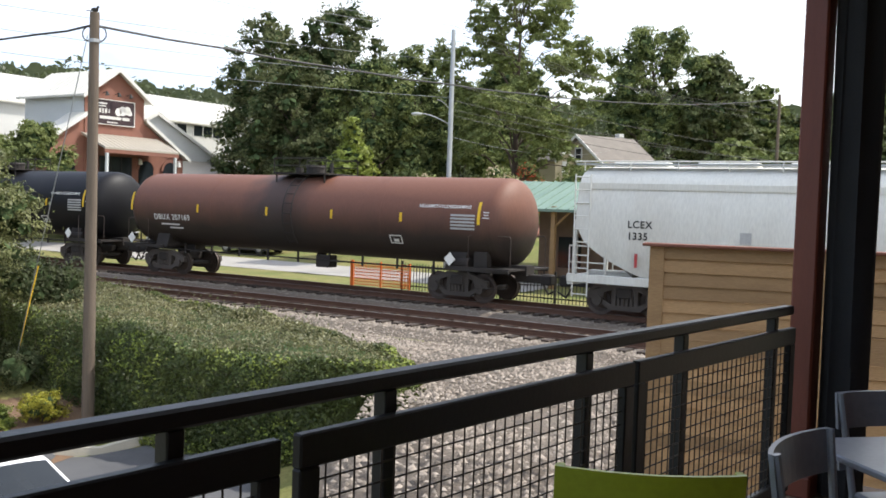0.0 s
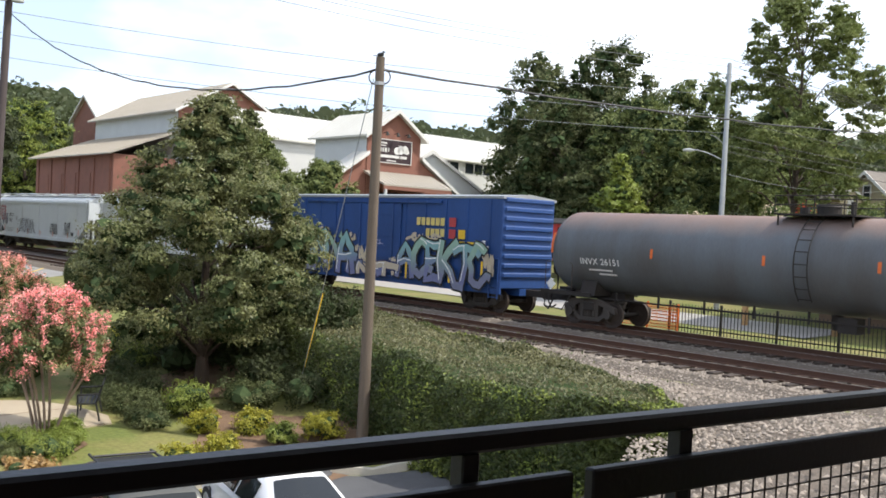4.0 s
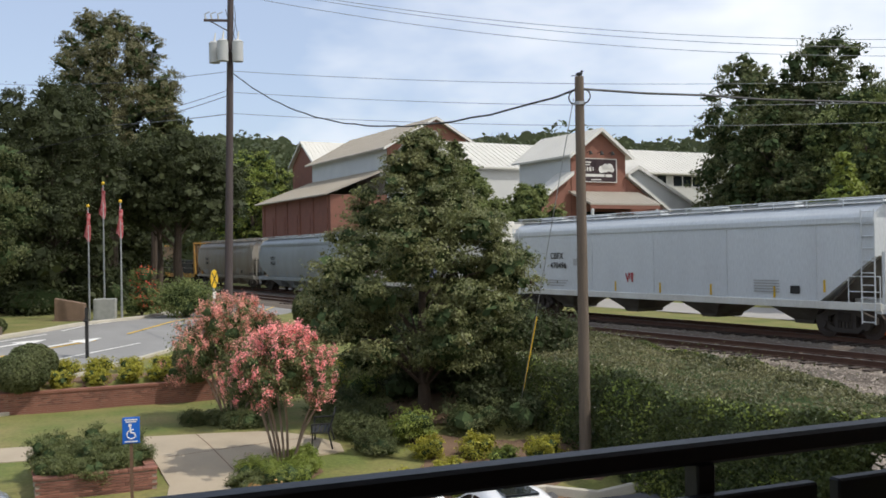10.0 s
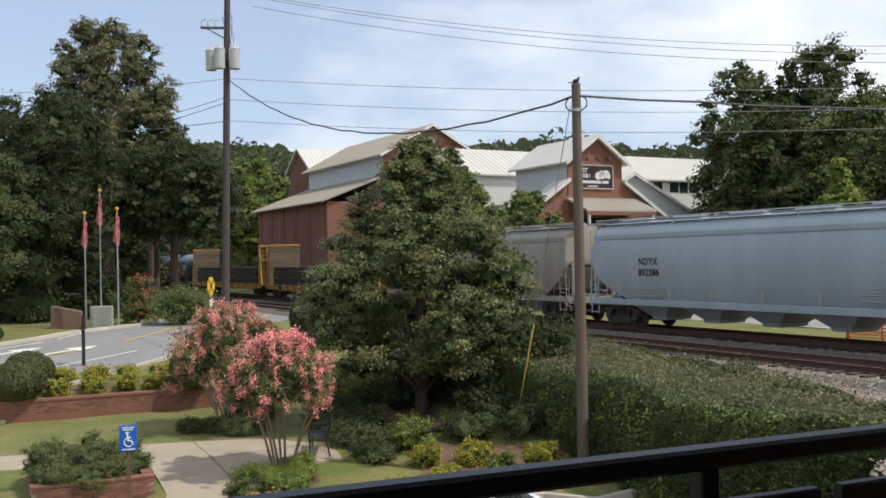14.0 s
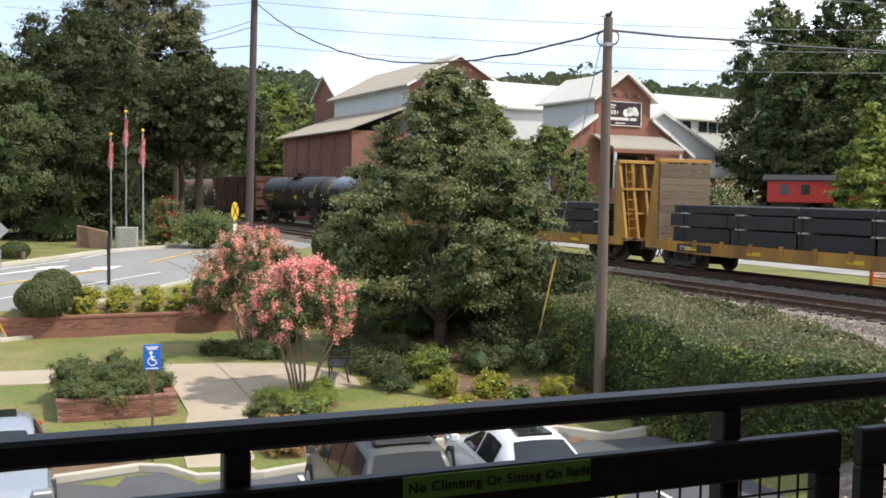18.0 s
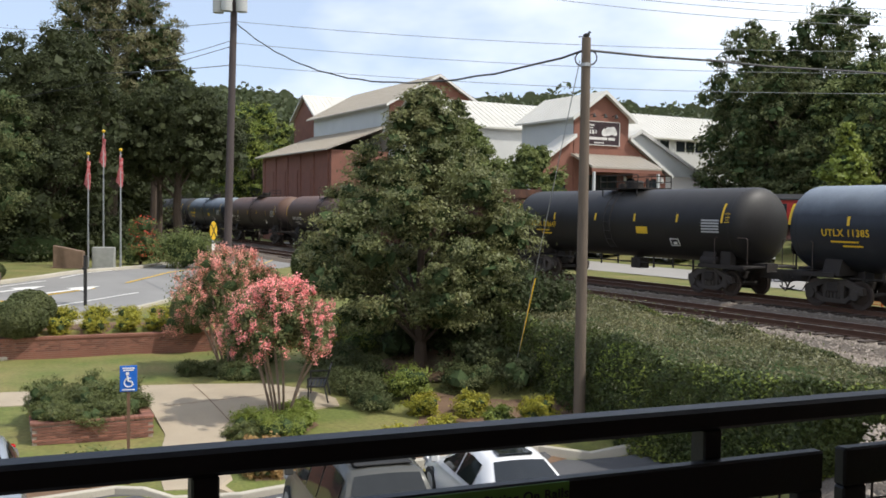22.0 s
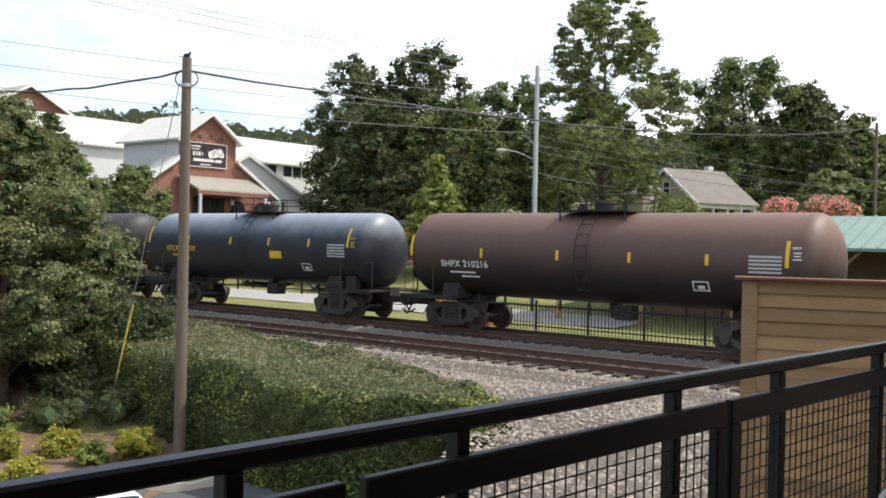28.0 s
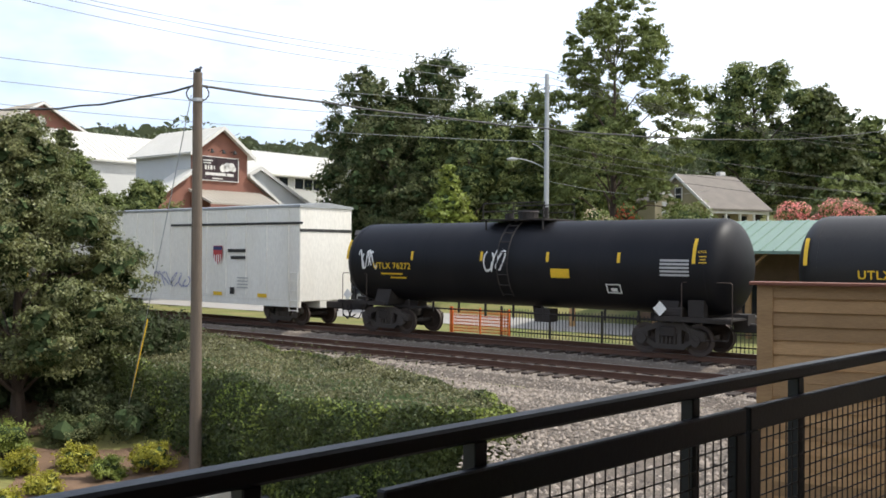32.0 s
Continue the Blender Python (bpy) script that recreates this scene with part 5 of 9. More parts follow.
def tank_car(L, mat, mark, ink, label, r=1.5, extra="", stripes=YELLOW, placard=False, patch=None, tags=0, seed=1):
    car = thing("tank_car", pose(0, 0, 0), label, "tank car", "train cars")
    cz = 1.2 + r
    half = L / 2 - 0.8
    k = 32
    rings = []
    head = [(0.72 * (1 - math.cos(q)), math.sin(q)) for q in np.linspace(0.03, math.pi / 2, 9)]
    stations = [(-half + dx, f) for dx, f in head] + [(-half * 0.33, 1.0), (0, 1.0), (half * 0.33, 1.0)] + [(half - dx, f) for dx, f in head[::-1]]
    for x, f in stations:
        rings.append([(x, r * f * math.cos(2 * math.pi * i / k), cz + r * f * math.sin(2 * math.pi * i / k)) for i in range(k)])
    bm = bmesh.new()
    loft(bm, rings)
    tank = smooth(part("tank", bm, mat, car), 50)
    for x in (-half + 0.8, half - 0.8, -half * 0.45, half * 0.45):
        bm = bmesh.new()
        kk = 32
        loft(bm, [[(x + dx, (r + 0.004) * math.cos(2 * math.pi * i / kk), cz + (r + 0.004) * math.sin(2 * math.pi * i / kk)) for i in range(kk)] for dx in (-0.03, 0.03)])
        smooth(part("weld_seam", bm, mat, tank))
    # stub sills, saddles, side sills and end platforms
    for sx in (-1, 1):
        bm = bmesh.new()
        box(bm, sx * (L / 2 - 3.9), -0.28, 0.95, sx * (L / 2 - 0.7), 0.28, 1.28)
        part("stub_sill", bm, UNDER, car)
        bm = bmesh.new()
        x = sx * (L / 2 - 2.9)
        loft(bm, [[(x + dx, y, z) for y, z in ((-1.25, 1.1), (1.25, 1.1), (1.05, 1.75), (0, 1.25), (-1.05, 1.75))] for dx in (-0.35, 0.35)])
        part("saddle", bm, UNDER, car)
        bm = bmesh.new()
        box(bm, sx * (L / 2 - 1.5), -1.45, 1.12, sx * (L / 2 - 0.75), 1.45, 1.18)
        for y in (-1.42, 1.36):
            box(bm, sx * (L / 2 - 3.2), y, 1.05, sx * (L / 2 - 0.75), y + 0.06, 1.2)
        part("end_platform", bm, UNDER, car)
        xe = sx * (L / 2 - 0.8)
        xi = sx * (L / 2 - 2.3)
        for y in (-1.45, 1.45):
            bm = bmesh.new()
            cord(bm, [Vector(p) for p in ((xi, y * 0.99, 1.2), (xi, y * 0.99, 2.2), (xi + sx * 0.06, y * 0.98, 2.25), (xe - sx * 0.06, y * 0.86, 2.25), (xe, y * 0.85, 2.2), (xe, y * 0.85, 1.2))], 0.016, 6)
            part("handrail", bm, WHEELSTEEL, car)
            bm = bmesh.new()
            cord(bm, [Vector(p) for p in ((xe, y * 0.85, 1.15), (xe - sx * 0.1, y * 0.9, 0.55), (xi + sx * 0.4, y, 0.5), (xi, y, 1.1))], 0.022, 6)
            part("sill_step", bm, UNDER, car)
        bm = bmesh.new()
        if sx > 0:
            tube(bm, (L / 2 - 3.3, -1.05, 1.28), (L / 2 - 2.4, -1.05, 1.28), 0.2, 0.2, 12)
            box(bm, L / 2 - 2.2, -1.2, 1.2, L / 2 - 1.7, -0.9, 1.7)
            part("brake_cylinder", bm, UNDER, car)
        else:
            tube(bm, (-L / 2 + 0.95, -0.7, 2.0), (-L / 2 + 1.0, -0.7, 2.0), 0.28, 0.28, 16)
            tube(bm, (-L / 2 + 0.97, -0.7, 1.15), (-L / 2 + 0.97, -0.7, 2.0), 0.03)
            part("brake_wheel", bm, UNDER, car)
    # pipes and rods under the belly
    bm = bmesh.new()
    tube(bm, (-L / 2 + 3.4, -0.9, 1.02), (L / 2 - 3.4, -0.9, 1.02), 0.03, 0.03, 6)
    rng = random.Random(seed)
    for i in range(9):
        x = -L / 2 + 4 + i * (L - 8) / 8
        box(bm, x - 0.03, -0.93, 0.82 + rng.random() * 0.12, x + 0.03, -0.87, 1.3)
    part("brake_pipe", bm, UNDER, car)
    bm = bmesh.new()
    tube(bm, (0.5, -0.1, 0.75), (0.5, -0.1, 1.3), 0.14, 0.2, 10)
    box(bm, 0.9, -0.9, 0.75, 1.5, -0.4, 1.2)
    part("bottom_outlet", bm, UNDER, car)
    # top platform, manway and rails
    zt = cz + r
    bm = bmesh.new()
    box(bm, -1.3, -0.95, zt + 0.02, 1.3, 0.95, zt + 0.07)
    for x in (-1.2, 1.2):
        for y in (-0.9, 0.9):
            tube(bm, (x, y, zt - 0.3), (x, y, zt + 0.05), 0.03, 0.03, 6)
    part("platform", bm, UNDER, car)
    bm = bmesh.new()
    tube(bm, (0, 0, zt - 0.1), (0, 0, zt + 0.32), 0.36, 0.36, 16)
    tube(bm, (0, 0, zt + 0.32), (0, 0, zt + 0.4), 0.4, 0.34, 16)
    tube(bm, (0.7, 0.1, zt), (0.7, 0.1, zt + 0.5), 0.07, 0.07, 8)
    tube(bm, (-0.75, -0.1, zt), (-0.75, -0.1, zt + 0.3), 0.16, 0.16, 10)
    part("manway", bm, UNDER, car)
    bm = bmesh.new()
    for y in (-0.95, 0.95):
        for x in (-1.3, 0, 1.3):
            tube(bm, (x, y, zt), (x, y, zt + 0.62), 0.02, 0.02, 6)
        for z in (0.34, 0.62):
            tube(bm, (-1.3, y, zt + z), (1.3, y, zt + z), 0.02, 0.02, 6)
    part("platform_rail", bm, UNDER, car)
    stile = None
    for x in (-0.22, 0.22):
        bm = bmesh.new()
        cord(bm, [Vector((x, -(r + 0.12) * math.cos(a), cz + (r + 0.12) * math.sin(a))) for a in np.linspace(-0.75, 1.3, 10)], 0.02, 6)
        stile = part("ladder_rail", bm, UNDER, car)
    bm = bmesh.new()
    tube(bm, (-0.22, 0, 0), (0.22, 0, 0), 0.018, 0.018, 6)
    rung = bpy.data.meshes.new("rung")
    bm.to_mesh(rung)
    bm.free()
    for a in np.linspace(-0.7, 1.2, 9):
        part("rung", rung, UNDER, stile, "", pose(0, -(r + 0.12) * math.cos(a), cz + (r + 0.12) * math.sin(a)))
    # yellow reflective strips, stencils and writing
    lift = 0.2 if ink is YELLOW else 0.0
    for x, tall in ((-half + 0.52, 0.75), (-half * 0.52, 0.32), (-half * 0.12, 0.32), (half * 0.22, 0.32), (half * 0.55, 0.32), (half - 1.1, 0.75)):
        curved_bar(car, r, cz, x, cz - 0.1 + lift, cz - 0.1 + lift + tall, 0.11, stripes, "reflector")
    lettering(mark, 0.33, ink, car, on_tank(r, cz, -half + 1.9, cz - 0.44 + lift))
    for i, w in enumerate((1.1, 0.8)):
        curved_bar(car, r, cz, -half + 2.8 + 0.3 * i, cz - 0.66 + lift - i * 0.14, cz - 0.6 + lift - i * 0.14, w, ink, "stencil")
    grid_x = half - 1.72
    for i in range(5):
        curved_bar(car, r, cz, grid_x, cz - 0.28 + i * 0.11, cz - 0.215 + i * 0.11, 0.95, material_grey(), "data_stencil")
    lettering(extra or mark[:4], 0.16 if extra else 0.1, ink, car, on_tank(r, cz, half - 0.98 if not extra else half - 3.5, cz + 0.42))
    for i, w in enumerate((0.26, 0.18, 0.22)):
        curved_bar(car, r, cz, half - 0.82, cz + 0.12 + i * 0.09, cz + 0.15 + i * 0.09, w, ink, "stencil")
    if patch:
        curved_bar(car, r, cz, half * 0.28, cz - 0.42, cz - 0.12, 0.72, patch, "placard_panel")
    bm = bmesh.new()
    for x0, z0, x1, z1 in ((-0.26, -0.17, 0.26, -0.13), (-0.26, 0.13, 0.26, 0.17), (-0.26, -0.13, -0.22, 0.13), (0.22, -0.13, 0.26, 0.13), (-0.1, -0.1, 0.12, 0.02)):
        box(bm, x0, -0.004, z0, x1, 0.0, z1)
    part("test_panel", bm, WHITE, car, "", on_tank(r, cz, half * 0.52, cz - 0.72) @ pose(0, 0, 0, -90))
    if placard:
        for x in (-half + 0.5, half - 2.2):
            bm = bmesh.new()
            box(bm, -0.16, -0.01, -0.16, 0.16, 0.01, 0.16, pose(x, -1.46, 1.42, 0, 45, 0))
            part("placard", bm, WHITE, car, "white diamond placard")
    for i in range(tags):
        scribble(car, -half * 0.8 + i * half * 0.75, cz + 0.1, 0.8, 0.75, WHITE, seed + i, tank=(r, cz))
    running_gear(car, L, 2.9)
    return car


GREYS = {}


def material_grey():
    if "g" not in GREYS:
        GREYS["g"] = material("stencil_grey", (0.42, 0.42, 0.41), (0.3, 0.3, 0.3), rough=0.7, scale=20, fine=60, bump=0)
    return GREYS["g"]


def scribble(parent, x, z, w, h, mat, seed, y=-1.58, tank=None, fat=0.035, strokes=5):
    """A spray-can tag: a few looping strokes."""
    rng = random.Random(seed * 7 + 3)
    bm = bmesh.new()
    for s in range(strokes):
        cx = -w / 2 + w * (s + 0.5) / strokes
        pts = []
        ph, a1, a2 = rng.uniform(0, 6), rng.uniform(0.6, 1.1), rng.uniform(0.3, 0.9)
        for i in range(16):
            t = i / 15
            pts.append((cx + w / strokes * 0.8 * math.sin(ph + t * 5.5 * a1), h / 2 * math.cos(ph * 2 + t * 7 * a2) * rng.uniform(0.8, 1.0)))
        for p, q in zip(pts, pts[1:]):
            d = Vector((q[0] - p[0], q[1] - p[1]))
            if d.length < 1e-4:
                continue
            o = Vector((-d.y, d.x)).normalized() * fat * rng.uniform(0.6, 1.1)
            quad = [(p[0] - o.x, p[1] - o.y), (q[0] - o.x, q[1] - o.y), (q[0] + o.x, q[1] + o.y), (p[0] + o.x, p[1] + o.y)]
            if tank:
                r, cz = tank
                vs = []
                for a, b in quad:
                    ang = math.asin(max(-0.95, min(0.95, (z + b - cz) / r)))
                    vs.append(bm.verts.new((x + a, -(r + 0.012) * math.cos(ang), cz + (r + 0.012) * math.sin(ang))))
            else:
                vs = [bm.verts.new((x + a, y - 0.0004 * s, z + b)) for a, b in quad]
            bm.faces.new(vs)
    return part("graffiti_tag", bm, mat, parent)


GLYPHS = (
    (((0, 0), (0.12, 0.6), (0.5, 1.0), (0.9, 0.62), (1.0, 0)), ((0.1, 0.4), (0.95, 0.45))),
    (((0.5, 0), (0.45, 1.0)), ((-0.15, 0.86), (0.5, 1.0), (1.15, 0.9))),
    (((0.9, 0.85), (0.45, 1.0), (0.05, 0.6), (0.15, 0.12), (0.6, 0), (1.0, 0.25)),),
    (((0.1, 0), (0.05, 1.0), (0.95, 0.05), (0.95, 1.0)),),
    (((0.1, 0), (0.1, 1.0), (0.75, 0.92), (0.85, 0.62), (0.2, 0.5), (1.05, -0.05)),),
    (((0.95, 0.9), (0.3, 1.0), (0.08, 0.72), (0.85, 0.4), (0.8, 0.08), (-0.05, 0.05)),),
    (((1.0, 0.95), (0.15, 1.0), (0.08, 0.0), (1.05, 0.05)), ((0.12, 0.52), (0.8, 0.55))),
    (((0.1, 1.0), (0.12, 0), (0.15, 0.45), (1.0, 1.0)), ((0.25, 0.5), (1.0, -0.05))),
)


def brush(bm, pts, half, y):
    """A flat sprayed stroke along the points, one ribbon that turns at each of them."""
    rows = []
    for k, p in enumerate(pts):
        a = (p - pts[max(k - 1, 0)]).normalized() if k else Vector((0, 0))
        b = (pts[min(k + 1, len(pts) - 1)] - p).normalized() if k < len(pts) - 1 else Vector((0, 0))
        d = a + b
        d = d.normalized() if d.length > 0.2 else (b if b.length else a)
        o = Vector((-d.y, d.x)) * half
        e = p - d * half * 0.5 if not k else p + d * half * 0.5 if k == len(pts) - 1 else p
        rows.append([bm.verts.new((v.x, y - 0.0002 * k, v.y)) for v in (e - o, e + o)])
    for p, q in zip(rows, rows[1:]):
        bm.faces.new((p[0], q[0], q[1], p[1]))


def throwup(parent, x0, x1, z0, z1, fills, line, seed, y, letters=5):
    """A large sprayed piece: slanting interlocked letter forms, outlined and filled."""
    rng = random.Random(seed)
    w, h = (x1 - x0) / letters, z1 - z0
    for i in range(letters):
        ox, oz = x0 + w * (i - 0.05), z0 + rng.uniform(-0.03, 0.09) * h
        lean, tall = rng.uniform(-0.12, 0.22), rng.uniform(0.82, 1.05)
        strokes = []
        for poly in GLYPHS[rng.randrange(len(GLYPHS))]:
            pts = [Vector((ox + w * 1.12 * (a + lean * b), oz + h * tall * b)) for a, b in poly]
            fine = []
            for p, q in zip(pts, pts[1:]):
                n = Vector((-(q - p).y, (q - p).x)) * rng.uniform(-0.12, 0.12)
                fine += [p, p.lerp(q, 0.5) + n]
            strokes.append(fine + [pts[-1]])
        tail = strokes[-1][-1]
        strokes[-1].append(tail + Vector((w * rng.uniform(-0.3, 0.5), -h * rng.uniform(0.02, 0.12))))
        wide = w * rng.uniform(0.15, 0.2)
        for half, mat, dy, nm in ((wide * 1.5, line, 0.0, "graffiti_outline"), (wide, fills[i % len(fills)], 0.004, "graffiti_fill")):
            bm = bmesh.new()
            for st in strokes:
                brush(bm, st, half, y - dy - 0.0014 * i)
            part(nm, bm, mat, parent)
        bm = bmesh.new()
        for st in strokes:
            brush(bm, [v + Vector((-wide * 0.45, wide * 0.5)) for v in st[:3]], wide * 0.13, y - 0.0062 - 0.0014 * i)
        part("graffiti_highlight", bm, WHITE, parent)


def hopper_car(L, mat, mark, ink, label, rounded=False, trim=None, top=None, stripes=ORANGE, bays=4, sill=None, tags=(), pieces=(), mark_x=0.9, size=0.4):
    car = thing("hopper_car", pose(0, 0, 0), label, "hopper car", "train cars")
    trim = trim or mat
    he, hb = L / 2 - 1.0, L / 2 - 3.3
    W = 1.55

    def section(zb, swell):
        pts = []
        for z in np.linspace(zb, 4.0, 7):
            y = W - 0.06
            if rounded:
                y = 1.56 - 0.3 * max(0, (2.55 - z) / 1.4) ** 2 - 0.22 * max(0, (z - 2.9) / 1.1) ** 2
            pts.append((y, z))
        for a in (0.35, 0.7, 1.05, 1.35):
            y0 = 1.34 if rounded else W - 0.06
            pts.append((y0 * math.cos(a), 4.0 + 0.6 * math.sin(a)))
        return [(-y, z) for y, z in pts] + [(y, z) for y, z in pts[::-1]]
    stations = []
    for i in range(9):
        t = i / 8
        x = he - (he - hb) * t
        zb = 2.75 - 1.6 * (t ** (0.55 if rounded else 1.0))
        stations.append((x, zb))
    ring = [(-x, zb) for x, zb in stations] + [(x, zb) for x, zb in stations[::-1]]
    bm = bmesh.new()
    loft(bm, [[(x, y, z) for y, z in section(zb, 0)] for x, zb in ring])
    body = smooth(part("body", bm, mat, car), 35)
    # roof edge, side sill and hoppers
    for y in (-1, 1):
        bm = bmesh.new()
        box(bm, -L / 2 + 0.75, y * 1.5 - 0.06, 0.98, L / 2 - 0.75, y * 1.5 + 0.06, 1.24, None, 0.015)
        part("side_sill", bm, sill or trim, car)
        bm = bmesh.new()
        yy = 1.4 if rounded else 1.52
        box(bm, -he, y * yy - 0.03, 3.86, he, y * yy + 0.03, 4.04)
        part("top_chord", bm, top or trim, car)
    if not rounded:
        for y in (-1, 1):
            for i in range(5):
                bm = bmesh.new()
                x = -hb + i * hb / 2
                box(bm, x - 0.03, y * 1.5, 1.3, x + 0.03, y * 1.5 + y * 0.02, 3.85)
                part("side_seam", bm, mat, body)
    for i in range(bays):
        x = -hb + 1.2 + i * (2 * hb - 2.4) / (bays - 1)
        bm = bmesh.new()
        loft(bm, [[(x - a, -b, z), (x + a, -b, z), (x + a, b, z), (x - a, b, z)] for a, b, z in ((1.35, 1.4, 1.16), (0.45, 0.75, 0.5), (0.4, 0.7, 0.36))])
        part("outlet", bm, CHUTE if not rounded else trim, car)
    # end frames: sills, slope struts, ladders, platform
    for sx in (-1, 1):
        bm = bmesh.new()
        x = sx * (L / 2 - 0.85)
        box(bm, x - 0.1, -1.5, 0.9, x + 0.1, 1.5, 1.2)
        for y in (-1.2, 1.2):
            box(bm, x - 0.06, y - 0.06, 1.2, x + 0.06, y + 0.06, 2.9)
        box(bm, min(x, sx * (hb + 0.6)), -0.3, 0.95, max(x, sx * (hb + 0.6)), 0.3, 1.3)
        part("end_frame", bm, trim, car)
        bm = bmesh.new()
        loft(bm, [[(sx * (he - 0.02), y, 2.8), (sx * (hb + 0.5), y, 1.3), (sx * (hb + 0.5), y, 1.22), (sx * (he + 0.05), y, 2.72)] for y in (-1.3, 1.3)])
        part("slope_sheet", bm, CHUTE, car)
        for y in (-1.55, 1.55):
            bm = bmesh.new()
            xa, xb = sx * (L / 2 - 0.95), sx * (L / 2 - 1.45)
            for xx in (xa, xb):
                tube(bm, (xx, y, 0.55), (xx, y, 4.3), 0.024, 0.024, 6)
            for z in np.arange(0.62, 4.3, 0.4):
                tube(bm, (xa, y, z), (xb, y, z), 0.02, 0.02, 6)
            part("ladder", bm, trim, car)
        bm = bmesh.new()
        for z in (1.6, 2.1):
            tube(bm, (sx * (L / 2 - 0.8), -1.5, z), (sx * (L / 2 - 2.0), -1.5, z), 0.02, 0.02, 6)
        for xx in (L / 2 - 0.8, L / 2 - 2.0):
            tube(bm, (sx * xx, -1.5, 1.2), (sx * xx, -1.5, 2.1), 0.02, 0.02, 6)
        part("handrail", bm, trim, car)
    # roof walkway on brackets, hatches
    bm = bmesh.new()
    for y in (-0.75, 0.75):
        box(bm, -he - 0.3, y - 0.28, 4.62, he + 0.3, y + 0.28, 4.66)
    part("walkway", bm, GALV, car)
    bm = bmesh.new()
    for y in (-1.05, 1.05):
        tube(bm, (-he - 0.3, y, 4.72), (he + 0.3, y, 4.72), 0.022, 0.022, 6)
        k = int(2 * he / 1.5)
        for i in range(k + 1):
            x = -he + 2 * he * i / k
            tube(bm, (x, y * 0.98, 4.42), (x, y, 4.72), 0.02, 0.02, 6)
    part("roof_rail", bm, top or trim, car)
    for i in range(6):
        bm = bmesh.new()
        x = -he + 1.5 + i * (2 * he - 3) / 5
        box(bm, x - 0.9, -0.25, 4.58, x + 0.9, 0.25, 4.74, None, 0.04)
        part("hatch", bm, trim, car)
    # writing and marks
    yy = -1.51 if not rounded else -1.565
    a, b = (mark.split() + [""])[:2]
    lettering(a, size, ink, car, pose(-hb + mark_x, yy - 0.012, 2.72, 90))
    lettering(b, size, ink, car, pose(-hb + mark_x, yy - 0.012, 2.72 - 1.15 * size, 90))
    for i in range(3):
        flat_bar(car, -hb + 1.3, 1.68 - i * 0.12, 2.0 - 0.3 * i, 0.05, yy - 0.008, material_grey(), "stencil")
    for i in range(5):
        flat_bar(car, hb - 2.2, 1.9 - i * 0.1, 1.2, 0.045, yy - 0.008, material_grey(), "data_stencil")
    flat_bar(car, hb - 0.9, 1.6, 0.42, 0.28, yy - 0.008, BLACK, "test_panel")
    flat_bar(car, -hb + 2.9, 2.55, 0.32, 0.32, yy - 0.008, material_grey(), "test_panel")
    for x in (-hb - 0.3, -hb * 0.62, -hb * 0.3, hb * 0.05, hb * 0.4, hb * 0.78, hb + 0.35):
        flat_bar(car, x, 1.5 if abs(x) < hb else 1.75, 0.09, 0.42, yy - 0.008, stripes, "reflector")
    for i, (x, z, w, h, m, st) in enumerate(tags):
        scribble(car, x, z, w, h, m, 11 + i, yy - 0.012, None, 0.03, int(st * 1.7))
    for i, (xa, xb, za, zb, fills, line, letters) in enumerate(pieces):
        throwup(car, xa, xb, za, zb, fills, line, 31 + i, yy - 0.01, letters)
    running_gear(car, L, 2.5)
    return car


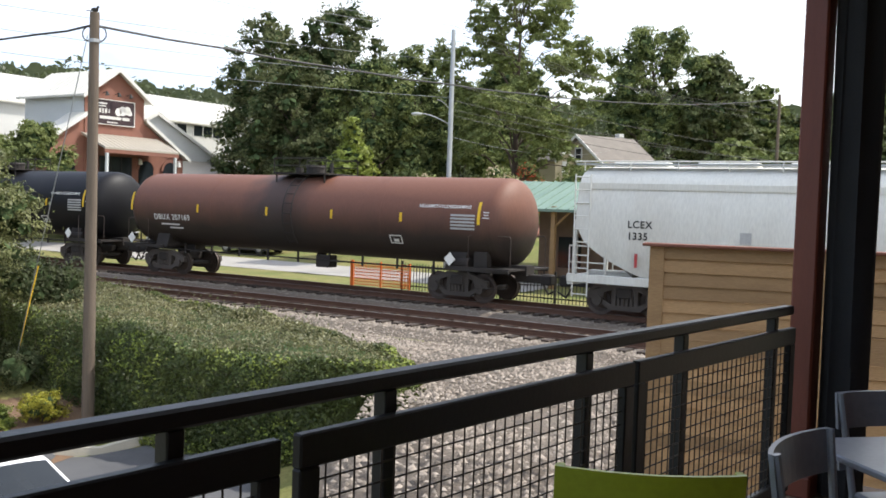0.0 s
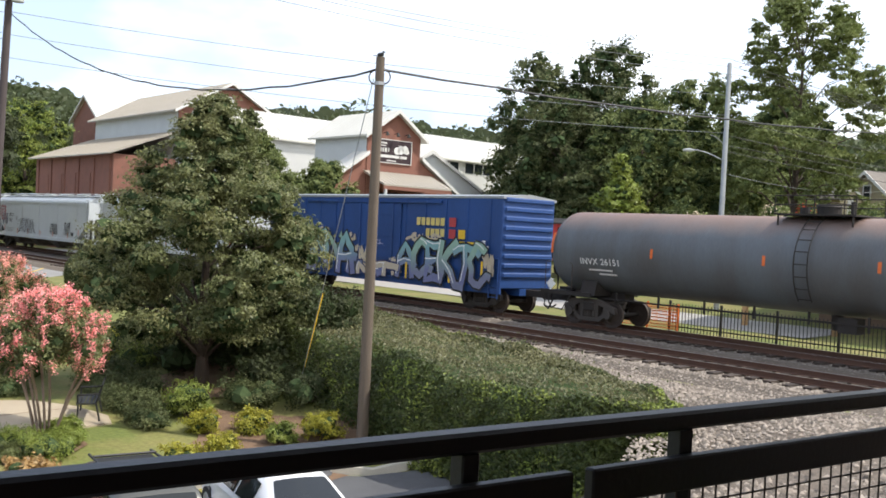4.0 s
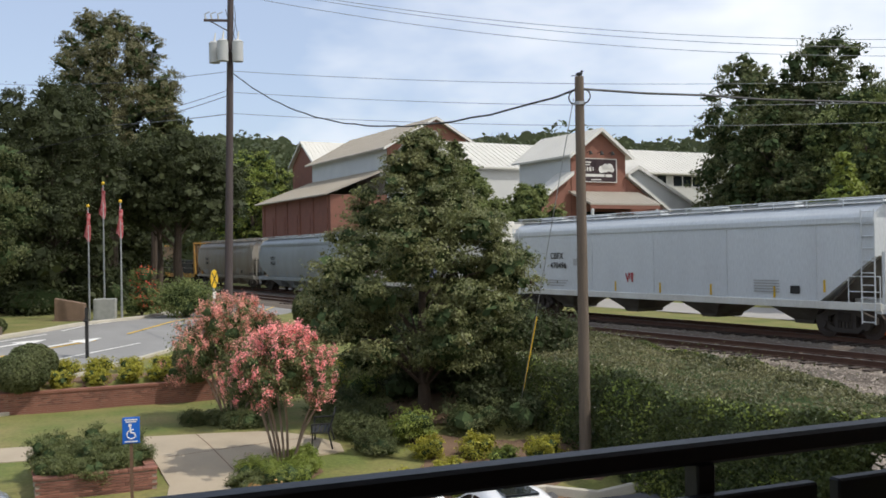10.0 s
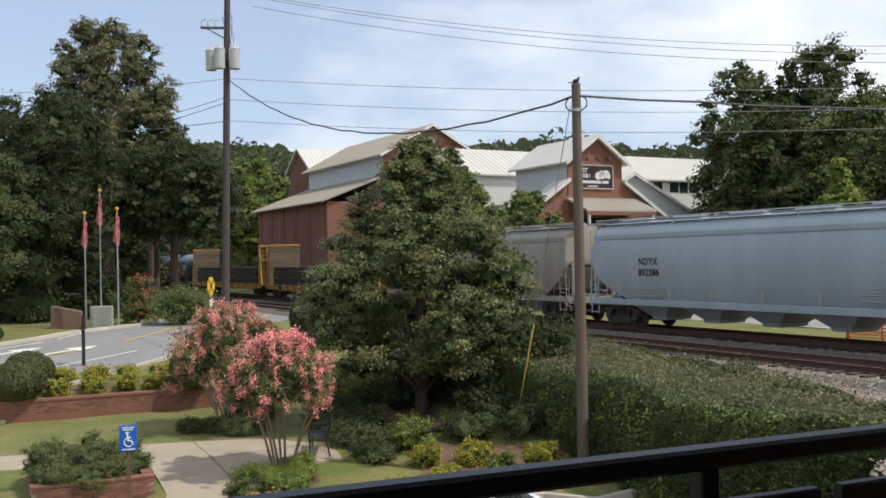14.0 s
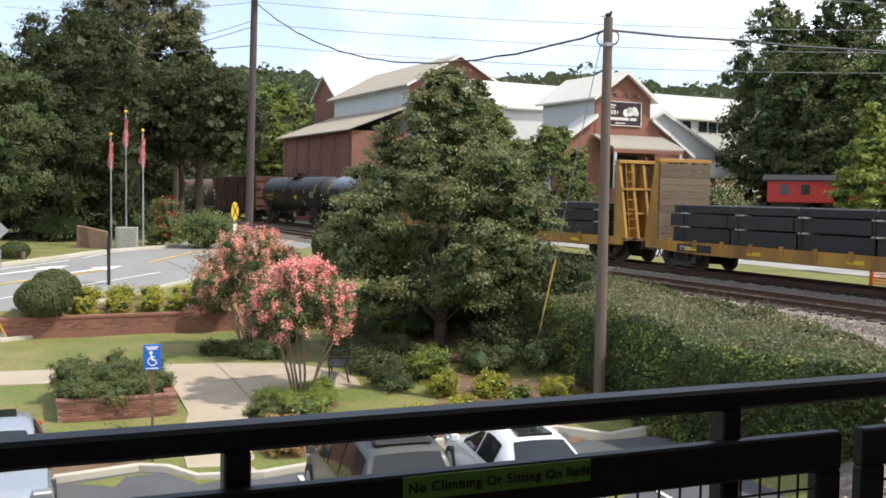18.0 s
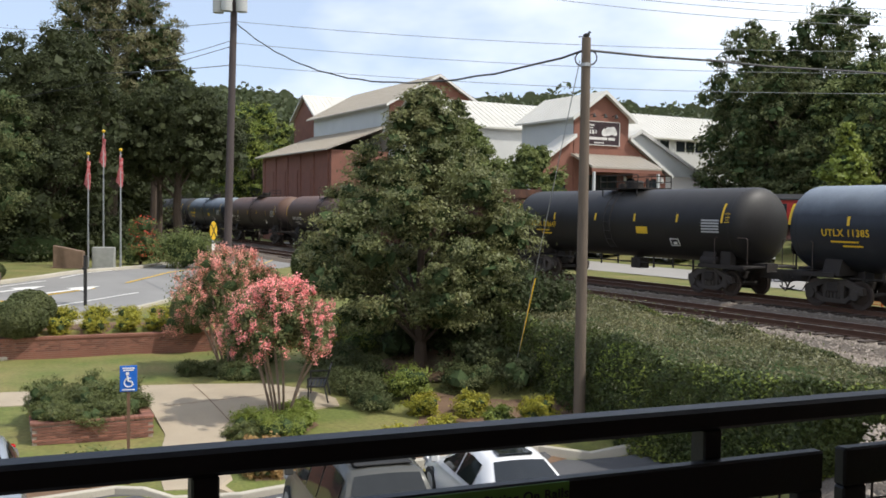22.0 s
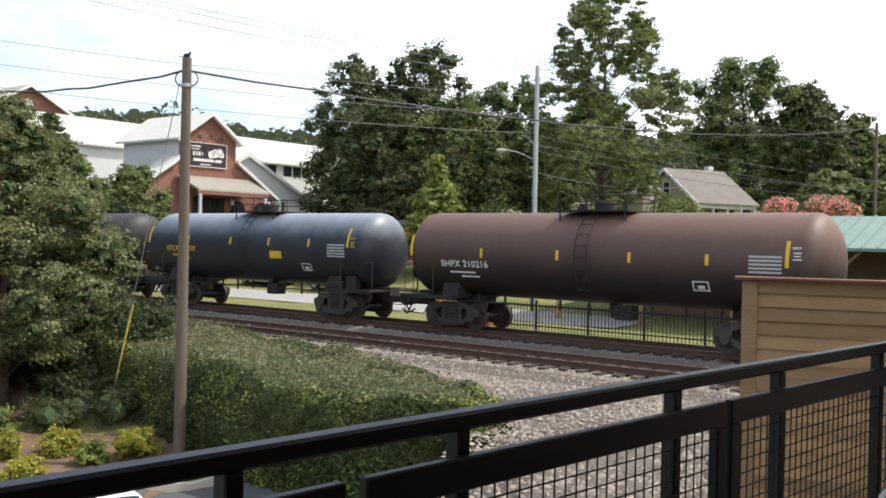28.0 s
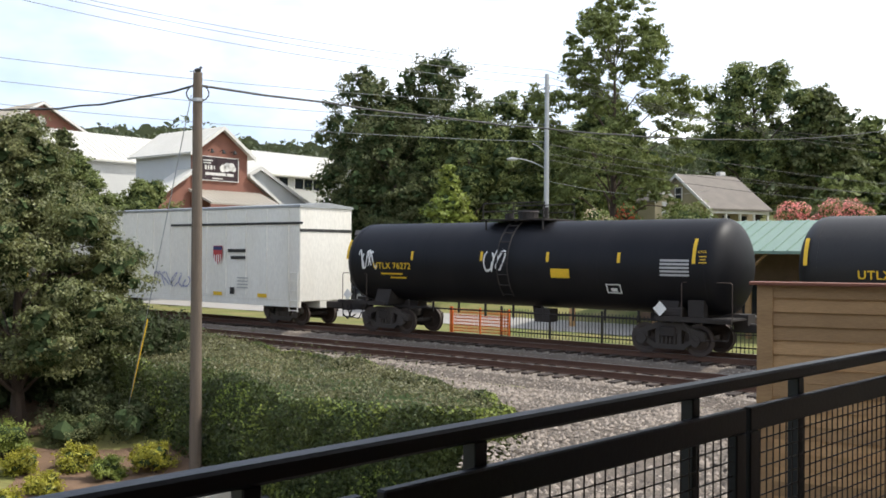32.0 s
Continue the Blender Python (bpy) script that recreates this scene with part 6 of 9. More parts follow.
def box_car(L, mat, label, door=None, ends=None, stripe_top=None):
    car = thing("box_car", pose(0, 0, 0), label, "box car", "train cars")
    W, z0, z1 = 1.52, 1.0, (5.0 if stripe_top else 4.72)
    hx = L / 2 - 1.35
    bm = bmesh.new()
    box(bm, -hx, -W, z0, hx, W, z1, None, 0.04)
    body = part("body", bm, mat, car)
    bm = bmesh.new()
    loft(bm, [[(x, -W - 0.03, z1), (x, 0, z1 + 0.14), (x, W + 0.03, z1), (x, W + 0.03, z1 - 0.1), (x, -W - 0.03, z1 - 0.1)] for x in (-hx - 0.05, hx + 0.05)])
    part("roof", bm, GALV, car)
    for sx in (-1, 1):
        for i in range(0 if stripe_top else 9):
            bm = bmesh.new()
            z = z0 + 0.45 + i * 0.38
            box(bm, sx * hx, -W + 0.1, z, sx * (hx + 0.09), W - 0.1, z + 0.2, None, 0.04)
            part("end_rib", bm, ends or mat, body)
        bm = bmesh.new()
        x = sx * (hx - 0.05)
        for y in (-W - 0.06,):
            for xx in (x, x - sx * 0.5):
                tube(bm, (xx, y, 0.6), (xx, y, 2.2), 0.024, 0.024, 6)
            for z in (0.65, 1.05, 1.45, 1.85, 2.2):
                tube(bm, (x, y, z), (x - sx * 0.5, y, z), 0.02, 0.02, 6)
        part("ladder", bm, mat, car)
    for i in range(13):
        x = -hx + 0.7 + i * (2 * hx - 1.4) / 12
        if door and abs(x) < 2.6:
            continue
        bm = bmesh.new()
        box(bm, x - 0.05, -W - 0.035, z0 + 0.15, x + 0.05, -W, z1 - 0.15)
        part("side_post", bm, mat, body)
    bm = bmesh.new()
    box(bm, -hx, -W - 0.02, 0.78, hx, -W + 0.1, 1.02)
    box(bm, -hx, W - 0.1, 0.78, hx, W + 0.02, 1.02)
    box(bm, -hx, -0.35, 0.72, hx, 0.35, 1.0)
    part("side_sill", bm, mat, car)
    if door:
        for x0, x1 in ((-2.45, -0.03), (0.03, 2.45)):
            bm = bmesh.new()
            box(bm, x0, -W - 0.09, 1.15, x1, -W - 0.02, 4.35, None, 0.015)
            d = part("door", bm, mat, car)
            for i in range(6):
                bm = bmesh.new()
                box(bm, x0 + 0.12, -W - 0.12, 1.35 + i * 0.5, x1 - 0.12, -W - 0.09, 1.42 + i * 0.5)
                part("door_rib", bm, mat, d)
            for xx in (x0 + 0.5, x1 - 0.5):
                bm = bmesh.new()
                tube(bm, (xx, -W - 0.14, 1.1), (xx, -W - 0.14, 4.4), 0.028, 0.028, 6)
                part("lock_rod", bm, mat, d)
        bm = bmesh.new()
        box(bm, -5.2, -W - 0.12, 4.4, 5.2, -W - 0.02, 4.5)
        box(bm, -5.2, -W - 0.12, 1.02, 5.2, -W - 0.02, 1.1)
        part("door_track", bm, mat, car)
    running_gear(car, L, 2.9)
    return car, body, W, hx


def gondola(L, mat, label):
    car = thing("gondola_car", pose(0, 0, 0), label, "gondola car", "train cars")
    hx, z0, z1 = L / 2 - 0.8, 1.05, 4.25
    for y in (-1.45, 1.45):
        bm = bmesh.new()
        box(bm, -hx, y - 0.04, z0, hx, y + 0.04, z1)
        part("side_wall", bm, mat, car)
        bm = bmesh.new()
        box(bm, -hx - 0.03, y - 0.09, z1, hx + 0.03, y + 0.09, z1 + 0.12, None, 0.02)
        part("top_chord", bm, mat, car)
        s = -1 if y < 0 else 1
        for i in range(13):
            x = -hx + 1.6 + i * (2 * hx - 3.2) / 12
            bm = bmesh.new()
            prism(bm, [(x - 0.13, z0 - 0.25), (x + 0.13, z0 - 0.25), (x + 0.08, z1), (x - 0.08, z1)], y + s * 0.04, y + s * 0.17)
            part("side_post", bm, mat, car)
        bm = bmesh.new()
        for xa in (-hx, hx - 1.4):
            for z in (2.0, 3.1):
                box(bm, xa, y + s * 0.04, z, xa + 1.4, y + s * 0.12, z + 0.14)
        part("end_stiffener", bm, mat, car)
    for sx in (-1, 1):
        bm = bmesh.new()
        box(bm, sx * hx - 0.04, -1.45, z0, sx * hx + 0.04, 1.45, z1 + 0.1)
        for z in (1.5, 2.3, 3.1, 3.9):
            box(bm, sx * hx, -1.45, z, sx * (hx + 0.12), 1.45, z + 0.14)
        part("end_wall", bm, mat, car)
        bm = bmesh.new()
        x = sx * (hx - 0.1)
        for xx in (x, x - sx * 0.5):
            tube(bm, (xx, -1.62, 0.6), (xx, -1.62, 4.2), 0.025, 0.025, 6)
        for z in np.arange(0.7, 4.2, 0.42):
            tube(bm, (x, -1.62, z), (x - sx * 0.5, -1.62, z), 0.02, 0.02, 6)
        part("ladder", bm, mat, car)
    bm = bmesh.new()
    box(bm, -hx, -1.45, z0 - 0.05, hx, 1.45, z0 + 0.05)
    box(bm, -hx, -0.35, 0.6, hx, 0.35, z0 - 0.05)
    for i in range(6):
        x = -hx + 4 + i * (2 * hx - 8) / 5
        loft(bm, [[(x - a, -1.2, z), (x + a, -1.2, z), (x + a, 1.2, z), (x - a, 1.2, z)] for a, z in ((0.9, z0 - 0.02), (0.5, 0.62))])
    part("floor", bm, UNDER, car)
    flat_bar(car, -hx + 0.75, 2.62, 1.15, 0.9, -1.495, BLACK, "number_panel")
    lettering("MWCX", 0.4, WHITE, car, pose(-hx + 0.25, -1.505, 2.7, 90))
    lettering("101005", 0.4, WHITE, car, pose(-hx + 0.25, -1.505, 2.28, 90))
    for x in (-hx + 0.75, -hx + 3.6, -hx * 0.3, hx * 0.1, hx * 0.5, hx - 2.5):
        flat_bar(car, x, 1.62 if abs(x) < hx - 1 else 1.95, 0.75, 0.1, -1.5, YELLOW, "reflector")
    running_gear(car, L, 2.6)
    return car


def bulkhead_flat(L, label, plank_end, seed, paint, load):
    car = thing("bulkhead_flat_car", pose(0, 0, 0), label, "flat car", "train cars")
    hx = L / 2 - 0.8
    bm = bmesh.new()
    box(bm, -hx, -1.4, 1.0, hx, 1.4, 1.14)
    part("deck", bm, DECKWOOD, car)
    for y in (-1.45, 1.45):
        bm = bmesh.new()
        prism(bm, [(-hx, 0.85), (-hx + 3.2, 0.72), (hx - 3.2, 0.72), (hx, 0.85), (hx, 1.2), (-hx, 1.2)], y - 0.06, y + 0.06)
        part("side_sill", bm, paint, car)
    bm = bmesh.new()
    box(bm, -hx, -0.35, 0.6, hx, 0.35, 1.0)
    part("centre_sill", bm, UNDER, car)
    for i in range(14):
        x = -hx + 1.6 + i * (2 * hx - 3.2) / 13
        bm = bmesh.new()
        box(bm, x - 0.08, -1.58, 0.95, x + 0.08, -1.5, 1.3)
        part("stake_pocket", bm, paint, car)
    for x in (-hx * 0.75, -hx * 0.45, -0.6, hx * 0.35, hx * 0.7):
        flat_bar(car, x, 0.93, 0.7, 0.14, -1.515, YELLOW, "reflector")
    flat_bar(car, -hx + 3.05, 0.95, 2.0, 0.3, -1.514, BLACK, "number_panel")
    lettering("TTPX 804526" if seed == 2 else "TTPX", 0.24, WHITE, car, pose(-hx + 2.2, -1.52, 0.86, 90))
    for sx in (-1, 1):
        xb = sx * (hx - 0.55)
        bm = bmesh.new()
        for i in range(5):
            y = -1.35 + i * 0.675
            prism(bm, [(xb - sx * 0.1, 1.14), (xb + sx * 0.75, 1.14), (xb + sx * 0.12, 4.5), (xb - sx * 0.1, 4.5)], y - 0.07, y + 0.07)
        part("bulkhead_post", bm, paint, car)
        bm = bmesh.new()
        box(bm, xb - 0.12, -1.45, 4.5, xb + 0.2, 1.45, 4.66, None, 0.02)
        for z in (2.2, 3.3):
            box(bm, min(xb + sx * 0.1, xb + sx * 0.4), -1.4, z, max(xb + sx * 0.1, xb + sx * 0.4), 1.4, z + 0.1)
        part("bulkhead_beam", bm, paint, car)
        bm = bmesh.new()
        for y in (-1.1, -0.65):
            tube(bm, (xb + sx * 0.62, y, 1.1), (xb + sx * 0.2, y, 4.6), 0.025, 0.025, 6)
        for i in range(9):
            t = i / 8
            x = xb + sx * (0.62 - 0.42 * t)
            tube(bm, (x, -1.1, 1.15 + 3.4 * t), (x, -0.65, 1.15 + 3.4 * t), 0.02, 0.02, 6)
        part("ladder", bm, paint, car)
        xi = xb - sx * 0.2
        for i in range(11):
            bm = bmesh.new()
            z = 1.16 + i * 0.3
            box(bm, min(xi, xi + sx * 0.09), -1.4, z, max(xi, xi + sx * 0.09), 1.4, z + 0.285)
            part("plank", bm, plank_end, car)
    # load: tiers of dark wrapped steel with pale dunnage
    lx = hx - 1.5
    z = 1.16
    for tier, (h, inset) in enumerate(((0.62, 0.0), (0.5, 0.0), (0.3, 0.25))):
        for j in range(6):
            a = -lx + 2 * lx * j / 6 + 0.05
            b = -lx + 2 * lx * (j + 1) / 6 - 0.05
            for y in (-1.3, -0.42, 0.46):
                bm = bmesh.new()
                box(bm, a - 0.2 * (tier == 1), y + inset * 0.1, z, b - 0.15 * (tier == 1), y + 0.84 - inset * 0.1, z + h, None, 0.02)
                part("steel_beam", bm, load, car)
        for j in range(7 if tier < 2 else 0):
            x = -lx + 0.7 + (2 * lx - 1.4) * j / 6
            bm = bmesh.new()
            box(bm, x - 0.14, -1.36, z + h, x + 0.3, 1.36, z + h + 0.06)
            part("dunnage", bm, KERB, car)
        z += h + 0.06
    for j in range(7):
        x = -lx + 0.7 + (2 * lx - 1.4) * j / 6
        for y in (-1.36, 1.36):
            bm = bmesh.new()
            box(bm, x - 0.02, y - 0.01, 1.16, x + 0.02, y + 0.01, z)
            part("strap", bm, IRON, car)
    running_gear(car, L, 2.6)
    return car


# brown, blue, umber and charcoal tanks: lit top and shaded belly are painted in
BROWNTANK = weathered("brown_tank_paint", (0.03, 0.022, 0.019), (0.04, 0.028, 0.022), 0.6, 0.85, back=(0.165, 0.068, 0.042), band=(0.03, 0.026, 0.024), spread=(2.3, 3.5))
BLACKTANK = weathered("black_tank_paint", (0.007, 0.007, 0.009), (0.016, 0.015, 0.016), 0.5, 0.6, spec=0.22)
GREYTANK = weathered("grey_tank_paint", (0.13, 0.145, 0.16), (0.09, 0.085, 0.08), 0.5, 0.85, back=(0.22, 0.135, 0.1), spread=(3.7, 4.5))
BLUETANK = weathered("blue_black_paint_lit_top", (0.016, 0.019, 0.026), (0.03, 0.033, 0.04), 0.42, 0.7, back=(0.3, 0.34, 0.38), spread=(3.4, 4.6))
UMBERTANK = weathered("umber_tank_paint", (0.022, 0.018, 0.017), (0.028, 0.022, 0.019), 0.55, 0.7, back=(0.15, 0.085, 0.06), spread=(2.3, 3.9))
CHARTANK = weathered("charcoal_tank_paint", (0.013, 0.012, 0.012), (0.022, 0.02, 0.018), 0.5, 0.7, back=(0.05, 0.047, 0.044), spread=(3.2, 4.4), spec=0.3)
LIGHTGREY = weathered("light_grey_car_paint", (0.68, 0.68, 0.63), (0.55, 0.52, 0.46), 0.5, 0.6)
COOLGREY = weathered("cool_grey_car_paint", (0.62, 0.65, 0.66), (0.53, 0.55, 0.56), 0.5, 0.5)
OFFWHITE = weathered("off_white_car_paint", (0.76, 0.74, 0.68), (0.62, 0.58, 0.5), 0.5, 0.5)
BLUEGREY = weathered("blue_grey_car_paint", (0.42, 0.47, 0.5), (0.33, 0.36, 0.38), 0.5, 0.6)
TANGREY = weathered("tan_grey_car_paint", (0.34, 0.32, 0.28), (0.26, 0.2, 0.15), 0.55, 0.6)
BOXBLUE = weathered("faded_blue_boxcar_paint", (0.02, 0.065, 0.22), (0.015, 0.04, 0.12), 0.5, 0.5)
RUST = material("rusted_gondola_steel", (0.12, 0.05, 0.028), (0.03, 0.018, 0.015), rough=0.85, scale=1.5, fine=9, bump=0.2, amount=0.95, stretch=(1, 1, 0.55), vary=0.4, objects=0.15)
FLATYEL = weathered("worn_yellow_flatcar_paint", (0.46, 0.25, 0.045), (0.19, 0.095, 0.04), 0.7, 0.9)
STEELWRAP = material("dark_wrapped_steel", (0.024, 0.023, 0.023), (0.04, 0.036, 0.034), rough=0.6, scale=1, fine=15, bump=0.05, objects=0.2)
PLANK = material("weathered_planks", (0.14, 0.1, 0.062), (0.085, 0.065, 0.048), rough=0.8, scale=2, fine=25, bump=0.2, objects=0.25, stretch=(1, 0.6, 5))
FADEDYELLOW = material("faded_yellow_paint", (0.62, 0.5, 0.16), (0.45, 0.36, 0.14), rough=0.7, scale=3, fine=30, bump=0.02)
LILAC = material("spray_lilac", (0.26, 0.27, 0.42), (0.2, 0.22, 0.36), rough=0.6, scale=1.2, fine=10, bump=0)
CREAM = material("spray_cream", (0.5, 0.42, 0.3), (0.4, 0.33, 0.26), rough=0.6, scale=1.2, fine=10, bump=0)
OLIVE = material("spray_olive", (0.3, 0.29, 0.05), (0.24, 0.23, 0.04), rough=0.6, scale=1.2, fine=10, bump=0)
NAVY = material("spray_navy", (0.035, 0.04, 0.12), (0.05, 0.05, 0.1), rough=0.6, scale=1.2, fine=10, bump=0)
FADE = weathered("spray_teal_to_lilac", (0.17, 0.18, 0.31), (0.13, 0.14, 0.26), 0.6, 0.6, back=(0.2, 0.36, 0.36), spread=(1.75, 2.75))
FADE2 = weathered("spray_green_to_grey", (0.2, 0.21, 0.3), (0.15, 0.16, 0.24), 0.6, 0.6, back=(0.25, 0.38, 0.3), spread=(1.6, 2.6))
MAUVE = material("spray_mauve", (0.3, 0.08, 0.18), (0.25, 0.06, 0.14), rough=0.6, scale=1.2, fine=10, bump=0)

CARS = []


def add_car(car, right, left):
    """right, left: where its ends stand along the track at the start."""
    CARS.append((car, (right + left) / 2))


def build_train():
    def span(a, b):
        return a - b - 0.06
    add_car(hopper_car(18.5, LIGHTGREY, "LCEX 1335", BLACK, "pale grey covered hopper car with black lettering", rounded=True, bays=4, stripes=RED, mark_x=-0.6, size=0.3), 22.5, 3.7)
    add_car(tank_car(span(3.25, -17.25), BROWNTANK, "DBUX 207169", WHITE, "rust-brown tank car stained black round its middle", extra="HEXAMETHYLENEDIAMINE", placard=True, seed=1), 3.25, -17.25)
    add_car(tank_car(span(-17.25, -35.65), BLACKTANK, "INVX 23043", WHITE, "glossy black tank car with white lettering", r=1.52, extra="HEXAMETHYLENEDIAMINE", patch=YELLOW, placard=True, seed=2), -17.25, -35.65)
    add_car(tank_car(span(-35.65, -58.5), GREYTANK, "INVX 26151", WHITE, "dirty blue-grey tank car with rusty back", r=1.5, patch=YELLOW, stripes=ORANGE, placard=True, seed=3), -35.65, -58.5)
    car, body, W, hx = box_car(span(-58.5, -79.0), BOXBLUE, "blue double-door box car covered in graffiti", door=True)
    y = -W - 0.16
    for z, xa, k in ((3.6, 3.55, 6), (3.13, 4.2, 4), (2.72, 3.5, 5)):
        for j in range(k):
            flat_bar(car, xa + 0.15 + j * 0.32, z, 0.25, 0.33, y + 0.1, FADEDYELLOW, "name_bar")
    for x, z, m in ((6.15, 3.6, RED), (6.15, 3.1, RED), (6.75, 3.1, YELLOW), (6.75, 2.62, YELLOW), (7.3, 2.62, YELLOW)):
        flat_bar(car, x - 0.2, z, 0.42, 0.38, y + 0.1, m, "emblem_square")
    throwup(car, -6.5, -1.0, 1.1, 2.95, (FADE, FADE2), BLACK, 5, y, 5)
    throwup(car, 2.5, 8.2, 1.1, 2.75, (FADE, FADE2), BLACK, 9, y, 6)
    throwup(car, -1.4, 1.9, 1.1, 1.55, (FADE, CREAM), NAVY, 14, y, 4)
    for i, (x, z, w2, h2) in enumerate(((-3.6, 2.95, 0.9, 0.35), (-1.3, 2.75, 0.8, 0.3), (-0.4, 2.0, 1.2, 0.8), (0.6, 1.35, 1.6, 0.4), (2.3, 1.5, 0.7, 0.8), (4.2, 2.9, 2.2, 0.3), (8.3, 1.9, 0.5, 0.9))):
        scribble(car, x, z, w2, h2, CREAM, 50 + i, y + 0.01, None, 0.09, 5)
    scribble(car, 7.9, 2.75, 0.7, 0.3, WHITE, 61, y, None, 0.025, 3)
    scribble(car, 1.0, 2.6, 0.6, 0.25, LILAC, 62, y, None, 0.03, 3)
    flat_bar(car, -7.7, 2.0, 1.3, 1.7, y + 0.1, CREAM, "overpaint")
    scribble(car, -7.7, 3.1, 1.4, 0.5, WHITE, 41, y, None, 0.03, 5)
    scribble(car, -5.9, 3.3, 0.9, 0.4, ORANGE, 42, y, None, 0.03, 4)
    for x, z in ((-hx + 0.35, 1.9), (-5.6, 1.45), (-2.9, 1.4), (-2.1, 2.1), (0.4, 2.0), (3.1, 1.4), (6.0, 1.4), (hx - 0.9, 1.7)):
        flat_bar(car, x, z, 0.12, 0.7, y, YELLOW, "reflector")
    add_car(car, -58.5, -79.0)
    add_car(hopper_car(span(-79.0, -102.3), COOLGREY, "NCIX 6139", BLACK, "long pale grey covered hopper car, clean sided", tags=((-8.2, 1.75, 1.0, 0.5, BLACK, 4),)), -79.0, -102.3)
    add_car(hopper_car(span(-102.3, -126.0), COOLGREY, "NCLX 3425", BLACK, "pale grey covered hopper car with black graffiti scrawls", tags=((-9.4, 3.0, 1.6, 1.4, RED, 6), (-8.7, 2.5, 1.5, 1.0, NAVY, 5), (-3.0, 2.0, 4.2, 1.2, BLACK, 12), (3.6, 1.9, 1.6, 0.9, BLACK, 6), (6.6, 2.0, 1.2, 1.0, BLACK, 5))), -102.3, -126.0)
    add_car(hopper_car(span(-126.0, -149.3), COOLGREY, "CBFX 470496", BLACK, "pale blue-grey covered hopper car with a red tag", stripes=YELLOW, sill=LIGHTGREY, tags=((-1.5, 1.9, 0.5, 0.4, RED, 3),)), -126.0, -149.3)
    add_car(hopper_car(span(-149.3, -170.0), OFFWHITE, "ACFX 45119", BLACK, "off-white covered hopper car with painted graffiti panels", pieces=((-4.6, -0.8, 1.2, 2.15, (OLIVE,), BLACK, 4), (1.5, 4.0, 1.2, 2.6, (NAVY, LILAC), BLACK, 3)), tags=((-5.3, 1.9, 0.9, 0.6, MAUVE, 6),), stripes=CREAM, mark_x=0.1, size=0.35), -149.3, -170.0)
    add_car(hopper_car(span(-170.0, -191.3), BLUEGREY, "NDYX 892386", BLACK, "blue-grey round-sided hopper car with scraped paint", rounded=True, bays=5, stripes=CREAM), -170.0, -191.3)
    add_car(hopper_car(span(-191.3, -212.7), TANGREY, "NAHX 390466", BLACK, "dusty tan-grey round-sided hopper car", rounded=True, bays=5, stripes=CREAM), -191.3, -212.7)
    add_car(bulkhead_flat(span(-212.7, -237.3), "yellow bulkhead flat car loaded with dark wrapped steel", PLANK, 1, FLATYEL, STEELWRAP), -212.7, -237.3)
    add_car(bulkhead_flat(span(-237.3, -262.6), "yellow bulkhead flat car with plank ends and dark load", PLANK, 2, FLATYEL, STEELWRAP), -237.3, -262.6)
    add_car(tank_car(span(-262.6, -276.6), BLUETANK, "UTLX 11385", YELLOW, "short glossy blue-black tank car, sky sheen painted pale on top", patch=YELLOW, seed=6), -262.6, -276.6)
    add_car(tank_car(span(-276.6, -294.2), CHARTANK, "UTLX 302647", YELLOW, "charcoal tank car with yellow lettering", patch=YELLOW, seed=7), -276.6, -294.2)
    add_car(gondola(span(-294.2, -312.2), RUST, "heavily rusted ribbed gondola car"), -294.2, -312.2)
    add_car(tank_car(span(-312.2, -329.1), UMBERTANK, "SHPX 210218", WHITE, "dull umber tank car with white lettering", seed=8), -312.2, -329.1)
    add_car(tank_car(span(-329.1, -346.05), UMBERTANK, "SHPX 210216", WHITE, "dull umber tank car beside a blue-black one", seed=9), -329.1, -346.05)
    add_car(tank_car(span(-346.05, -362.2), BLUETANK, "UTLX 675039", YELLOW, "glossy blue-black tank car with sky sheen painted along its back", patch=YELLOW, seed=10), -346.05, -362.2)
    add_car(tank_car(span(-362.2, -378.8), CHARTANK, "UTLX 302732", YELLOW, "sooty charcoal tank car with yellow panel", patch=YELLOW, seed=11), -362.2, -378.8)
    add_car(tank_car(span(-378.8, -396.5), BLACKTANK, "UTLX 76272", YELLOW, "black tank car with white spray tags", patch=YELLOW, tags=2, placard=True, seed=12), -378.8, -396.5)
    car, body, W, hx = box_car(span(-396.5, -417.0), OFFWHITE, "white box car with black stripe and plain shield", stripe_top=True)
    y = -W - 0.05
    for sx in (-1, 1):
        bm = bmesh.new()
        box(bm, sx * (hx + 0.004), -W, 3.9, sx * (hx + 0.02), W, 4.02)
        part("stripe", bm, BLACK, car)
    flat_bar(car, 4.6, 4.25, 9.0, 0.1, y, BLACK, "stripe")
    for k in range(2):
        flat_bar(car, 4.9 + k * 0.1, 3.1 - k * 0.3, 1.2 - k * 0.2, 0.14, y, BLACK, "slogan_bar")
    bm = bmesh.new()
    bm.faces.new([bm.verts.new((3.6 + a, y - 0.004, 2.95 + b)) for a, b in ((-0.32, 0.36), (0.32, 0.36), (0.32, -0.1), (0.2, -0.32), (0, -0.44), (-0.2, -0.32), (-0.32, -0.1))])
    part("shield", bm, RED, car)
    for k in range(4):
        flat_bar(car, 3.38 + k * 0.14, 2.72, 0.05, 0.4, y - 0.006, WHITE, "shield_bar")
    flat_bar(car, 3.6, 3.2, 0.6, 0.16, y - 0.006, NAVY, "shield_band")
    scribble(car, 0.2, 1.75, 2.6, 0.7, LILAC, 77, y - 0.004, None, 0.03, 8)
    for x in (3.6, 6.6):
        flat_bar(car, x, 1.2, 0.6, 0.16, y, YELLOW, "reflector")
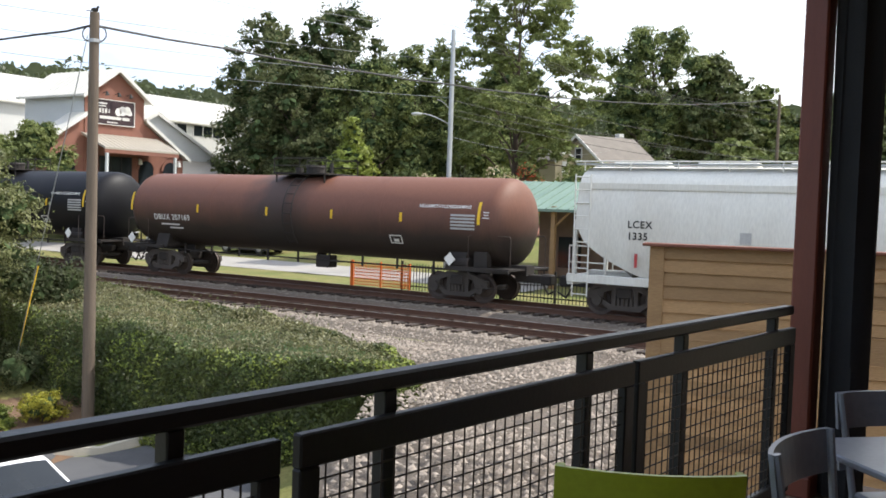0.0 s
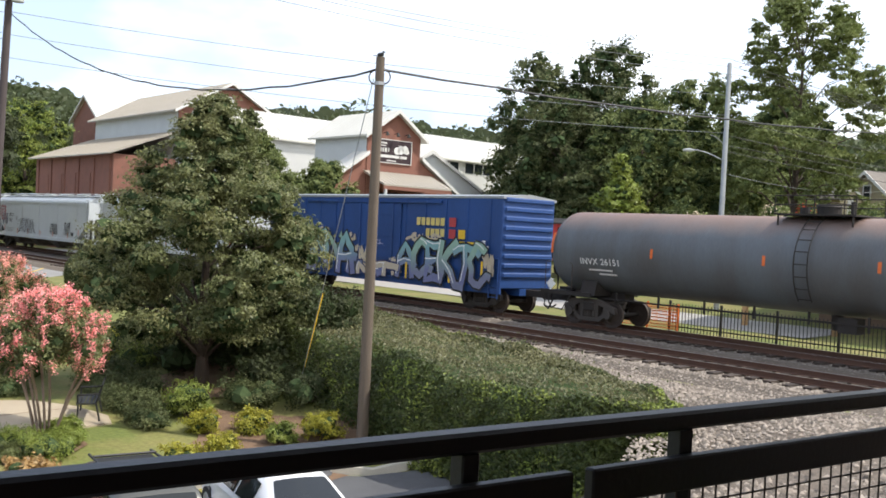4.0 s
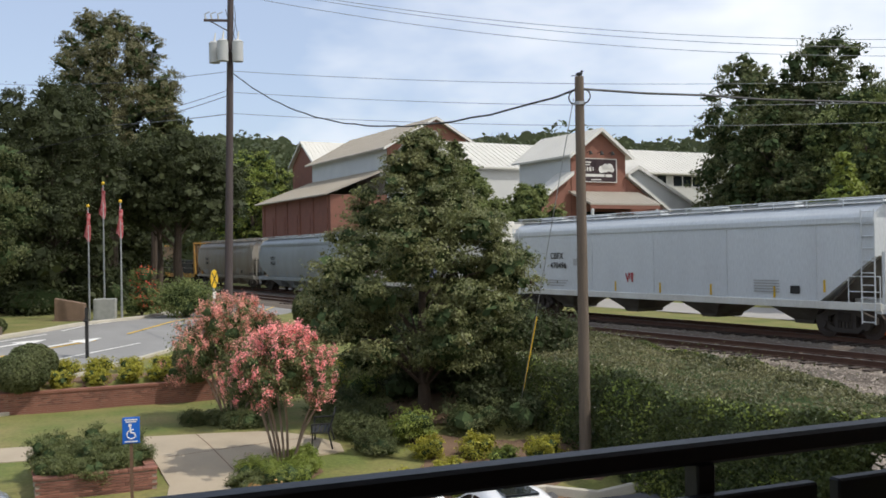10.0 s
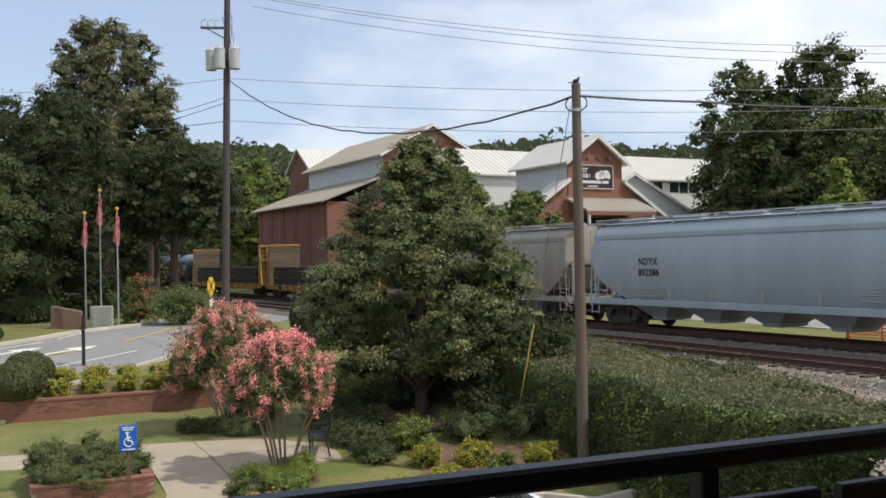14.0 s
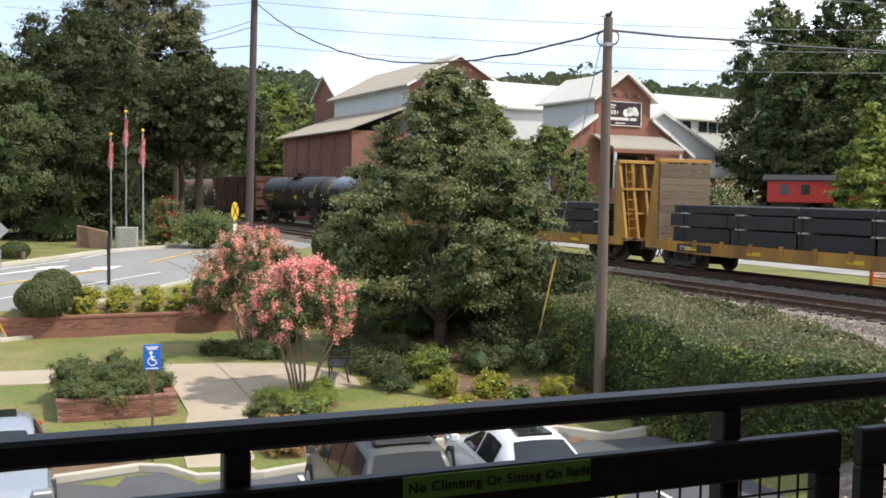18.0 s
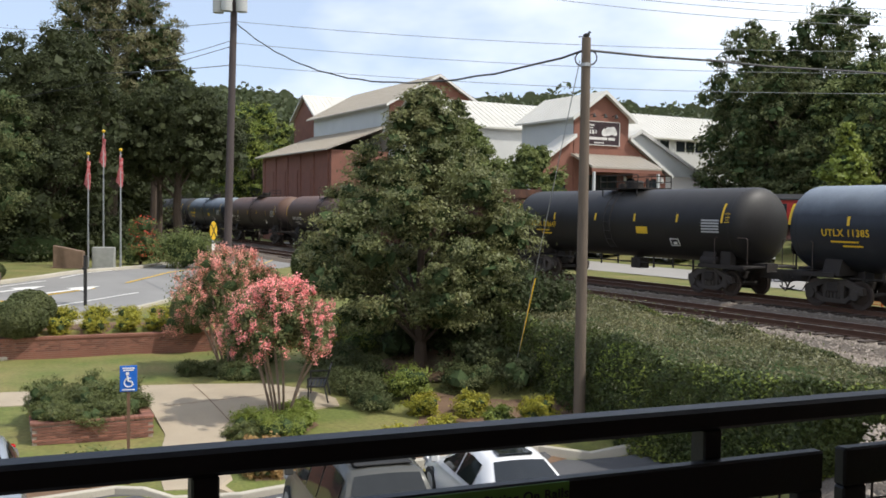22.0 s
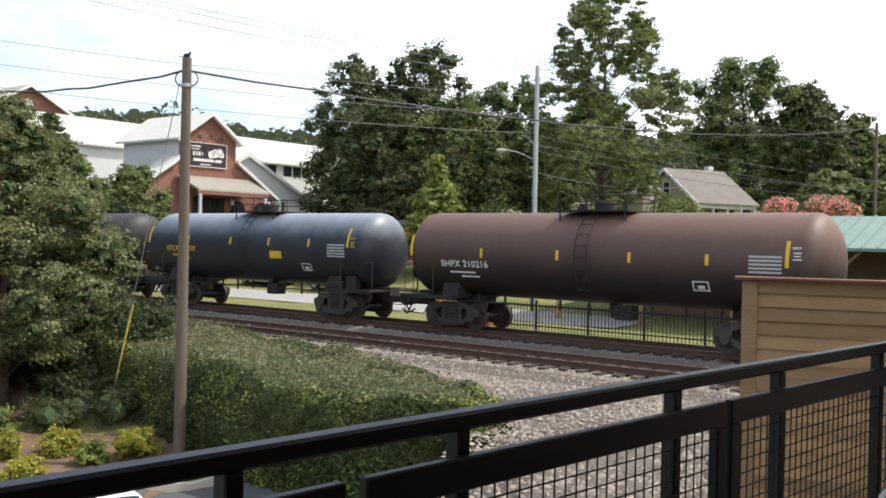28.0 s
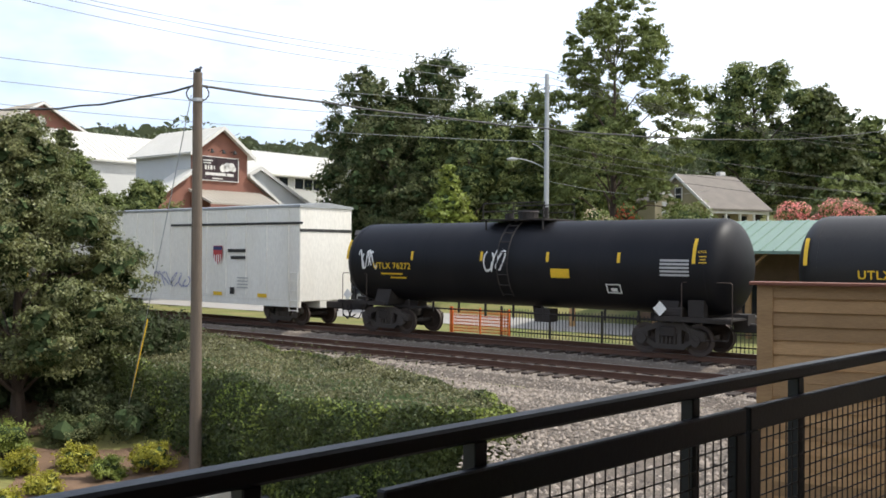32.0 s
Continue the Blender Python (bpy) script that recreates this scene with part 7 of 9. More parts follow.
    flat_bar(car, 4.6, 1.35, 0.3, 0.3, y, BLACK, "test_panel")
    for i in range(4):
        flat_bar(car, 5.3, 1.5 + i * 0.14, 0.7, 0.05, y, material_grey(), "data_stencil")
    add_car(car, -396.5, -417.0)
    add_car(hopper_car(20.0, TANGREY, "I I", BLACK, "grey covered hopper car at the train's tail", stripes=YELLOW), -417.0, -437.0)


# ---- plants ----
def leaf_quads(rng, pos, size, out=None, slim=0.5):
    """Pointed leaves of about that size at the given places; out: the way their faces lean."""
    n = len(pos)
    no = rng.normal(size=(n, 3)) * 0.62
    no[:, 2] += 0.45
    if out is not None:
        no += out * 0.75
    no /= np.linalg.norm(no, axis=1, keepdims=True) + 1e-9
    a = np.cross(no, rng.normal(size=(n, 3)))
    a /= np.linalg.norm(a, axis=1, keepdims=True) + 1e-9
    b = np.cross(no, a)
    s = (size * rng.uniform(0.55, 1.35, n))[:, None]
    a, b = a * s, b * s * slim
    return np.stack([pos - a, pos + b, pos + a, pos - b], 1).reshape(-1, 3)


def sprays(rng, centres, radii, per, squash, small=0.3):
    """Each clump bears many small flattened sprays of twigs round its skin."""
    n = len(centres) * per
    which = np.repeat(np.arange(len(centres)), per)
    d = rng.normal(size=(n, 3))
    d[:, 2] += 0.25
    d /= np.linalg.norm(d, axis=1, keepdims=True)
    far = radii[which] * rng.uniform(0.45, 1.12, n) ** 0.7
    d2 = d * [1, 1, squash]
    return centres[which] + d2 * far[:, None], radii[which] * small * rng.uniform(0.55, 1.3, n), d


def spray_points(rng, c, r, d, n, squash=0.5):
    """Leaf places in the sprays, and the way out of the crown at each."""
    w = r ** 2
    which = rng.choice(len(c), n, p=w / w.sum())
    g = rng.normal(size=(n, 3)) * 0.55
    g[:, 2] *= squash
    return c[which] + g * r[which][:, None], d[which]


def clump_points(rng, centres, radii, n, squash=0.8):
    """Places near the skins of many overlapping clumps."""
    w = radii ** 2
    which = rng.choice(len(centres), n, p=w / w.sum())
    d = rng.normal(size=(n, 3))
    d /= np.linalg.norm(d, axis=1, keepdims=True)
    rad = radii[which] * (1 - rng.beta(1.2, 3.5, n) * 0.75)
    d[:, 2] *= squash
    return centres[which] + d * rad[:, None] + rng.normal(size=(n, 3)) * 0.04 * radii[which][:, None]


def crown_clumps(rng, w, zb, zt, profile, count, clump):
    """Clump centres that fill a crown: profile gives the radius at each height, both as parts of one."""
    hs = np.array([p[0] for p in profile])
    rs = np.array([p[1] for p in profile])
    c, r = [], []
    for i in range(count):
        t = (i + rng.random()) / count
        rr = np.interp(t, hs, rs) * w / 2
        a = i * 2.399 + rng.uniform(-0.5, 0.5)
        k = math.sqrt(rng.uniform(0.12, 1.0))
        cr = clump * w * rng.uniform(0.7, 1.25) * (0.55 + 0.45 * np.interp(t, hs, rs))
        d = max(rr - cr * 0.75, 0.0) * k
        c.append((d * math.cos(a), d * math.sin(a), zb + cr * 0.5 + t * (zt - zb - cr)))
        r.append(cr)
    return np.array(c), np.array(r)


OVAL = ((0, 0.45), (0.2, 0.85), (0.45, 1.0), (0.7, 0.85), (0.9, 0.5), (1, 0.2))
CONE = ((0, 0.7), (0.12, 1.0), (0.35, 0.97), (0.6, 0.72), (0.85, 0.36), (1, 0.08))
BROAD = ((0, 0.8), (0.15, 1.0), (0.5, 1.0), (0.8, 0.75), (1, 0.3))
CLOUDY = ((0, 0.7), (0.2, 0.95), (0.5, 1.0), (0.7, 0.88), (0.88, 0.66), (1, 0.4))
RAGGED = ((0, 0.75), (0.15, 1.0), (0.4, 0.95), (0.55, 1.0), (0.72, 0.7), (0.85, 0.75), (0.94, 0.5), (1, 0.25))
FULL = ((0, 0.6), (0.2, 0.92), (0.5, 1.0), (0.75, 0.88), (0.92, 0.62), (1, 0.4))


def tree(name, x, y, z0, zb, zt, w, leaf, n, size, label, seed, profile=OVAL, clumps=26, clump=0.2, bark=BARK, trunk=0.2, category="tree", group="", squash=0.85, core=0.5, per=20, small=0.34, single=False):
    """Tapered trunk, limbs that reach the clumps, and a crown of separate leaves. zb, zt: foot and top of the crown."""
    rng = np.random.default_rng(seed)
    t = thing(name, pose(x, y, z0 - 0.15), label, category, group)
    zb, zt = zb - z0 + 0.15, zt - z0 + 0.15
    c, r = crown_clumps(rng, w, zb, zt, profile, clumps, clump)
    bm = bmesh.new()
    top = zb + (zt - zb) * 0.7
    bend = [Vector((0, 0, 0))]
    k = 6
    for i in range(1, k + 1):
        bend.append(Vector((rng.normal() * 0.03 * w / 6, rng.normal() * 0.03 * w / 6, top * i / k)))
    for i in range(k):
        tube(bm, bend[i], bend[i + 1], trunk * (1.25 if i == 0 else 1 - 0.8 * i / k), trunk * (1 - 0.8 * (i + 1) / k), 9, i == k - 1)
    stem = None
    if not single:
        stem = bm
    else:
        part("trunk", bm, bark, t)
    for j in range(0, len(c), 2):
        e = Vector(c[j])
        hgt = min(max(e.z - math.hypot(e.x, e.y) * 0.7, zb * 0.75), top * 0.95)
        s = Vector((0, 0, hgt))
        m = s.lerp(e, 0.55) + Vector((0, 0, 0.06 * w))
        tr = trunk * 0.3 * (1.1 - hgt / (top * 1.2))
        bm = stem if stem is not None else bmesh.new()
        tube(bm, s, m, tr, tr * 0.65, 6, False)
        tube(bm, m, e, tr * 0.65, tr * 0.2, 6, False)
        if stem is None:
            part("limb", bm, bark, t)
    if stem is not None:
        part("trunk", stem, bark, t)
    sc, sr, sd = sprays(rng, c, r, per, squash, small)
    pts, out = spray_points(rng, sc, sr, sd, int(n * (0.85 if size > 0.19 else 1.0)))
    part("crown", mesh_np("crown", leaf_quads(rng, pts, size * 0.78, out), 4, leaf), leaf, t)
    # dark inner leaves paint the shade within the crown
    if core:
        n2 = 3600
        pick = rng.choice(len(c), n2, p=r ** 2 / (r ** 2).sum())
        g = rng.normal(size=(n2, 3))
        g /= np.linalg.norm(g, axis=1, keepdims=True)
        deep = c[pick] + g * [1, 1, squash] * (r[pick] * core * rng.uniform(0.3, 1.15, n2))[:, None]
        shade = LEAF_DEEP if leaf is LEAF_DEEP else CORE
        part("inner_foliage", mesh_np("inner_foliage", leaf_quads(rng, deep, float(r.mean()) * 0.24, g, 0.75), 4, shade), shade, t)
    return t


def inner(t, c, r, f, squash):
    """Dark lumps inside the clumps; their colour stands for the shade there."""
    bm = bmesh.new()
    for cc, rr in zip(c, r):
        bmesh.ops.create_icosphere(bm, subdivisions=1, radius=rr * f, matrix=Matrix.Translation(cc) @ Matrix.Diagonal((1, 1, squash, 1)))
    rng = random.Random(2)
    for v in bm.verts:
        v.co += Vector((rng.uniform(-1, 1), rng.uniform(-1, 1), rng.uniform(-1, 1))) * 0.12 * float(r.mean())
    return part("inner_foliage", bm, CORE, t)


def shrub(name, x, y, w, h, leaf, n, size, label, seed, group="", clumps=9, squash=0.85, flowers=None, z=None, dense=0.7, slim=0.5):
    rng = np.random.default_rng(seed)
    z0 = float(land(x, y)) if z is None else z
    t = thing(name, pose(x, y, z0 - 0.05), label, "shrub", group)
    c, r = [], []
    for i in range(clumps):
        a, k = i * 2.4, math.sqrt(rng.random()) * 0.6
        cr = w * rng.uniform(0.22, 0.34)
        c.append((k * (w / 2) * math.cos(a), k * (w / 2) * math.sin(a), cr * 0.6 + rng.random() * max(h - cr * 1.5, 0.02)))
        r.append(cr)
    c, r = np.array(c), np.array(r)
    for i in range(4):
        bm = bmesh.new()
        tube(bm, (0.05 * math.cos(i), 0.05 * math.sin(i), 0), Vector(c[i % len(c)]), 0.03, 0.012, 5)
        part("stem", bm, BARK, t)
    sc, sr, sd = sprays(rng, c, r, 14, squash, 0.36)
    pts, out = spray_points(rng, sc, sr, sd, int(n * 1.0), 0.7)
    part("leaves", mesh_np("leaves", leaf_quads(rng, pts, size * 0.95, out, slim), 4, leaf), leaf, t)
    inner(t, c, r, dense * 0.85, squash)
    if flowers:
        mat, m, s = flowers
        p2 = clump_points(rng, c[c[:, 2] > np.median(c[:, 2]) * 0.8], r[c[:, 2] > np.median(c[:, 2]) * 0.8] * 1.04, m, squash)
        part("blossom", mesh_np("blossom", leaf_quads(rng, p2, s), 4, mat), mat, t)
    return t


def ball_shrub(name, x, y, w, h, leaf, n, size, label, seed, z=None):
    """A clipped round evergreen."""
    rng = np.random.default_rng(seed)
    z0 = float(land(x, y)) if z is None else z
    t = thing(name, pose(x, y, z0 - 0.05), label, "shrub", "clipped shrubs")
    d = rng.normal(size=(n, 3))
    d /= np.linalg.norm(d, axis=1, keepdims=True)
    rad = np.array([w / 2, w / 2, h / 2])
    bump = 1 + 0.05 * np.sin(d[:, 0] * 9 + seed) * np.cos(d[:, 1] * 8)
    pts = d * rad * (bump * (1 - rng.beta(1, 6, n) * 0.3))[:, None] + [0, 0, h / 2]
    keep = pts[:, 2] > 0.02
    part("leaves", mesh_np("leaves", leaf_quads(rng, pts[keep], size, d[keep]), 4, leaf), leaf, t)
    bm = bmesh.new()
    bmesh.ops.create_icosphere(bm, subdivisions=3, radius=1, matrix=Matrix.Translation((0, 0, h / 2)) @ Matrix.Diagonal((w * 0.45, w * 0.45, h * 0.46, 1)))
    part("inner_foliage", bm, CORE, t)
    bm = bmesh.new()
    tube(bm, (0, 0, -0.05), (0, 0, h * 0.4), 0.05, 0.03)
    part("stem", bm, BARK, t)


HEDGE = [(-18.4, 34.0), (-15.6, 29.8), (-12.3, 26.9), (-8.6, 23.5), (-6.5, 21.6), (-4.4, 20.2), (-2.2, 18.9), (-0.9, 18.6), (-0.1, 20.0), (-0.8, 22.1), (-3.0, 24.8), (-6.0, 28.0), (-10.1, 31.4), (-15.0, 35.8)]


def poly_inside(px, py, poly):
    ins = np.zeros(len(px), bool)
    d = np.full(len(px), 1e9)
    for (x0, y0), (x1, y1) in zip(poly, poly[1:] + poly[:1]):
        cond = ((y0 > py) != (y1 > py)) & (px < (x1 - x0) * (py - y0) / (y1 - y0 + 1e-12) + x0)
        ins ^= cond
        t = np.clip(((px - x0) * (x1 - x0) + (py - y0) * (y1 - y0)) / ((x1 - x0) ** 2 + (y1 - y0) ** 2), 0, 1)
        d = np.minimum(d, np.hypot(px - x0 - t * (x1 - x0), py - y0 - t * (y1 - y0)))
    return ins, d


def hedge_top(px, py, d):
    lump = 0.09 * np.sin(px * 1.7 + 0.6 * py) + 0.06 * np.sin(py * 2.3 - px) + 0.05 * np.sin(px * 4.1 + py * 3.3)
    return 2.05 + 0.022 * (py - 20) + lump - 0.0 * px


def hedge():
    rng = np.random.default_rng(21)
    h = thing("hedge", pose(0, 0, 0), "large rounded evergreen hedge covering the railway bank", "hedge")
    N0 = 175000
    px, py = rng.uniform(-18.6, 0, N0), rng.uniform(18, 36.2, N0)
    ins, d = poly_inside(px, py, HEDGE)
    px, py, d = px[ins], py[ins], d[ins]
    g = land(px, py)
    top = hedge_top(px, py, d)
    dome = np.sqrt(np.clip(1 - (1 - np.clip(d / 0.7, 0, 1)) ** 2, 0, 1))
    z = g + (top - g) * dome
    edge = d < 0.7
    z = np.where(edge, np.minimum(z, top), z) - rng.beta(1, 7, len(px)) * 0.4 + 0.06 * np.sin(px * 9.0 + py * 4.0) * np.sin(py * 8.0) + rng.exponential(0.09, len(px)) * (rng.random(len(px)) < 0.2)
    pts = np.stack([px, py, z], -1)
    # the steep near face gets its own leaves, darkened to paint its shade
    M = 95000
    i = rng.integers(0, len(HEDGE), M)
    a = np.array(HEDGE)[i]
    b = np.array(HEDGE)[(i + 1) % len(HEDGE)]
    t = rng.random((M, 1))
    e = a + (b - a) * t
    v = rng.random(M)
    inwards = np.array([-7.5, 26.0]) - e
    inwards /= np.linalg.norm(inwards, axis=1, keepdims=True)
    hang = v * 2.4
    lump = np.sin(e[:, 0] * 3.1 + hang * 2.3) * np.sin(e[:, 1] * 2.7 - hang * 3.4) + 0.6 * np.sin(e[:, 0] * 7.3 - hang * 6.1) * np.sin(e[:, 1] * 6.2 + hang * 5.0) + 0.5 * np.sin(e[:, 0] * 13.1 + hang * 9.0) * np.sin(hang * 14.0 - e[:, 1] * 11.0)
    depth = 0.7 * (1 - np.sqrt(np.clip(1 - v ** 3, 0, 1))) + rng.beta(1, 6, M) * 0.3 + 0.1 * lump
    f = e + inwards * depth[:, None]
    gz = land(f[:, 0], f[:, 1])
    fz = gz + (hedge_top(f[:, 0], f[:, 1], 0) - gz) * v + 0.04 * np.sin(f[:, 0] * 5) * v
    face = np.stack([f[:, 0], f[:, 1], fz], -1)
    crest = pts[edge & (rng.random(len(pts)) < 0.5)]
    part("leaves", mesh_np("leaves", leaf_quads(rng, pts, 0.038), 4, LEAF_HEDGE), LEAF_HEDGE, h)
    part("side_leaves", mesh_np("side_leaves", leaf_quads(rng, np.concatenate([face, crest]), 0.046, np.array([0.1, -0.5, 0.2])), 4, LEAF_HEDGE_SHADE), LEAF_HEDGE_SHADE, h)
    # yellow-green leaves in patches over the near face
    patchy = np.sin(face[:, 0] * 1.9 + 0.8 + face[:, 2]) + np.sin(face[:, 2] * 3.1 + face[:, 1] * 0.7) + 0.6 * np.sin(face[:, 0] * 5.0 - face[:, 2] * 4.0) + rng.normal(size=len(face)) * 0.35
    young = face[(patchy > 0.8) & (rng.random(len(face)) < 0.22)] + [0, -0.05, 0.03]
    part("young_leaves", mesh_np("young_leaves", leaf_quads(rng, young, 0.045, np.array([0.1, -0.5, 0.2])), 4, LEAF_LIGHT), LEAF_LIGHT, h)
    # dark body inside, its colour painting the hedge's inner shade
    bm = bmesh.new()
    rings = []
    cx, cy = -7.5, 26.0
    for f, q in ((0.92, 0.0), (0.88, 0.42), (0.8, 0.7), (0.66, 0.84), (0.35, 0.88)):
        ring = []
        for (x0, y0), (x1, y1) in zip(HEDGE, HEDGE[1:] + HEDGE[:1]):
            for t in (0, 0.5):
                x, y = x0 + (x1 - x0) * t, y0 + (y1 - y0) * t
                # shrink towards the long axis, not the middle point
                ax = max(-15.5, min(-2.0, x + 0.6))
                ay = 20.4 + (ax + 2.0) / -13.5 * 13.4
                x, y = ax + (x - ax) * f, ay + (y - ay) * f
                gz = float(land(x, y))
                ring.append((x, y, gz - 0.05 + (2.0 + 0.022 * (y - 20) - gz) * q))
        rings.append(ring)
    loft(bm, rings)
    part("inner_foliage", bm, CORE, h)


def build_plants():
    tree("garden_tree", -14.75, 26.5, 0.2, 1.3, 9.2, 8.3, LEAF_GARDEN, 120000, 0.068, "broad dark green ornamental tree shading the garden", 1, CONE, 80, 0.12, trunk=0.2, squash=0.5, per=26, small=0.3, core=0.68, single=True)
    # crape myrtles: several bare stems and pink crowns
    for x, y, z0, w, zb, zt, mat, seed in ((-14.95, 19.5, -0.1, 3.2, 1.55, 3.45, PETAL_PINK, 4), (-19.8, 23.25, 0.1, 4.6, 1.15, 4.0, PETAL_PALE, 5)):
        rng = np.random.default_rng(seed)
        t = thing("crape_myrtle", pose(x, y, z0 - 0.1), "multi-stemmed crape myrtle in full pink flower", "tree", "crape myrtles")
        c, r = crown_clumps(rng, w, zb - z0, zt - z0, BROAD, 46, 0.12)
        for j in range(8):
            bm = bmesh.new()
            a = j * 0.8
            e = Vector(c[(j * 5) % len(c)])
            s = Vector((0.16 * math.cos(a), 0.16 * math.sin(a), 0))
            m = s.lerp(e, 0.45) + Vector((0.05 * math.cos(a), 0.05 * math.sin(a), 0.25))
            q = [s, s.lerp(m, 0.5) + Vector((0.03, -0.02, 0)), m, m.lerp(e, 0.5), e]
            cord(bm, q, 0.032, 7)
            part("stem", bm, SMOOTHBARK, t)
        sc, sr, sd = sprays(rng, c, r, 12, 0.9, 0.4)
        pts, out = spray_points(rng, sc, sr, sd, 22000, 0.8)
        part("crown", mesh_np("crown", leaf_quads(rng, pts, 0.04, out), 4, LEAF_GARDEN), LEAF_GARDEN, t)
        inner(t, c, r, 0.4, 0.85)
        # flower heads at the tips, thickest above
        face = np.linalg.norm((sc - c.mean(0)) / [w / 2, w / 2, (zt - zb) / 2], axis=1)
        score = 1.1 * face + 0.8 * (sc[:, 2] - sc[:, 2].min()) / np.ptp(sc[:, 2]) + rng.uniform(-0.3, 0.3, len(sc))
        hi = np.argsort(-score)[:270 if seed == 4 else 380]
        tips = sc[hi] + sd[hi] * 0.08
        fl = (tips[:, None] + rng.normal(size=(len(hi), 52, 3)) * [0.045, 0.045, 0.075]).reshape(-1, 3)
        part("blossom", mesh_np("blossom", leaf_quads(rng, fl, 0.026, None, 0.8), 4, mat), mat, t)
    hedge()
    # clipped and loose garden shrubs
    for i, (x, y, w) in enumerate(((-13.3, 23.1, 1.5), (-11.0, 20.8, 0.8), (-11.1, 22.7, 0.95), (-10.1, 22.2, 0.85), (-9.2, 22.8, 1.1), (-10.9, 18.9, 1.0), (-9.9, 19.6, 0.7), (-12.2, 22.0, 0.9), (-20.0, 29.8, 1.9), (-18.4, 28.6, 1.6))):
        shrub("lime_shrub", x, y, w, w * 0.75, LEAF_LIME if i % 3 else LEAF_LIGHT, 4200, 0.036, "low yellow-green azalea shrub in mulch", 40 + i, "azalea shrubs")
    # those behind the tree take LEAF_DEEP, painting the tree's shade into them
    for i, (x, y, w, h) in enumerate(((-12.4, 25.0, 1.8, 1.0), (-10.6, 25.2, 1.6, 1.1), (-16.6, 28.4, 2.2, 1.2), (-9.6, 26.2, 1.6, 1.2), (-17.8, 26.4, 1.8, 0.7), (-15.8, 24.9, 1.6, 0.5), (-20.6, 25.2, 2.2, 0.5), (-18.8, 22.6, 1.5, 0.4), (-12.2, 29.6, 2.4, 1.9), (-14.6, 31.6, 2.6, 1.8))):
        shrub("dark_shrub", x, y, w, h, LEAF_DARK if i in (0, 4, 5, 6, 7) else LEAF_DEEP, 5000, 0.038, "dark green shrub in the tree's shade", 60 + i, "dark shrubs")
    for i in range(10):
        shrub("ground_cover", -17.4 + i * 0.42, 24.9 - i * 0.33 + 0.3 * math.sin(i * 2.0), 1.35, 0.32, LEAF_DARK, 4200, 0.036, "low dark ground cover edging the lawn", 280 + i, "ground cover", clumps=7)
    # shrubs added to darken the shaded ground beneath the oaks
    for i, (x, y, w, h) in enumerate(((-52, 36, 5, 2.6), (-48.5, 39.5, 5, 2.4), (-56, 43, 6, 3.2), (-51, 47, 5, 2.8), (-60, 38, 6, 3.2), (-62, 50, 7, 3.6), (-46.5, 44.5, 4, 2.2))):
        shrub("shade_fill_shrub", x, y, w, h, LEAF_DEEP, 4500, 0.13, "dark shrub added as the shade beneath the oaks", 300 + i, "undergrowth", clumps=14)
    # shrubs added as a dark backing for the garden tree's shade
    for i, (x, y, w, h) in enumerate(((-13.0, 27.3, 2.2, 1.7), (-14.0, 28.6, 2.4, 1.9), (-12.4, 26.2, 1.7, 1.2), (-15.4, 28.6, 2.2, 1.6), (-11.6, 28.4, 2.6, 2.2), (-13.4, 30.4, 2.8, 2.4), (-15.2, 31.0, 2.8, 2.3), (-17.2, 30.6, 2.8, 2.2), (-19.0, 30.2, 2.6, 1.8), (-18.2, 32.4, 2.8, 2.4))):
        shrub("shade_backing_shrub", x, y, w, h, LEAF_DEEP, 6500, 0.075, "tall dark shrub added as the shade behind the garden tree", 260 + i, "evergreen shrubs", clumps=14)
    for i, (x, y, w) in enumerate(((-27.6, 22.3, 0.8), (-26.9, 22.9, 0.9), (-26.3, 23.8, 0.9), (-25.6, 24.7, 0.85), (-25.0, 25.5, 0.8), (-28.2, 24.2, 1.0), (-27.6, 25.2, 1.0), (-26.9, 26.0, 1.0), (-26.0, 26.8, 0.9))):
        shrub("wall_shrub", x, y, w * 1.1, 0.62, LEAF_LIME, 3000, 0.038, "small yellow-green shrub above the brick wall", 80 + i, "wall shrubs")
    ball_shrub("boxwood_ball", -27.3, 21.6, 1.8, 1.3, LEAF_DARK, 13000, 0.05, "clipped round boxwood beside the wall end", 90, 0.85)
    ball_shrub("boxwood_ball", -28.6, 23.1, 1.7, 1.35, LEAF_DARK, 11000, 0.05, "clipped round boxwood beside the road", 91, 0.95)
    ball_shrub("boxwood_ball", -23.6, 25.8, 1.5, 1.55, LEAF_DARK, 12000, 0.05, "dark clipped boxwood behind the crape myrtle", 92, 0.85)
    ball_shrub("boxwood_ball", -39.8, 27.1, 2.0, 1.15, LEAF_DARK, 8000, 0.07, "dark clipped shrub across the road", 93)
    ball_shrub("boxwood_ball", -38.5, 29.0, 1.3, 0.8, LEAF_DARK, 6000, 0.06, "small dark clipped shrub across the road", 94)
    ball_shrub("boxwood_ball", -26.0, 36.8, 2.4, 2.3, LEAF_DARK, 11000, 0.07, "tall clipped evergreen near the level crossing", 95)
    shrub("roadside_shrub", -36.6, 39.3, 3.7, 2.2, LEAF_MID, 9000, 0.07, "bushy green shrub beside the flagpoles", 96, clumps=14)
    shrub("red_flower_shrub", -40.3, 39.9, 2.4, 3.1, LEAF_MID, 4000, 0.07, "tall shrub with red blossom near the flags", 97, flowers=(PETAL_RED, 420, 0.06))
    shrub("ornamental_grass", -12.9, 16.4, 1.3, 0.8, TAWNY, 2500, 0.07, "tawny ornamental grass by the kerb", 98)
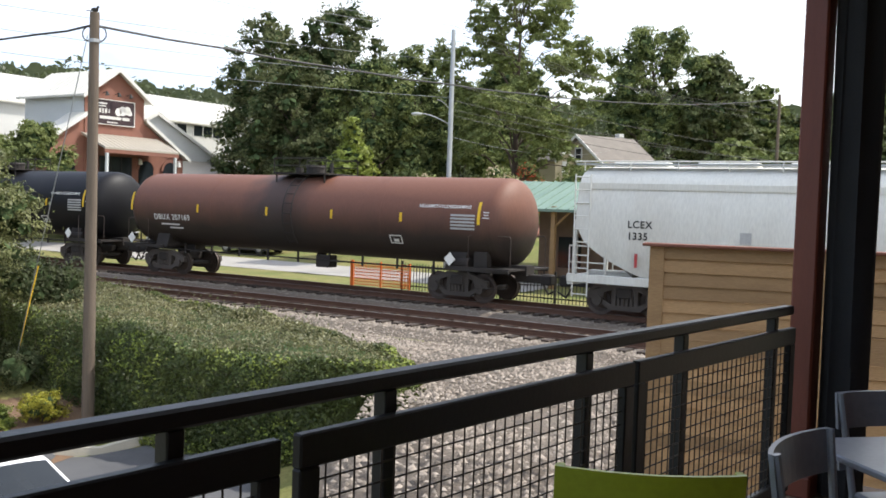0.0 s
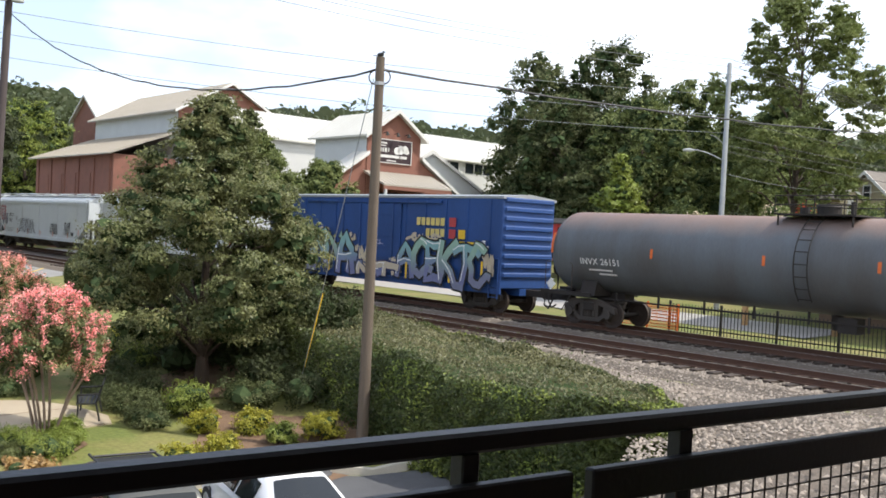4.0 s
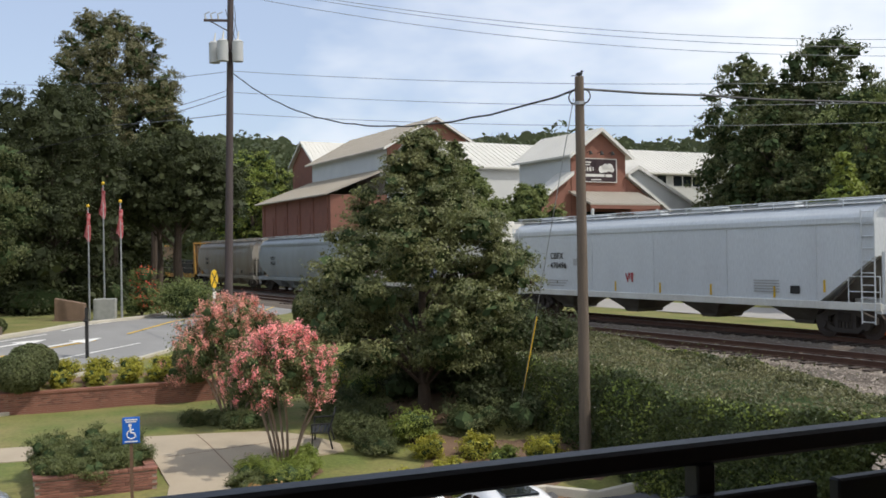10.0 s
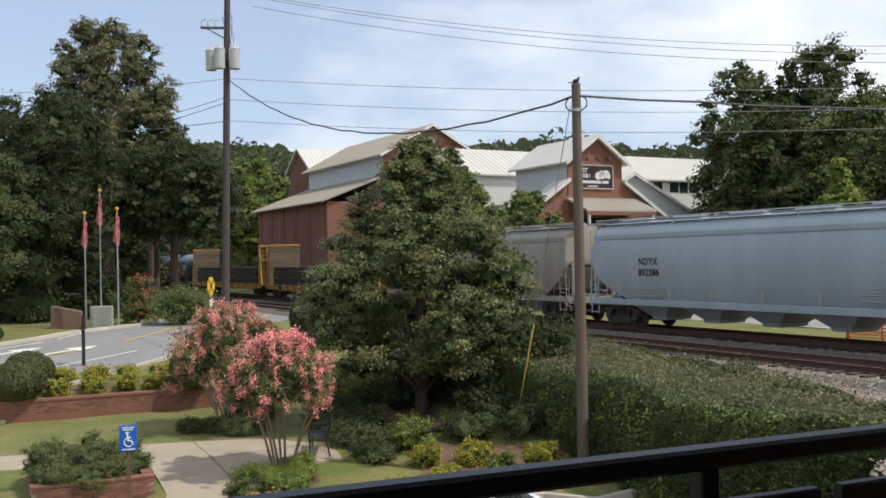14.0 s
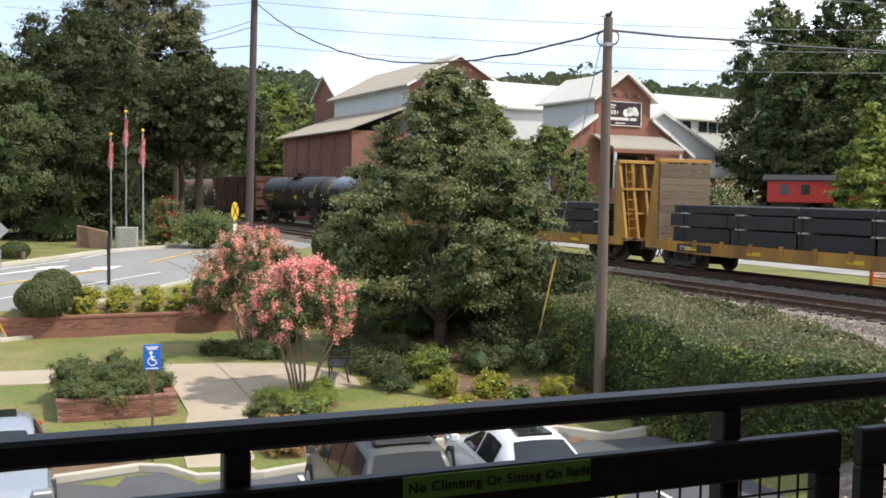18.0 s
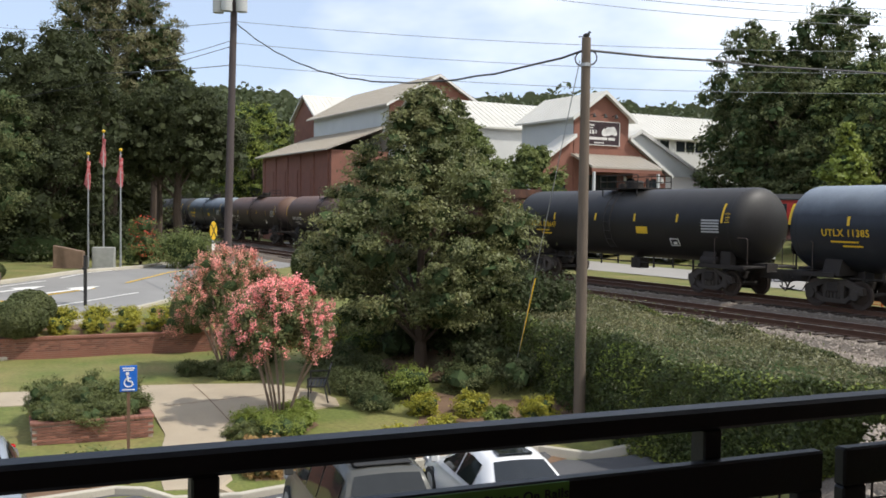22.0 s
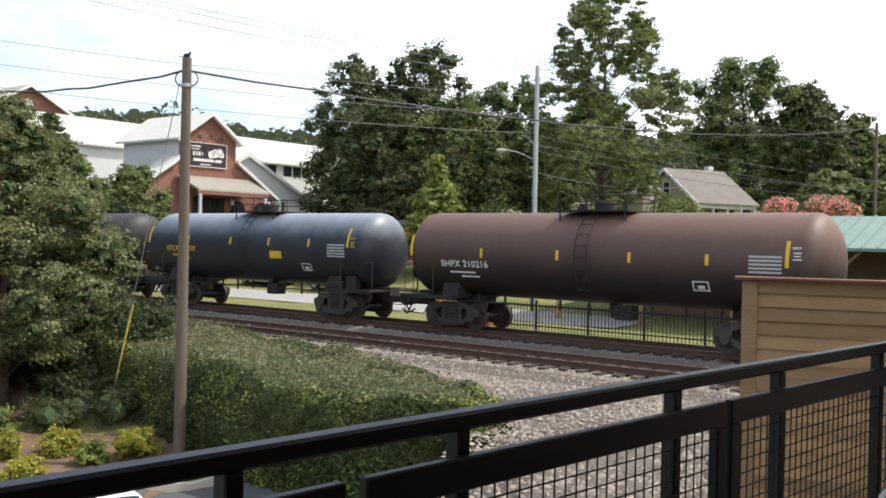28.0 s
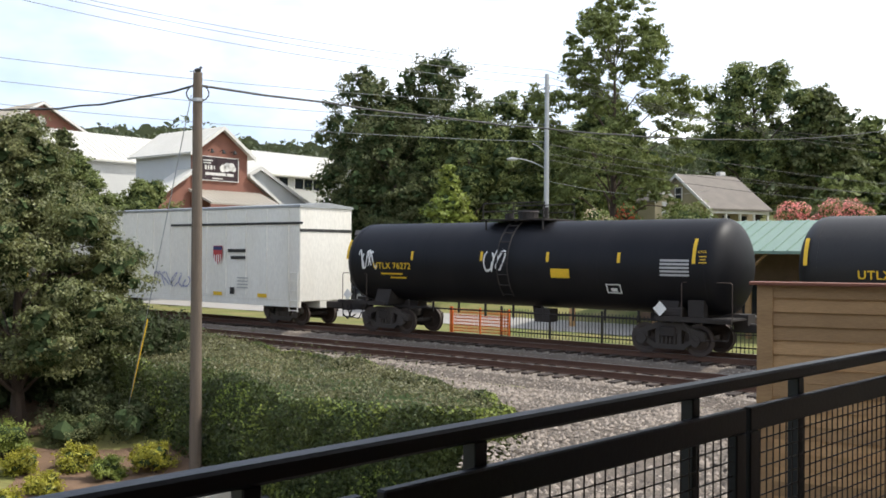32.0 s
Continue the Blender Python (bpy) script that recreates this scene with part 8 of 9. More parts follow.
    shrub("dark_shrub", -15.4, 13.8, 1.2, 0.7, LEAF_MID, 2500, 0.05, "small green shrub by the kerb", 99, "dark shrubs")
    shrub("dark_shrub", -14.1, 18.5, 1.3, 0.36, LEAF_LIGHT, 3000, 0.07, "low green clump under the crape myrtle", 100, "dark shrubs", slim=0.12)
    shrub("dark_shrub", -15.2, 18.6, 1.1, 0.34, LEAF_LIGHT, 2500, 0.07, "low green clump under the crape myrtle", 101, "dark shrubs", slim=0.12)
    for i, (x, y, m) in enumerate(((-14.3, 19.4, LEAF_LIGHT), (-14.9, 20.0, LEAF_LIGHT), (-14.6, 17.7, LEAF_JUNIPER), (-20.5, 22.4, LEAF_DARK), (-20.0, 22.7, LEAF_DARK), (-19.4, 23.1, LEAF_JUNIPER), (-19.0, 23.5, LEAF_DARK), (-12.6, 15.9, TAWNY))):
        shrub("grass_clump", x, y, 0.95, 0.4, m, 4200, 0.085, "low arching grass clump under the crape myrtle", 320 + i, "grass clumps", clumps=7, slim=0.12, dense=0.5)
    # plants that fill the brick planter
    ux, uy = math.cos(radians(52.6)), math.sin(radians(52.6))
    for i, (a, b, hh) in enumerate(((0.45, 0.5, 0.55), (1.1, 0.45, 0.5), (1.8, 0.5, 0.55), (2.2, 1.0, 0.6), (0.5, 1.2, 0.75), (1.2, 1.2, 0.8), (1.9, 1.7, 0.8), (0.5, 2.0, 0.85), (1.2, 2.1, 0.9), (2.1, 2.2, 0.75), (0.3, 1.6, 0.8))):
        shrub("planter_shrub", -17.96 + ux * a - uy * b, 14.52 + uy * a + ux * b, 1.05, hh * 1.12, LEAF_JUNIPER, 9000, 0.032, "spreading juniper in the brick planter", 110 + i, "planter shrubs", z=0.2, slim=0.28)

    # trees across the road
    tree("roadside_tree", -40.6, 28.4, 1.8, 3.4, 12.3, 9.0, LEAF_DARK, 46000, 0.09, "full green maple across the road", 10, OVAL, 75, 0.12, trunk=0.25, core=0.68, squash=0.6)
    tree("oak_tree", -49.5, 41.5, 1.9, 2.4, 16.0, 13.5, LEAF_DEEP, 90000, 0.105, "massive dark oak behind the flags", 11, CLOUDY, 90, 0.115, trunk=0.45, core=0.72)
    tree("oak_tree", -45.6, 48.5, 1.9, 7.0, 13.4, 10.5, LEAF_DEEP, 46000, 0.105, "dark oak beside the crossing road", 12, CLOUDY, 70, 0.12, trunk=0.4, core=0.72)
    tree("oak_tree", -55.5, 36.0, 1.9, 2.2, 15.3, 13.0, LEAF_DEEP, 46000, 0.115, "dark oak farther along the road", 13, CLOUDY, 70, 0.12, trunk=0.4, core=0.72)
    tree("tall_tree", -61.9, 58.3, 2.0, 11.0, 25.6, 12.6, LEAF_GREYGREEN, 96000, 0.125, "tall uneven crown rising over the oaks", 14, FULL, 150, 0.088, trunk=0.5, core=0.75)
    tree("tall_tree", -59.0, 60.0, 2.0, 8.0, 19.5, 8.0, LEAF_DARK, 14000, 0.27, "dark tree behind the oaks", 15, OVAL, 50, 0.13, trunk=0.4)
    tree("maple_tree", -80.0, 98.8, 4.0, 6.0, 18.7, 12.4, LEAF_LIGHT, 22000, 0.19, "green maple beyond the crossing", 16, FULL, 60, 0.12, trunk=0.3, core=0.65)
    tree("oak_tree", -70, 66, 3.0, 3.0, 14.0, 14, LEAF_DEEP, 18000, 0.26, "dark woodland tree beyond the crossing", 17, BROAD, 50, 0.14, trunk=0.4)
    tree("oak_tree", -52.5, 54.0, 2.0, 7.2, 12.5, 8.0, LEAF_DEEP, 14000, 0.24, "low dark tree by the crossing", 18, BROAD, 44, 0.14, trunk=0.3)
    # before and beside the museum
    tree("small_tree", -22.4, 53.8, 3.1, 3.9, 9.3, 6.2, LEAF_MID, 15000, 0.13, "airy green tree before the museum", 20, BROAD, 44, 0.12, trunk=0.1)
    tree("small_tree", -25.6, 52.2, 3.0, 3.8, 10.4, 5.6, LEAF_MID, 11000, 0.13, "green tree before the museum", 21, OVAL, 40, 0.13, trunk=0.1)
    tree("museum_tree", -30.6, 60.0, 4.0, 6.0, 13.0, 4.2, LEAF_DARK, 9000, 0.2, "dark purple-green tree beside the museum hall", 22, OVAL, 40, 0.14, trunk=0.18)
    tree("light_tree", -5.0, 54.9, 3.6, 4.0, 10.2, 4.4, LEAF_LIGHT, 12000, 0.16, "young light green tree behind the train", 23, CONE, 30, 0.15, trunk=0.12, squash=0.7)
    # dark cluster and tall poplar behind the street
    for i, (x, y, zb, zt, w) in enumerate(((-14.2, 79.0, 4.5, 20.2, 10.0), (-8.2, 80.0, 4.5, 21.6, 12.0), (-2.2, 83.0, 5, 19.0, 10.0), (-11.0, 74.5, 4.5, 16.5, 10.0), (-5.2, 73.0, 4.5, 16.0, 10.5), (-9.0, 71.5, 4.5, 11.0, 6.0), (1.5, 76.0, 5, 15.0, 10.0), (5.5, 90.0, 6, 18.5, 9.0), (-11.5, 82.0, 5, 18.5, 10.0))):
        tree("evergreen_tree", x, y, 4.6, zb, zt, w, LEAF_DARK if i in (0, 1, 3, 5, 8) else LEAF_MID, 27000, 0.16, "dense dark green tree behind the street", 30 + i, CLOUDY if i < 3 else BROAD, 66, 0.12, trunk=0.35, group="street trees", core=0.72)
    tree("poplar_tree", 5.2, 66.0, 4.6, 7.8, 22.6, 12.6, LEAF_MID, 44000, 0.18, "tall open poplar with ragged crown", 40, RAGGED, 80, 0.085, trunk=0.28, core=0, per=12, single=True)
    tree("poplar_tree", 7.6, 98.0, 6.5, 8.0, 21.0, 10.5, LEAF_MID, 20000, 0.17, "green tree beside the tall poplar", 41, OVAL, 40, 0.14, trunk=0.25, core=0.65)
    tree("shade_tree", 21.5, 98.0, 7.5, 9.0, 24.3, 15.0, LEAF_MID, 34000, 0.2, "large rounded shade tree behind the house", 42, FULL, 70, 0.11, trunk=0.5, core=0.65)
    tree("shade_tree", 27.0, 95.0, 7.5, 8.0, 21.0, 9.5, LEAF_DARK, 12000, 0.3, "dark shade tree behind the house", 43, OVAL, 50, 0.13, trunk=0.4)
    for i, (x, y, zt, w) in enumerate(((33, 100, 19, 9), (39, 98, 18, 9), (46, 100, 20, 11), (54, 96, 18, 12), (31.5, 84, 13, 7), (40, 88, 14, 8), (24.5, 80, 11.5, 6))):
        tree("far_tree", x, y, 7.4, 7.8, zt, w, LEAF_DARK if i % 2 else LEAF_MID, 9000, 0.32, "distant green tree beyond the houses", 50 + i, BROAD, 36, 0.15, trunk=0.3, group="far trees")
    for i, (x, y, w, h, mat) in enumerate(((-0.1, 57.0, 2.6, 4.7, PETAL_WHITE), (3.6, 57.0, 2.8, 4.8, PETAL_WHITE), (-14.8, 64.5, 3.6, 4.0, PETAL_WHITE), (5.8, 61.8, 2.4, 4.6, PETAL_RED), (17.4, 67.2, 2.6, 3.9, PETAL_PINK), (19.4, 67.4, 2.6, 3.9, PETAL_PINK), (21.6, 67.4, 2.6, 3.9, PETAL_PINK))):
        shrub("flowering_shrub", x, y, w, h, LEAF_MID, 3500, 0.1, "tall shrub in blossom behind the street", 130 + i, "flowering shrubs", clumps=14, flowers=(mat, 1500 if mat is not PETAL_PINK else 3500, 0.075))
    for i, (x, y, w, h) in enumerate(((2.0, 62.5, 4.0, 4.5), (9.0, 63.0, 4.0, 4.0), (-17.5, 72.0, 3.0, 3.0), (-2.0, 66, 4.5, 4.0), (22, 74, 4.5, 4.0), (28, 72, 5, 4.5))):
        shrub("street_shrub", x, y, w, h, LEAF_MID if i % 2 else LEAF_DARK, 5000, 0.12, "green shrubbery along the street", 150 + i, "street shrubs", clumps=14)
    woods()


def woods():
    """Far wooded ridge all round, as one mass of clumps."""
    rng = np.random.default_rng(77)
    c, r = [], []
    for ang in np.arange(-29, 63, 0.55):
        a = radians(ang)
        for d, zt in ((150, 20.5), (165, 25.0), (180, 27.0)):
            dd = d + rng.uniform(-6, 6)
            top = zt + 1.6 * math.sin(ang * 0.35) + 1.2 * math.sin(ang * 0.9 + d) + rng.uniform(-1.5, 1.2)
            x, y = -dd * math.sin(a), dd * math.cos(a)
            for k in range(3):
                rad = rng.uniform(2.2, 3.8)
                c.append((x + rng.uniform(-2, 2), y + rng.uniform(-2, 2), top - rad - 1.3 - k * 4.0))
                r.append(rad)
    c, r = np.array(c), np.array(r)
    pts = clump_points(rng, c, r, 80000, 0.8)
    ob = part("far_woods", mesh_np("far_woods", leaf_quads(rng, pts, 0.55), 4, LEAF_FAR), LEAF_FAR)
    tagged(ob, "distant wooded ridge of mixed green trees", "woods", "", "stuff")
    bm = bmesh.new()
    vs = []
    for k in range(1800):
        g = -70 + k * 0.1
        top = 26.3 + 1.3 * math.sin(g * 0.35) + 0.6 * abs(math.sin(g * 0.8)) + 0.5 * abs(math.sin(g * 1.7 + 1.0)) + 0.3 * math.sin(g * 5.3) + rng.uniform(-0.22, 0.22)
        vs.append([bm.verts.new((-190 * math.sin(radians(g)), 190 * math.cos(radians(g)), z)) for z in (0.0, top)])
    for p, q in zip(vs, vs[1:]):
        bm.faces.new((p[0], q[0], q[1], p[1]))
    tagged(part("backdrop", bm, LEAF_FAR), "deep shade behind the wooded ridge", "woods", "", "structure")


# ---- garden things ----
def brick_wall_things():
    w = Vector((0.608, 0.794, 0))
    for name, x, y, turn, ln, h, label in (("retaining_wall", -28.3, 20.1, 52.5, 9.65, 0.82, "long red brick retaining wall with brick coping"),):
        t = thing(name, pose(x, y, 0.02, 0, 0, turn), label, "wall", "", "structure")
        bm = bmesh.new()
        box(bm, 0, -0.11, -0.2, ln, 0.11, h - 0.08)
        part("backing", bm, MORTAR, t)
        RETAIN.append((t, ln, h))
    p = thing("brick_planter", pose(-17.96, 14.52, -0.2, 0, 0, 52.6), "square red brick planter full of junipers", "planter")
    for x0, y0, x1, y1 in ((0, 0, 2.6, 0.2), (0, 2.4, 2.6, 2.6), (0, 0.2, 0.2, 2.4), (2.4, 0.2, 2.6, 2.4)):
        bm = bmesh.new()
        box(bm, x0 + 0.004, y0 + 0.004, -0.2, x1 - 0.004, y1 - 0.004, 0.5)
        part("backing", bm, MORTAR, p)
    bm = bmesh.new()
    box(bm, 0.2, 0.2, 0.0, 2.4, 2.4, 0.42)
    part("soil", bm, MULCH, p)
    PLANTER.append(p)


RETAIN, PLANTER = [], []


def accessible_sign():
    s = thing("accessible_parking_sign", pose(-14.45, 13.95, float(land(-14.45, 13.95)), 0, 0, 46), "blue accessible parking sign on a brown post", "sign")
    bm = bmesh.new()
    box(bm, -0.03, -0.02, -0.1, 0.03, 0.02, 2.35)
    part("post", bm, material("brown_post", (0.16, 0.09, 0.05), (0.1, 0.06, 0.035), rough=0.7), s)
    bm = bmesh.new()
    box(bm, -0.165, -0.045, 1.88, 0.165, -0.025, 2.4, None, 0.008)
    plate = part("plate", bm, SIGNBLUE, s)
    y = -0.052
    bm = bmesh.new()
    bmesh.ops.create_circle(bm, cap_ends=True, segments=14, radius=0.035, matrix=Matrix.Translation((-0.02, y, 2.24)) @ Euler((radians(90), 0, 0)).to_matrix().to_4x4())
    for a, b, r in (((-0.02, 2.2), (-0.005, 2.09), 0.018), ((-0.005, 2.09), (0.06, 2.085), 0.016), ((0.06, 2.085), (0.085, 2.01), 0.016), ((-0.01, 2.15), (0.05, 2.15), 0.012)):
        tube(bm, (a[0], y, a[1]), (b[0], y, b[1]), r, r, 6)
    for i in range(13):
        a0, a1 = radians(110 + i * 17), radians(110 + (i + 1) * 17)
        tube(bm, (0.005 + 0.085 * math.cos(a0), y, 2.06 + 0.085 * math.sin(a0)), (0.005 + 0.085 * math.cos(a1), y, 2.06 + 0.085 * math.sin(a1)), 0.012, 0.012, 6)
    part("wheelchair_symbol", bm, WHITE, plate)
    for z, w in ((2.35, 0.24), (2.31, 0.2), (1.92, 0.24)):
        bm = bmesh.new()
        box(bm, -w / 2, y, z - 0.012, w / 2, y + 0.006, z + 0.012)
        part("bar", bm, WHITE, plate)


def bench():
    b = thing("garden_bench", pose(-15.25, 21.55, float(land(-15.25, 21.55)) + 0.04, 0, 0, -58), "black slatted garden bench on the terrace edge", "bench")
    for i in range(5):
        bm = bmesh.new()
        box(bm, -0.62, -0.22 + i * 0.1, 0.42, 0.62, -0.15 + i * 0.1, 0.45)
        part("seat_slat", bm, IRON, b)
    for i in range(5):
        bm = bmesh.new()
        z = 0.5 + i * 0.085
        box(bm, -0.62, 0.27 + i * 0.022, z, 0.62, 0.295 + i * 0.022, z + 0.055)
        part("back_slat", bm, IRON, b)
    for x in (-0.6, 0.6):
        bm = bmesh.new()
        for p, q in (((x, -0.2, 0), (x, -0.18, 0.44)), ((x, 0.34, 0), (x, 0.24, 0.44)), ((x, 0.24, 0.44), (x, 0.39, 0.92)), ((x, -0.24, 0.44), (x, 0.26, 0.44)), ((x, -0.2, 0.66), (x, 0.32, 0.68)), ((x, -0.2, 0.44), (x, -0.2, 0.66))):
            tube(bm, p, q, 0.024, 0.024, 7)
        part("end_frame", bm, IRON, b)


def flags():
    stripe_red = material("flag_red", (0.4, 0.04, 0.05), (0.5, 0.25, 0.25), rough=0.8, scale=9, fine=30, bump=0.1, amount=0.9)
    for x, y, h, label in ((-40.7, 36.6, 6.1, "white flagpole with a limp red flag"), (-40.0, 37.0, 7.3, "tall white flagpole with a limp striped flag"), (-37.6, 35.9, 6.2, "white flagpole with a limp red and white flag")):
        z0 = float(land(x, y))
        f = thing("flagpole", pose(x, y, z0 - 0.1), label, "flagpole", "flagpoles")
        bm = bmesh.new()
        tube(bm, (0, 0, 0), (0, 0, h), 0.055, 0.032, 10)
        part("shaft", bm, GALV, f)
        bm = bmesh.new()
        bmesh.ops.create_uvsphere(bm, u_segments=10, v_segments=8, radius=0.09, matrix=Matrix.Translation((0, 0, h + 0.06)))
        part("finial", bm, YELLOW, f)
        # hanging folds
        bm = bmesh.new()
        rows = []
        for i in range(9):
            t = i / 8
            rows.append([bm.verts.new((0.05 - 0.3 * s * (0.3 + 0.7 * t) + 0.05 * math.sin(s * 9 + t * 3), 0.09 * math.sin(s * 14 + i * 0.3), h - 0.4 - 1.45 * t + 0.25 * s)) for s in np.linspace(0, 1, 9)])
        for a, b in zip(rows, rows[1:]):
            for k in range(8):
                bm.faces.new((a[k], a[k + 1], b[k + 1], b[k]))
        smooth(part("flag", bm, stripe_red, f))
    for x, y, w, h, mat, label, nm in ((-41.0, 35.6, 1.5, 1.25, BROWNSTONE, "low slanted brown stone memorial", "memorial_stone"), (-39.0, 36.1, 1.1, 1.2, GREYSTONE, "grey granite memorial block", "memorial_block")):
        z0 = float(land(x, y))
        m = thing(nm, pose(x, y, z0 - 0.05, 0, 0, 38), label, "monument")
        bm = bmesh.new()
        prism(bm, [(-w / 2, 0), (w / 2, 0), (w / 2, h * (0.75 if mat is BROWNSTONE else 1)), (-w / 2, h)], -0.3, 0.3)
        bmesh.ops.bevel(bm, geom=bm.edges[:], offset=0.03, segments=1, affect="EDGES")
        part("block", bm, mat, m)
        bm = bmesh.new()
        box(bm, -w / 2 - 0.1, -0.4, -0.05, w / 2 + 0.1, 0.4, 0.12)
        part("plinth", bm, mat, m)


def road_signs():
    x, y = -29.6, 21.4
    z0 = float(land(x, y))
    s = thing("road_sign", pose(x, y, z0 - 0.1, 0, 0, 50), "grey metal back of a diamond road sign on a post", "sign")
    bm = bmesh.new()
    box(bm, -0.03, -0.03, 0, 0.03, 0.03, 3.1)
    part("post", bm, GALV, s)
    bm = bmesh.new()
    box(bm, -0.36, -0.045, -0.36, 0.36, -0.032, 0.36, pose(0, 0, 2.75, 0, 45, 0))
    part("diamond_plate", bm, GALV, s)
    bm = bmesh.new()
    box(bm, -0.25, -0.045, 1.5, 0.25, -0.032, 2.1)
    part("lower_plate", bm, GALV, s)
    x, y = -30.1, 26.9
    z0 = float(land(x, y))
    p = thing("bollard_post", pose(x, y, z0 - 0.1, 0, 0, 40), "slim black street post with small cross plates", "post")
    bm = bmesh.new()
    box(bm, -0.06, -0.06, 0, 0.06, 0.06, 2.1)
    part("shaft", bm, IRON, p)
    bm = bmesh.new()
    box(bm, -0.08, -0.3, 1.55, 0.08, 0.3, 1.62)
    part("plate", bm, IRON, p)
    # round crossing sign and its white plate
    x, y = -31.5, 35.9
    z0 = float(land(x, y))
    c = thing("crossing_sign", pose(x, y, z0 - 0.1, 0, 0, 109), "yellow round level crossing sign on a post", "sign")
    bm = bmesh.new()
    box(bm, -0.03, -0.03, 0, 0.03, 0.03, 2.9)
    part("post", bm, GALV, c)
    bm = bmesh.new()
    tube(bm, (0, -0.04, 2.45), (0, -0.03, 2.45), 0.45, 0.45, 24)
    disc = part("disc", bm, YELLOW, c)
    bm = bmesh.new()
    for a in (45, -45):
        box(bm, -0.42, -0.055, -0.035, 0.42, -0.042, 0.035, pose(0, 0, 2.45, 0, a, 0))
    part("cross", bm, BLACK, disc)
    bm = bmesh.new()
    box(bm, -0.2, -0.045, 1.45, 0.2, -0.032, 1.85)
    part("lower_plate", bm, WHITE, c)
    # barricades
    for i, (x, y, turn) in enumerate(((-30.9, 19.6, 60), (-30.0, 18.0, 60), (-30.6, 17.0, 60))):
        z0 = float(land(x, y))
        b = thing("traffic_barricade", pose(x, y, z0, 0, 0, turn), "orange and white striped road barricade on white legs", "barricade", "barricades")
        for z in (0.62, 0.92) if i else (0.75,):
            bm = bmesh.new()
            box(bm, -1.0, -0.02, z, 1.0, 0.02, z + 0.2)
            board = part("board", bm, WHITE, b)
            for k in range(6):
                bm = bmesh.new()
                x0 = -0.9 + k * 0.34
                bm.faces.new([bm.verts.new(v) for v in ((x0, -0.024, z + 0.005), (x0 + 0.16, -0.024, z + 0.005), (x0 + 0.24, -0.024, z + 0.195), (x0 + 0.08, -0.024, z + 0.195))])
                part("stripe", bm, ORANGE, board)
        for xx in (-0.8, 0.8):
            bm = bmesh.new()
            tube(bm, (xx, -0.35, 0), (xx, 0, 1.1), 0.03, 0.03, 6)
            tube(bm, (xx, 0.35, 0), (xx, 0, 1.1), 0.03, 0.03, 6)
            part("leg", bm, WHITE, b)
    for x, y in ((-30.2, 20.4), (-36.9, 28.2)):
        s = thing("timber_stub", pose(x, y, float(land(x, y)) - 0.1), "short weathered timber stub in the grass", "post", "timber stubs")
        bm = bmesh.new()
        tube(bm, (0, 0, 0), (0, 0, 0.62), 0.1, 0.1, 10)
        part("stub", bm, POLEWOOD, s)


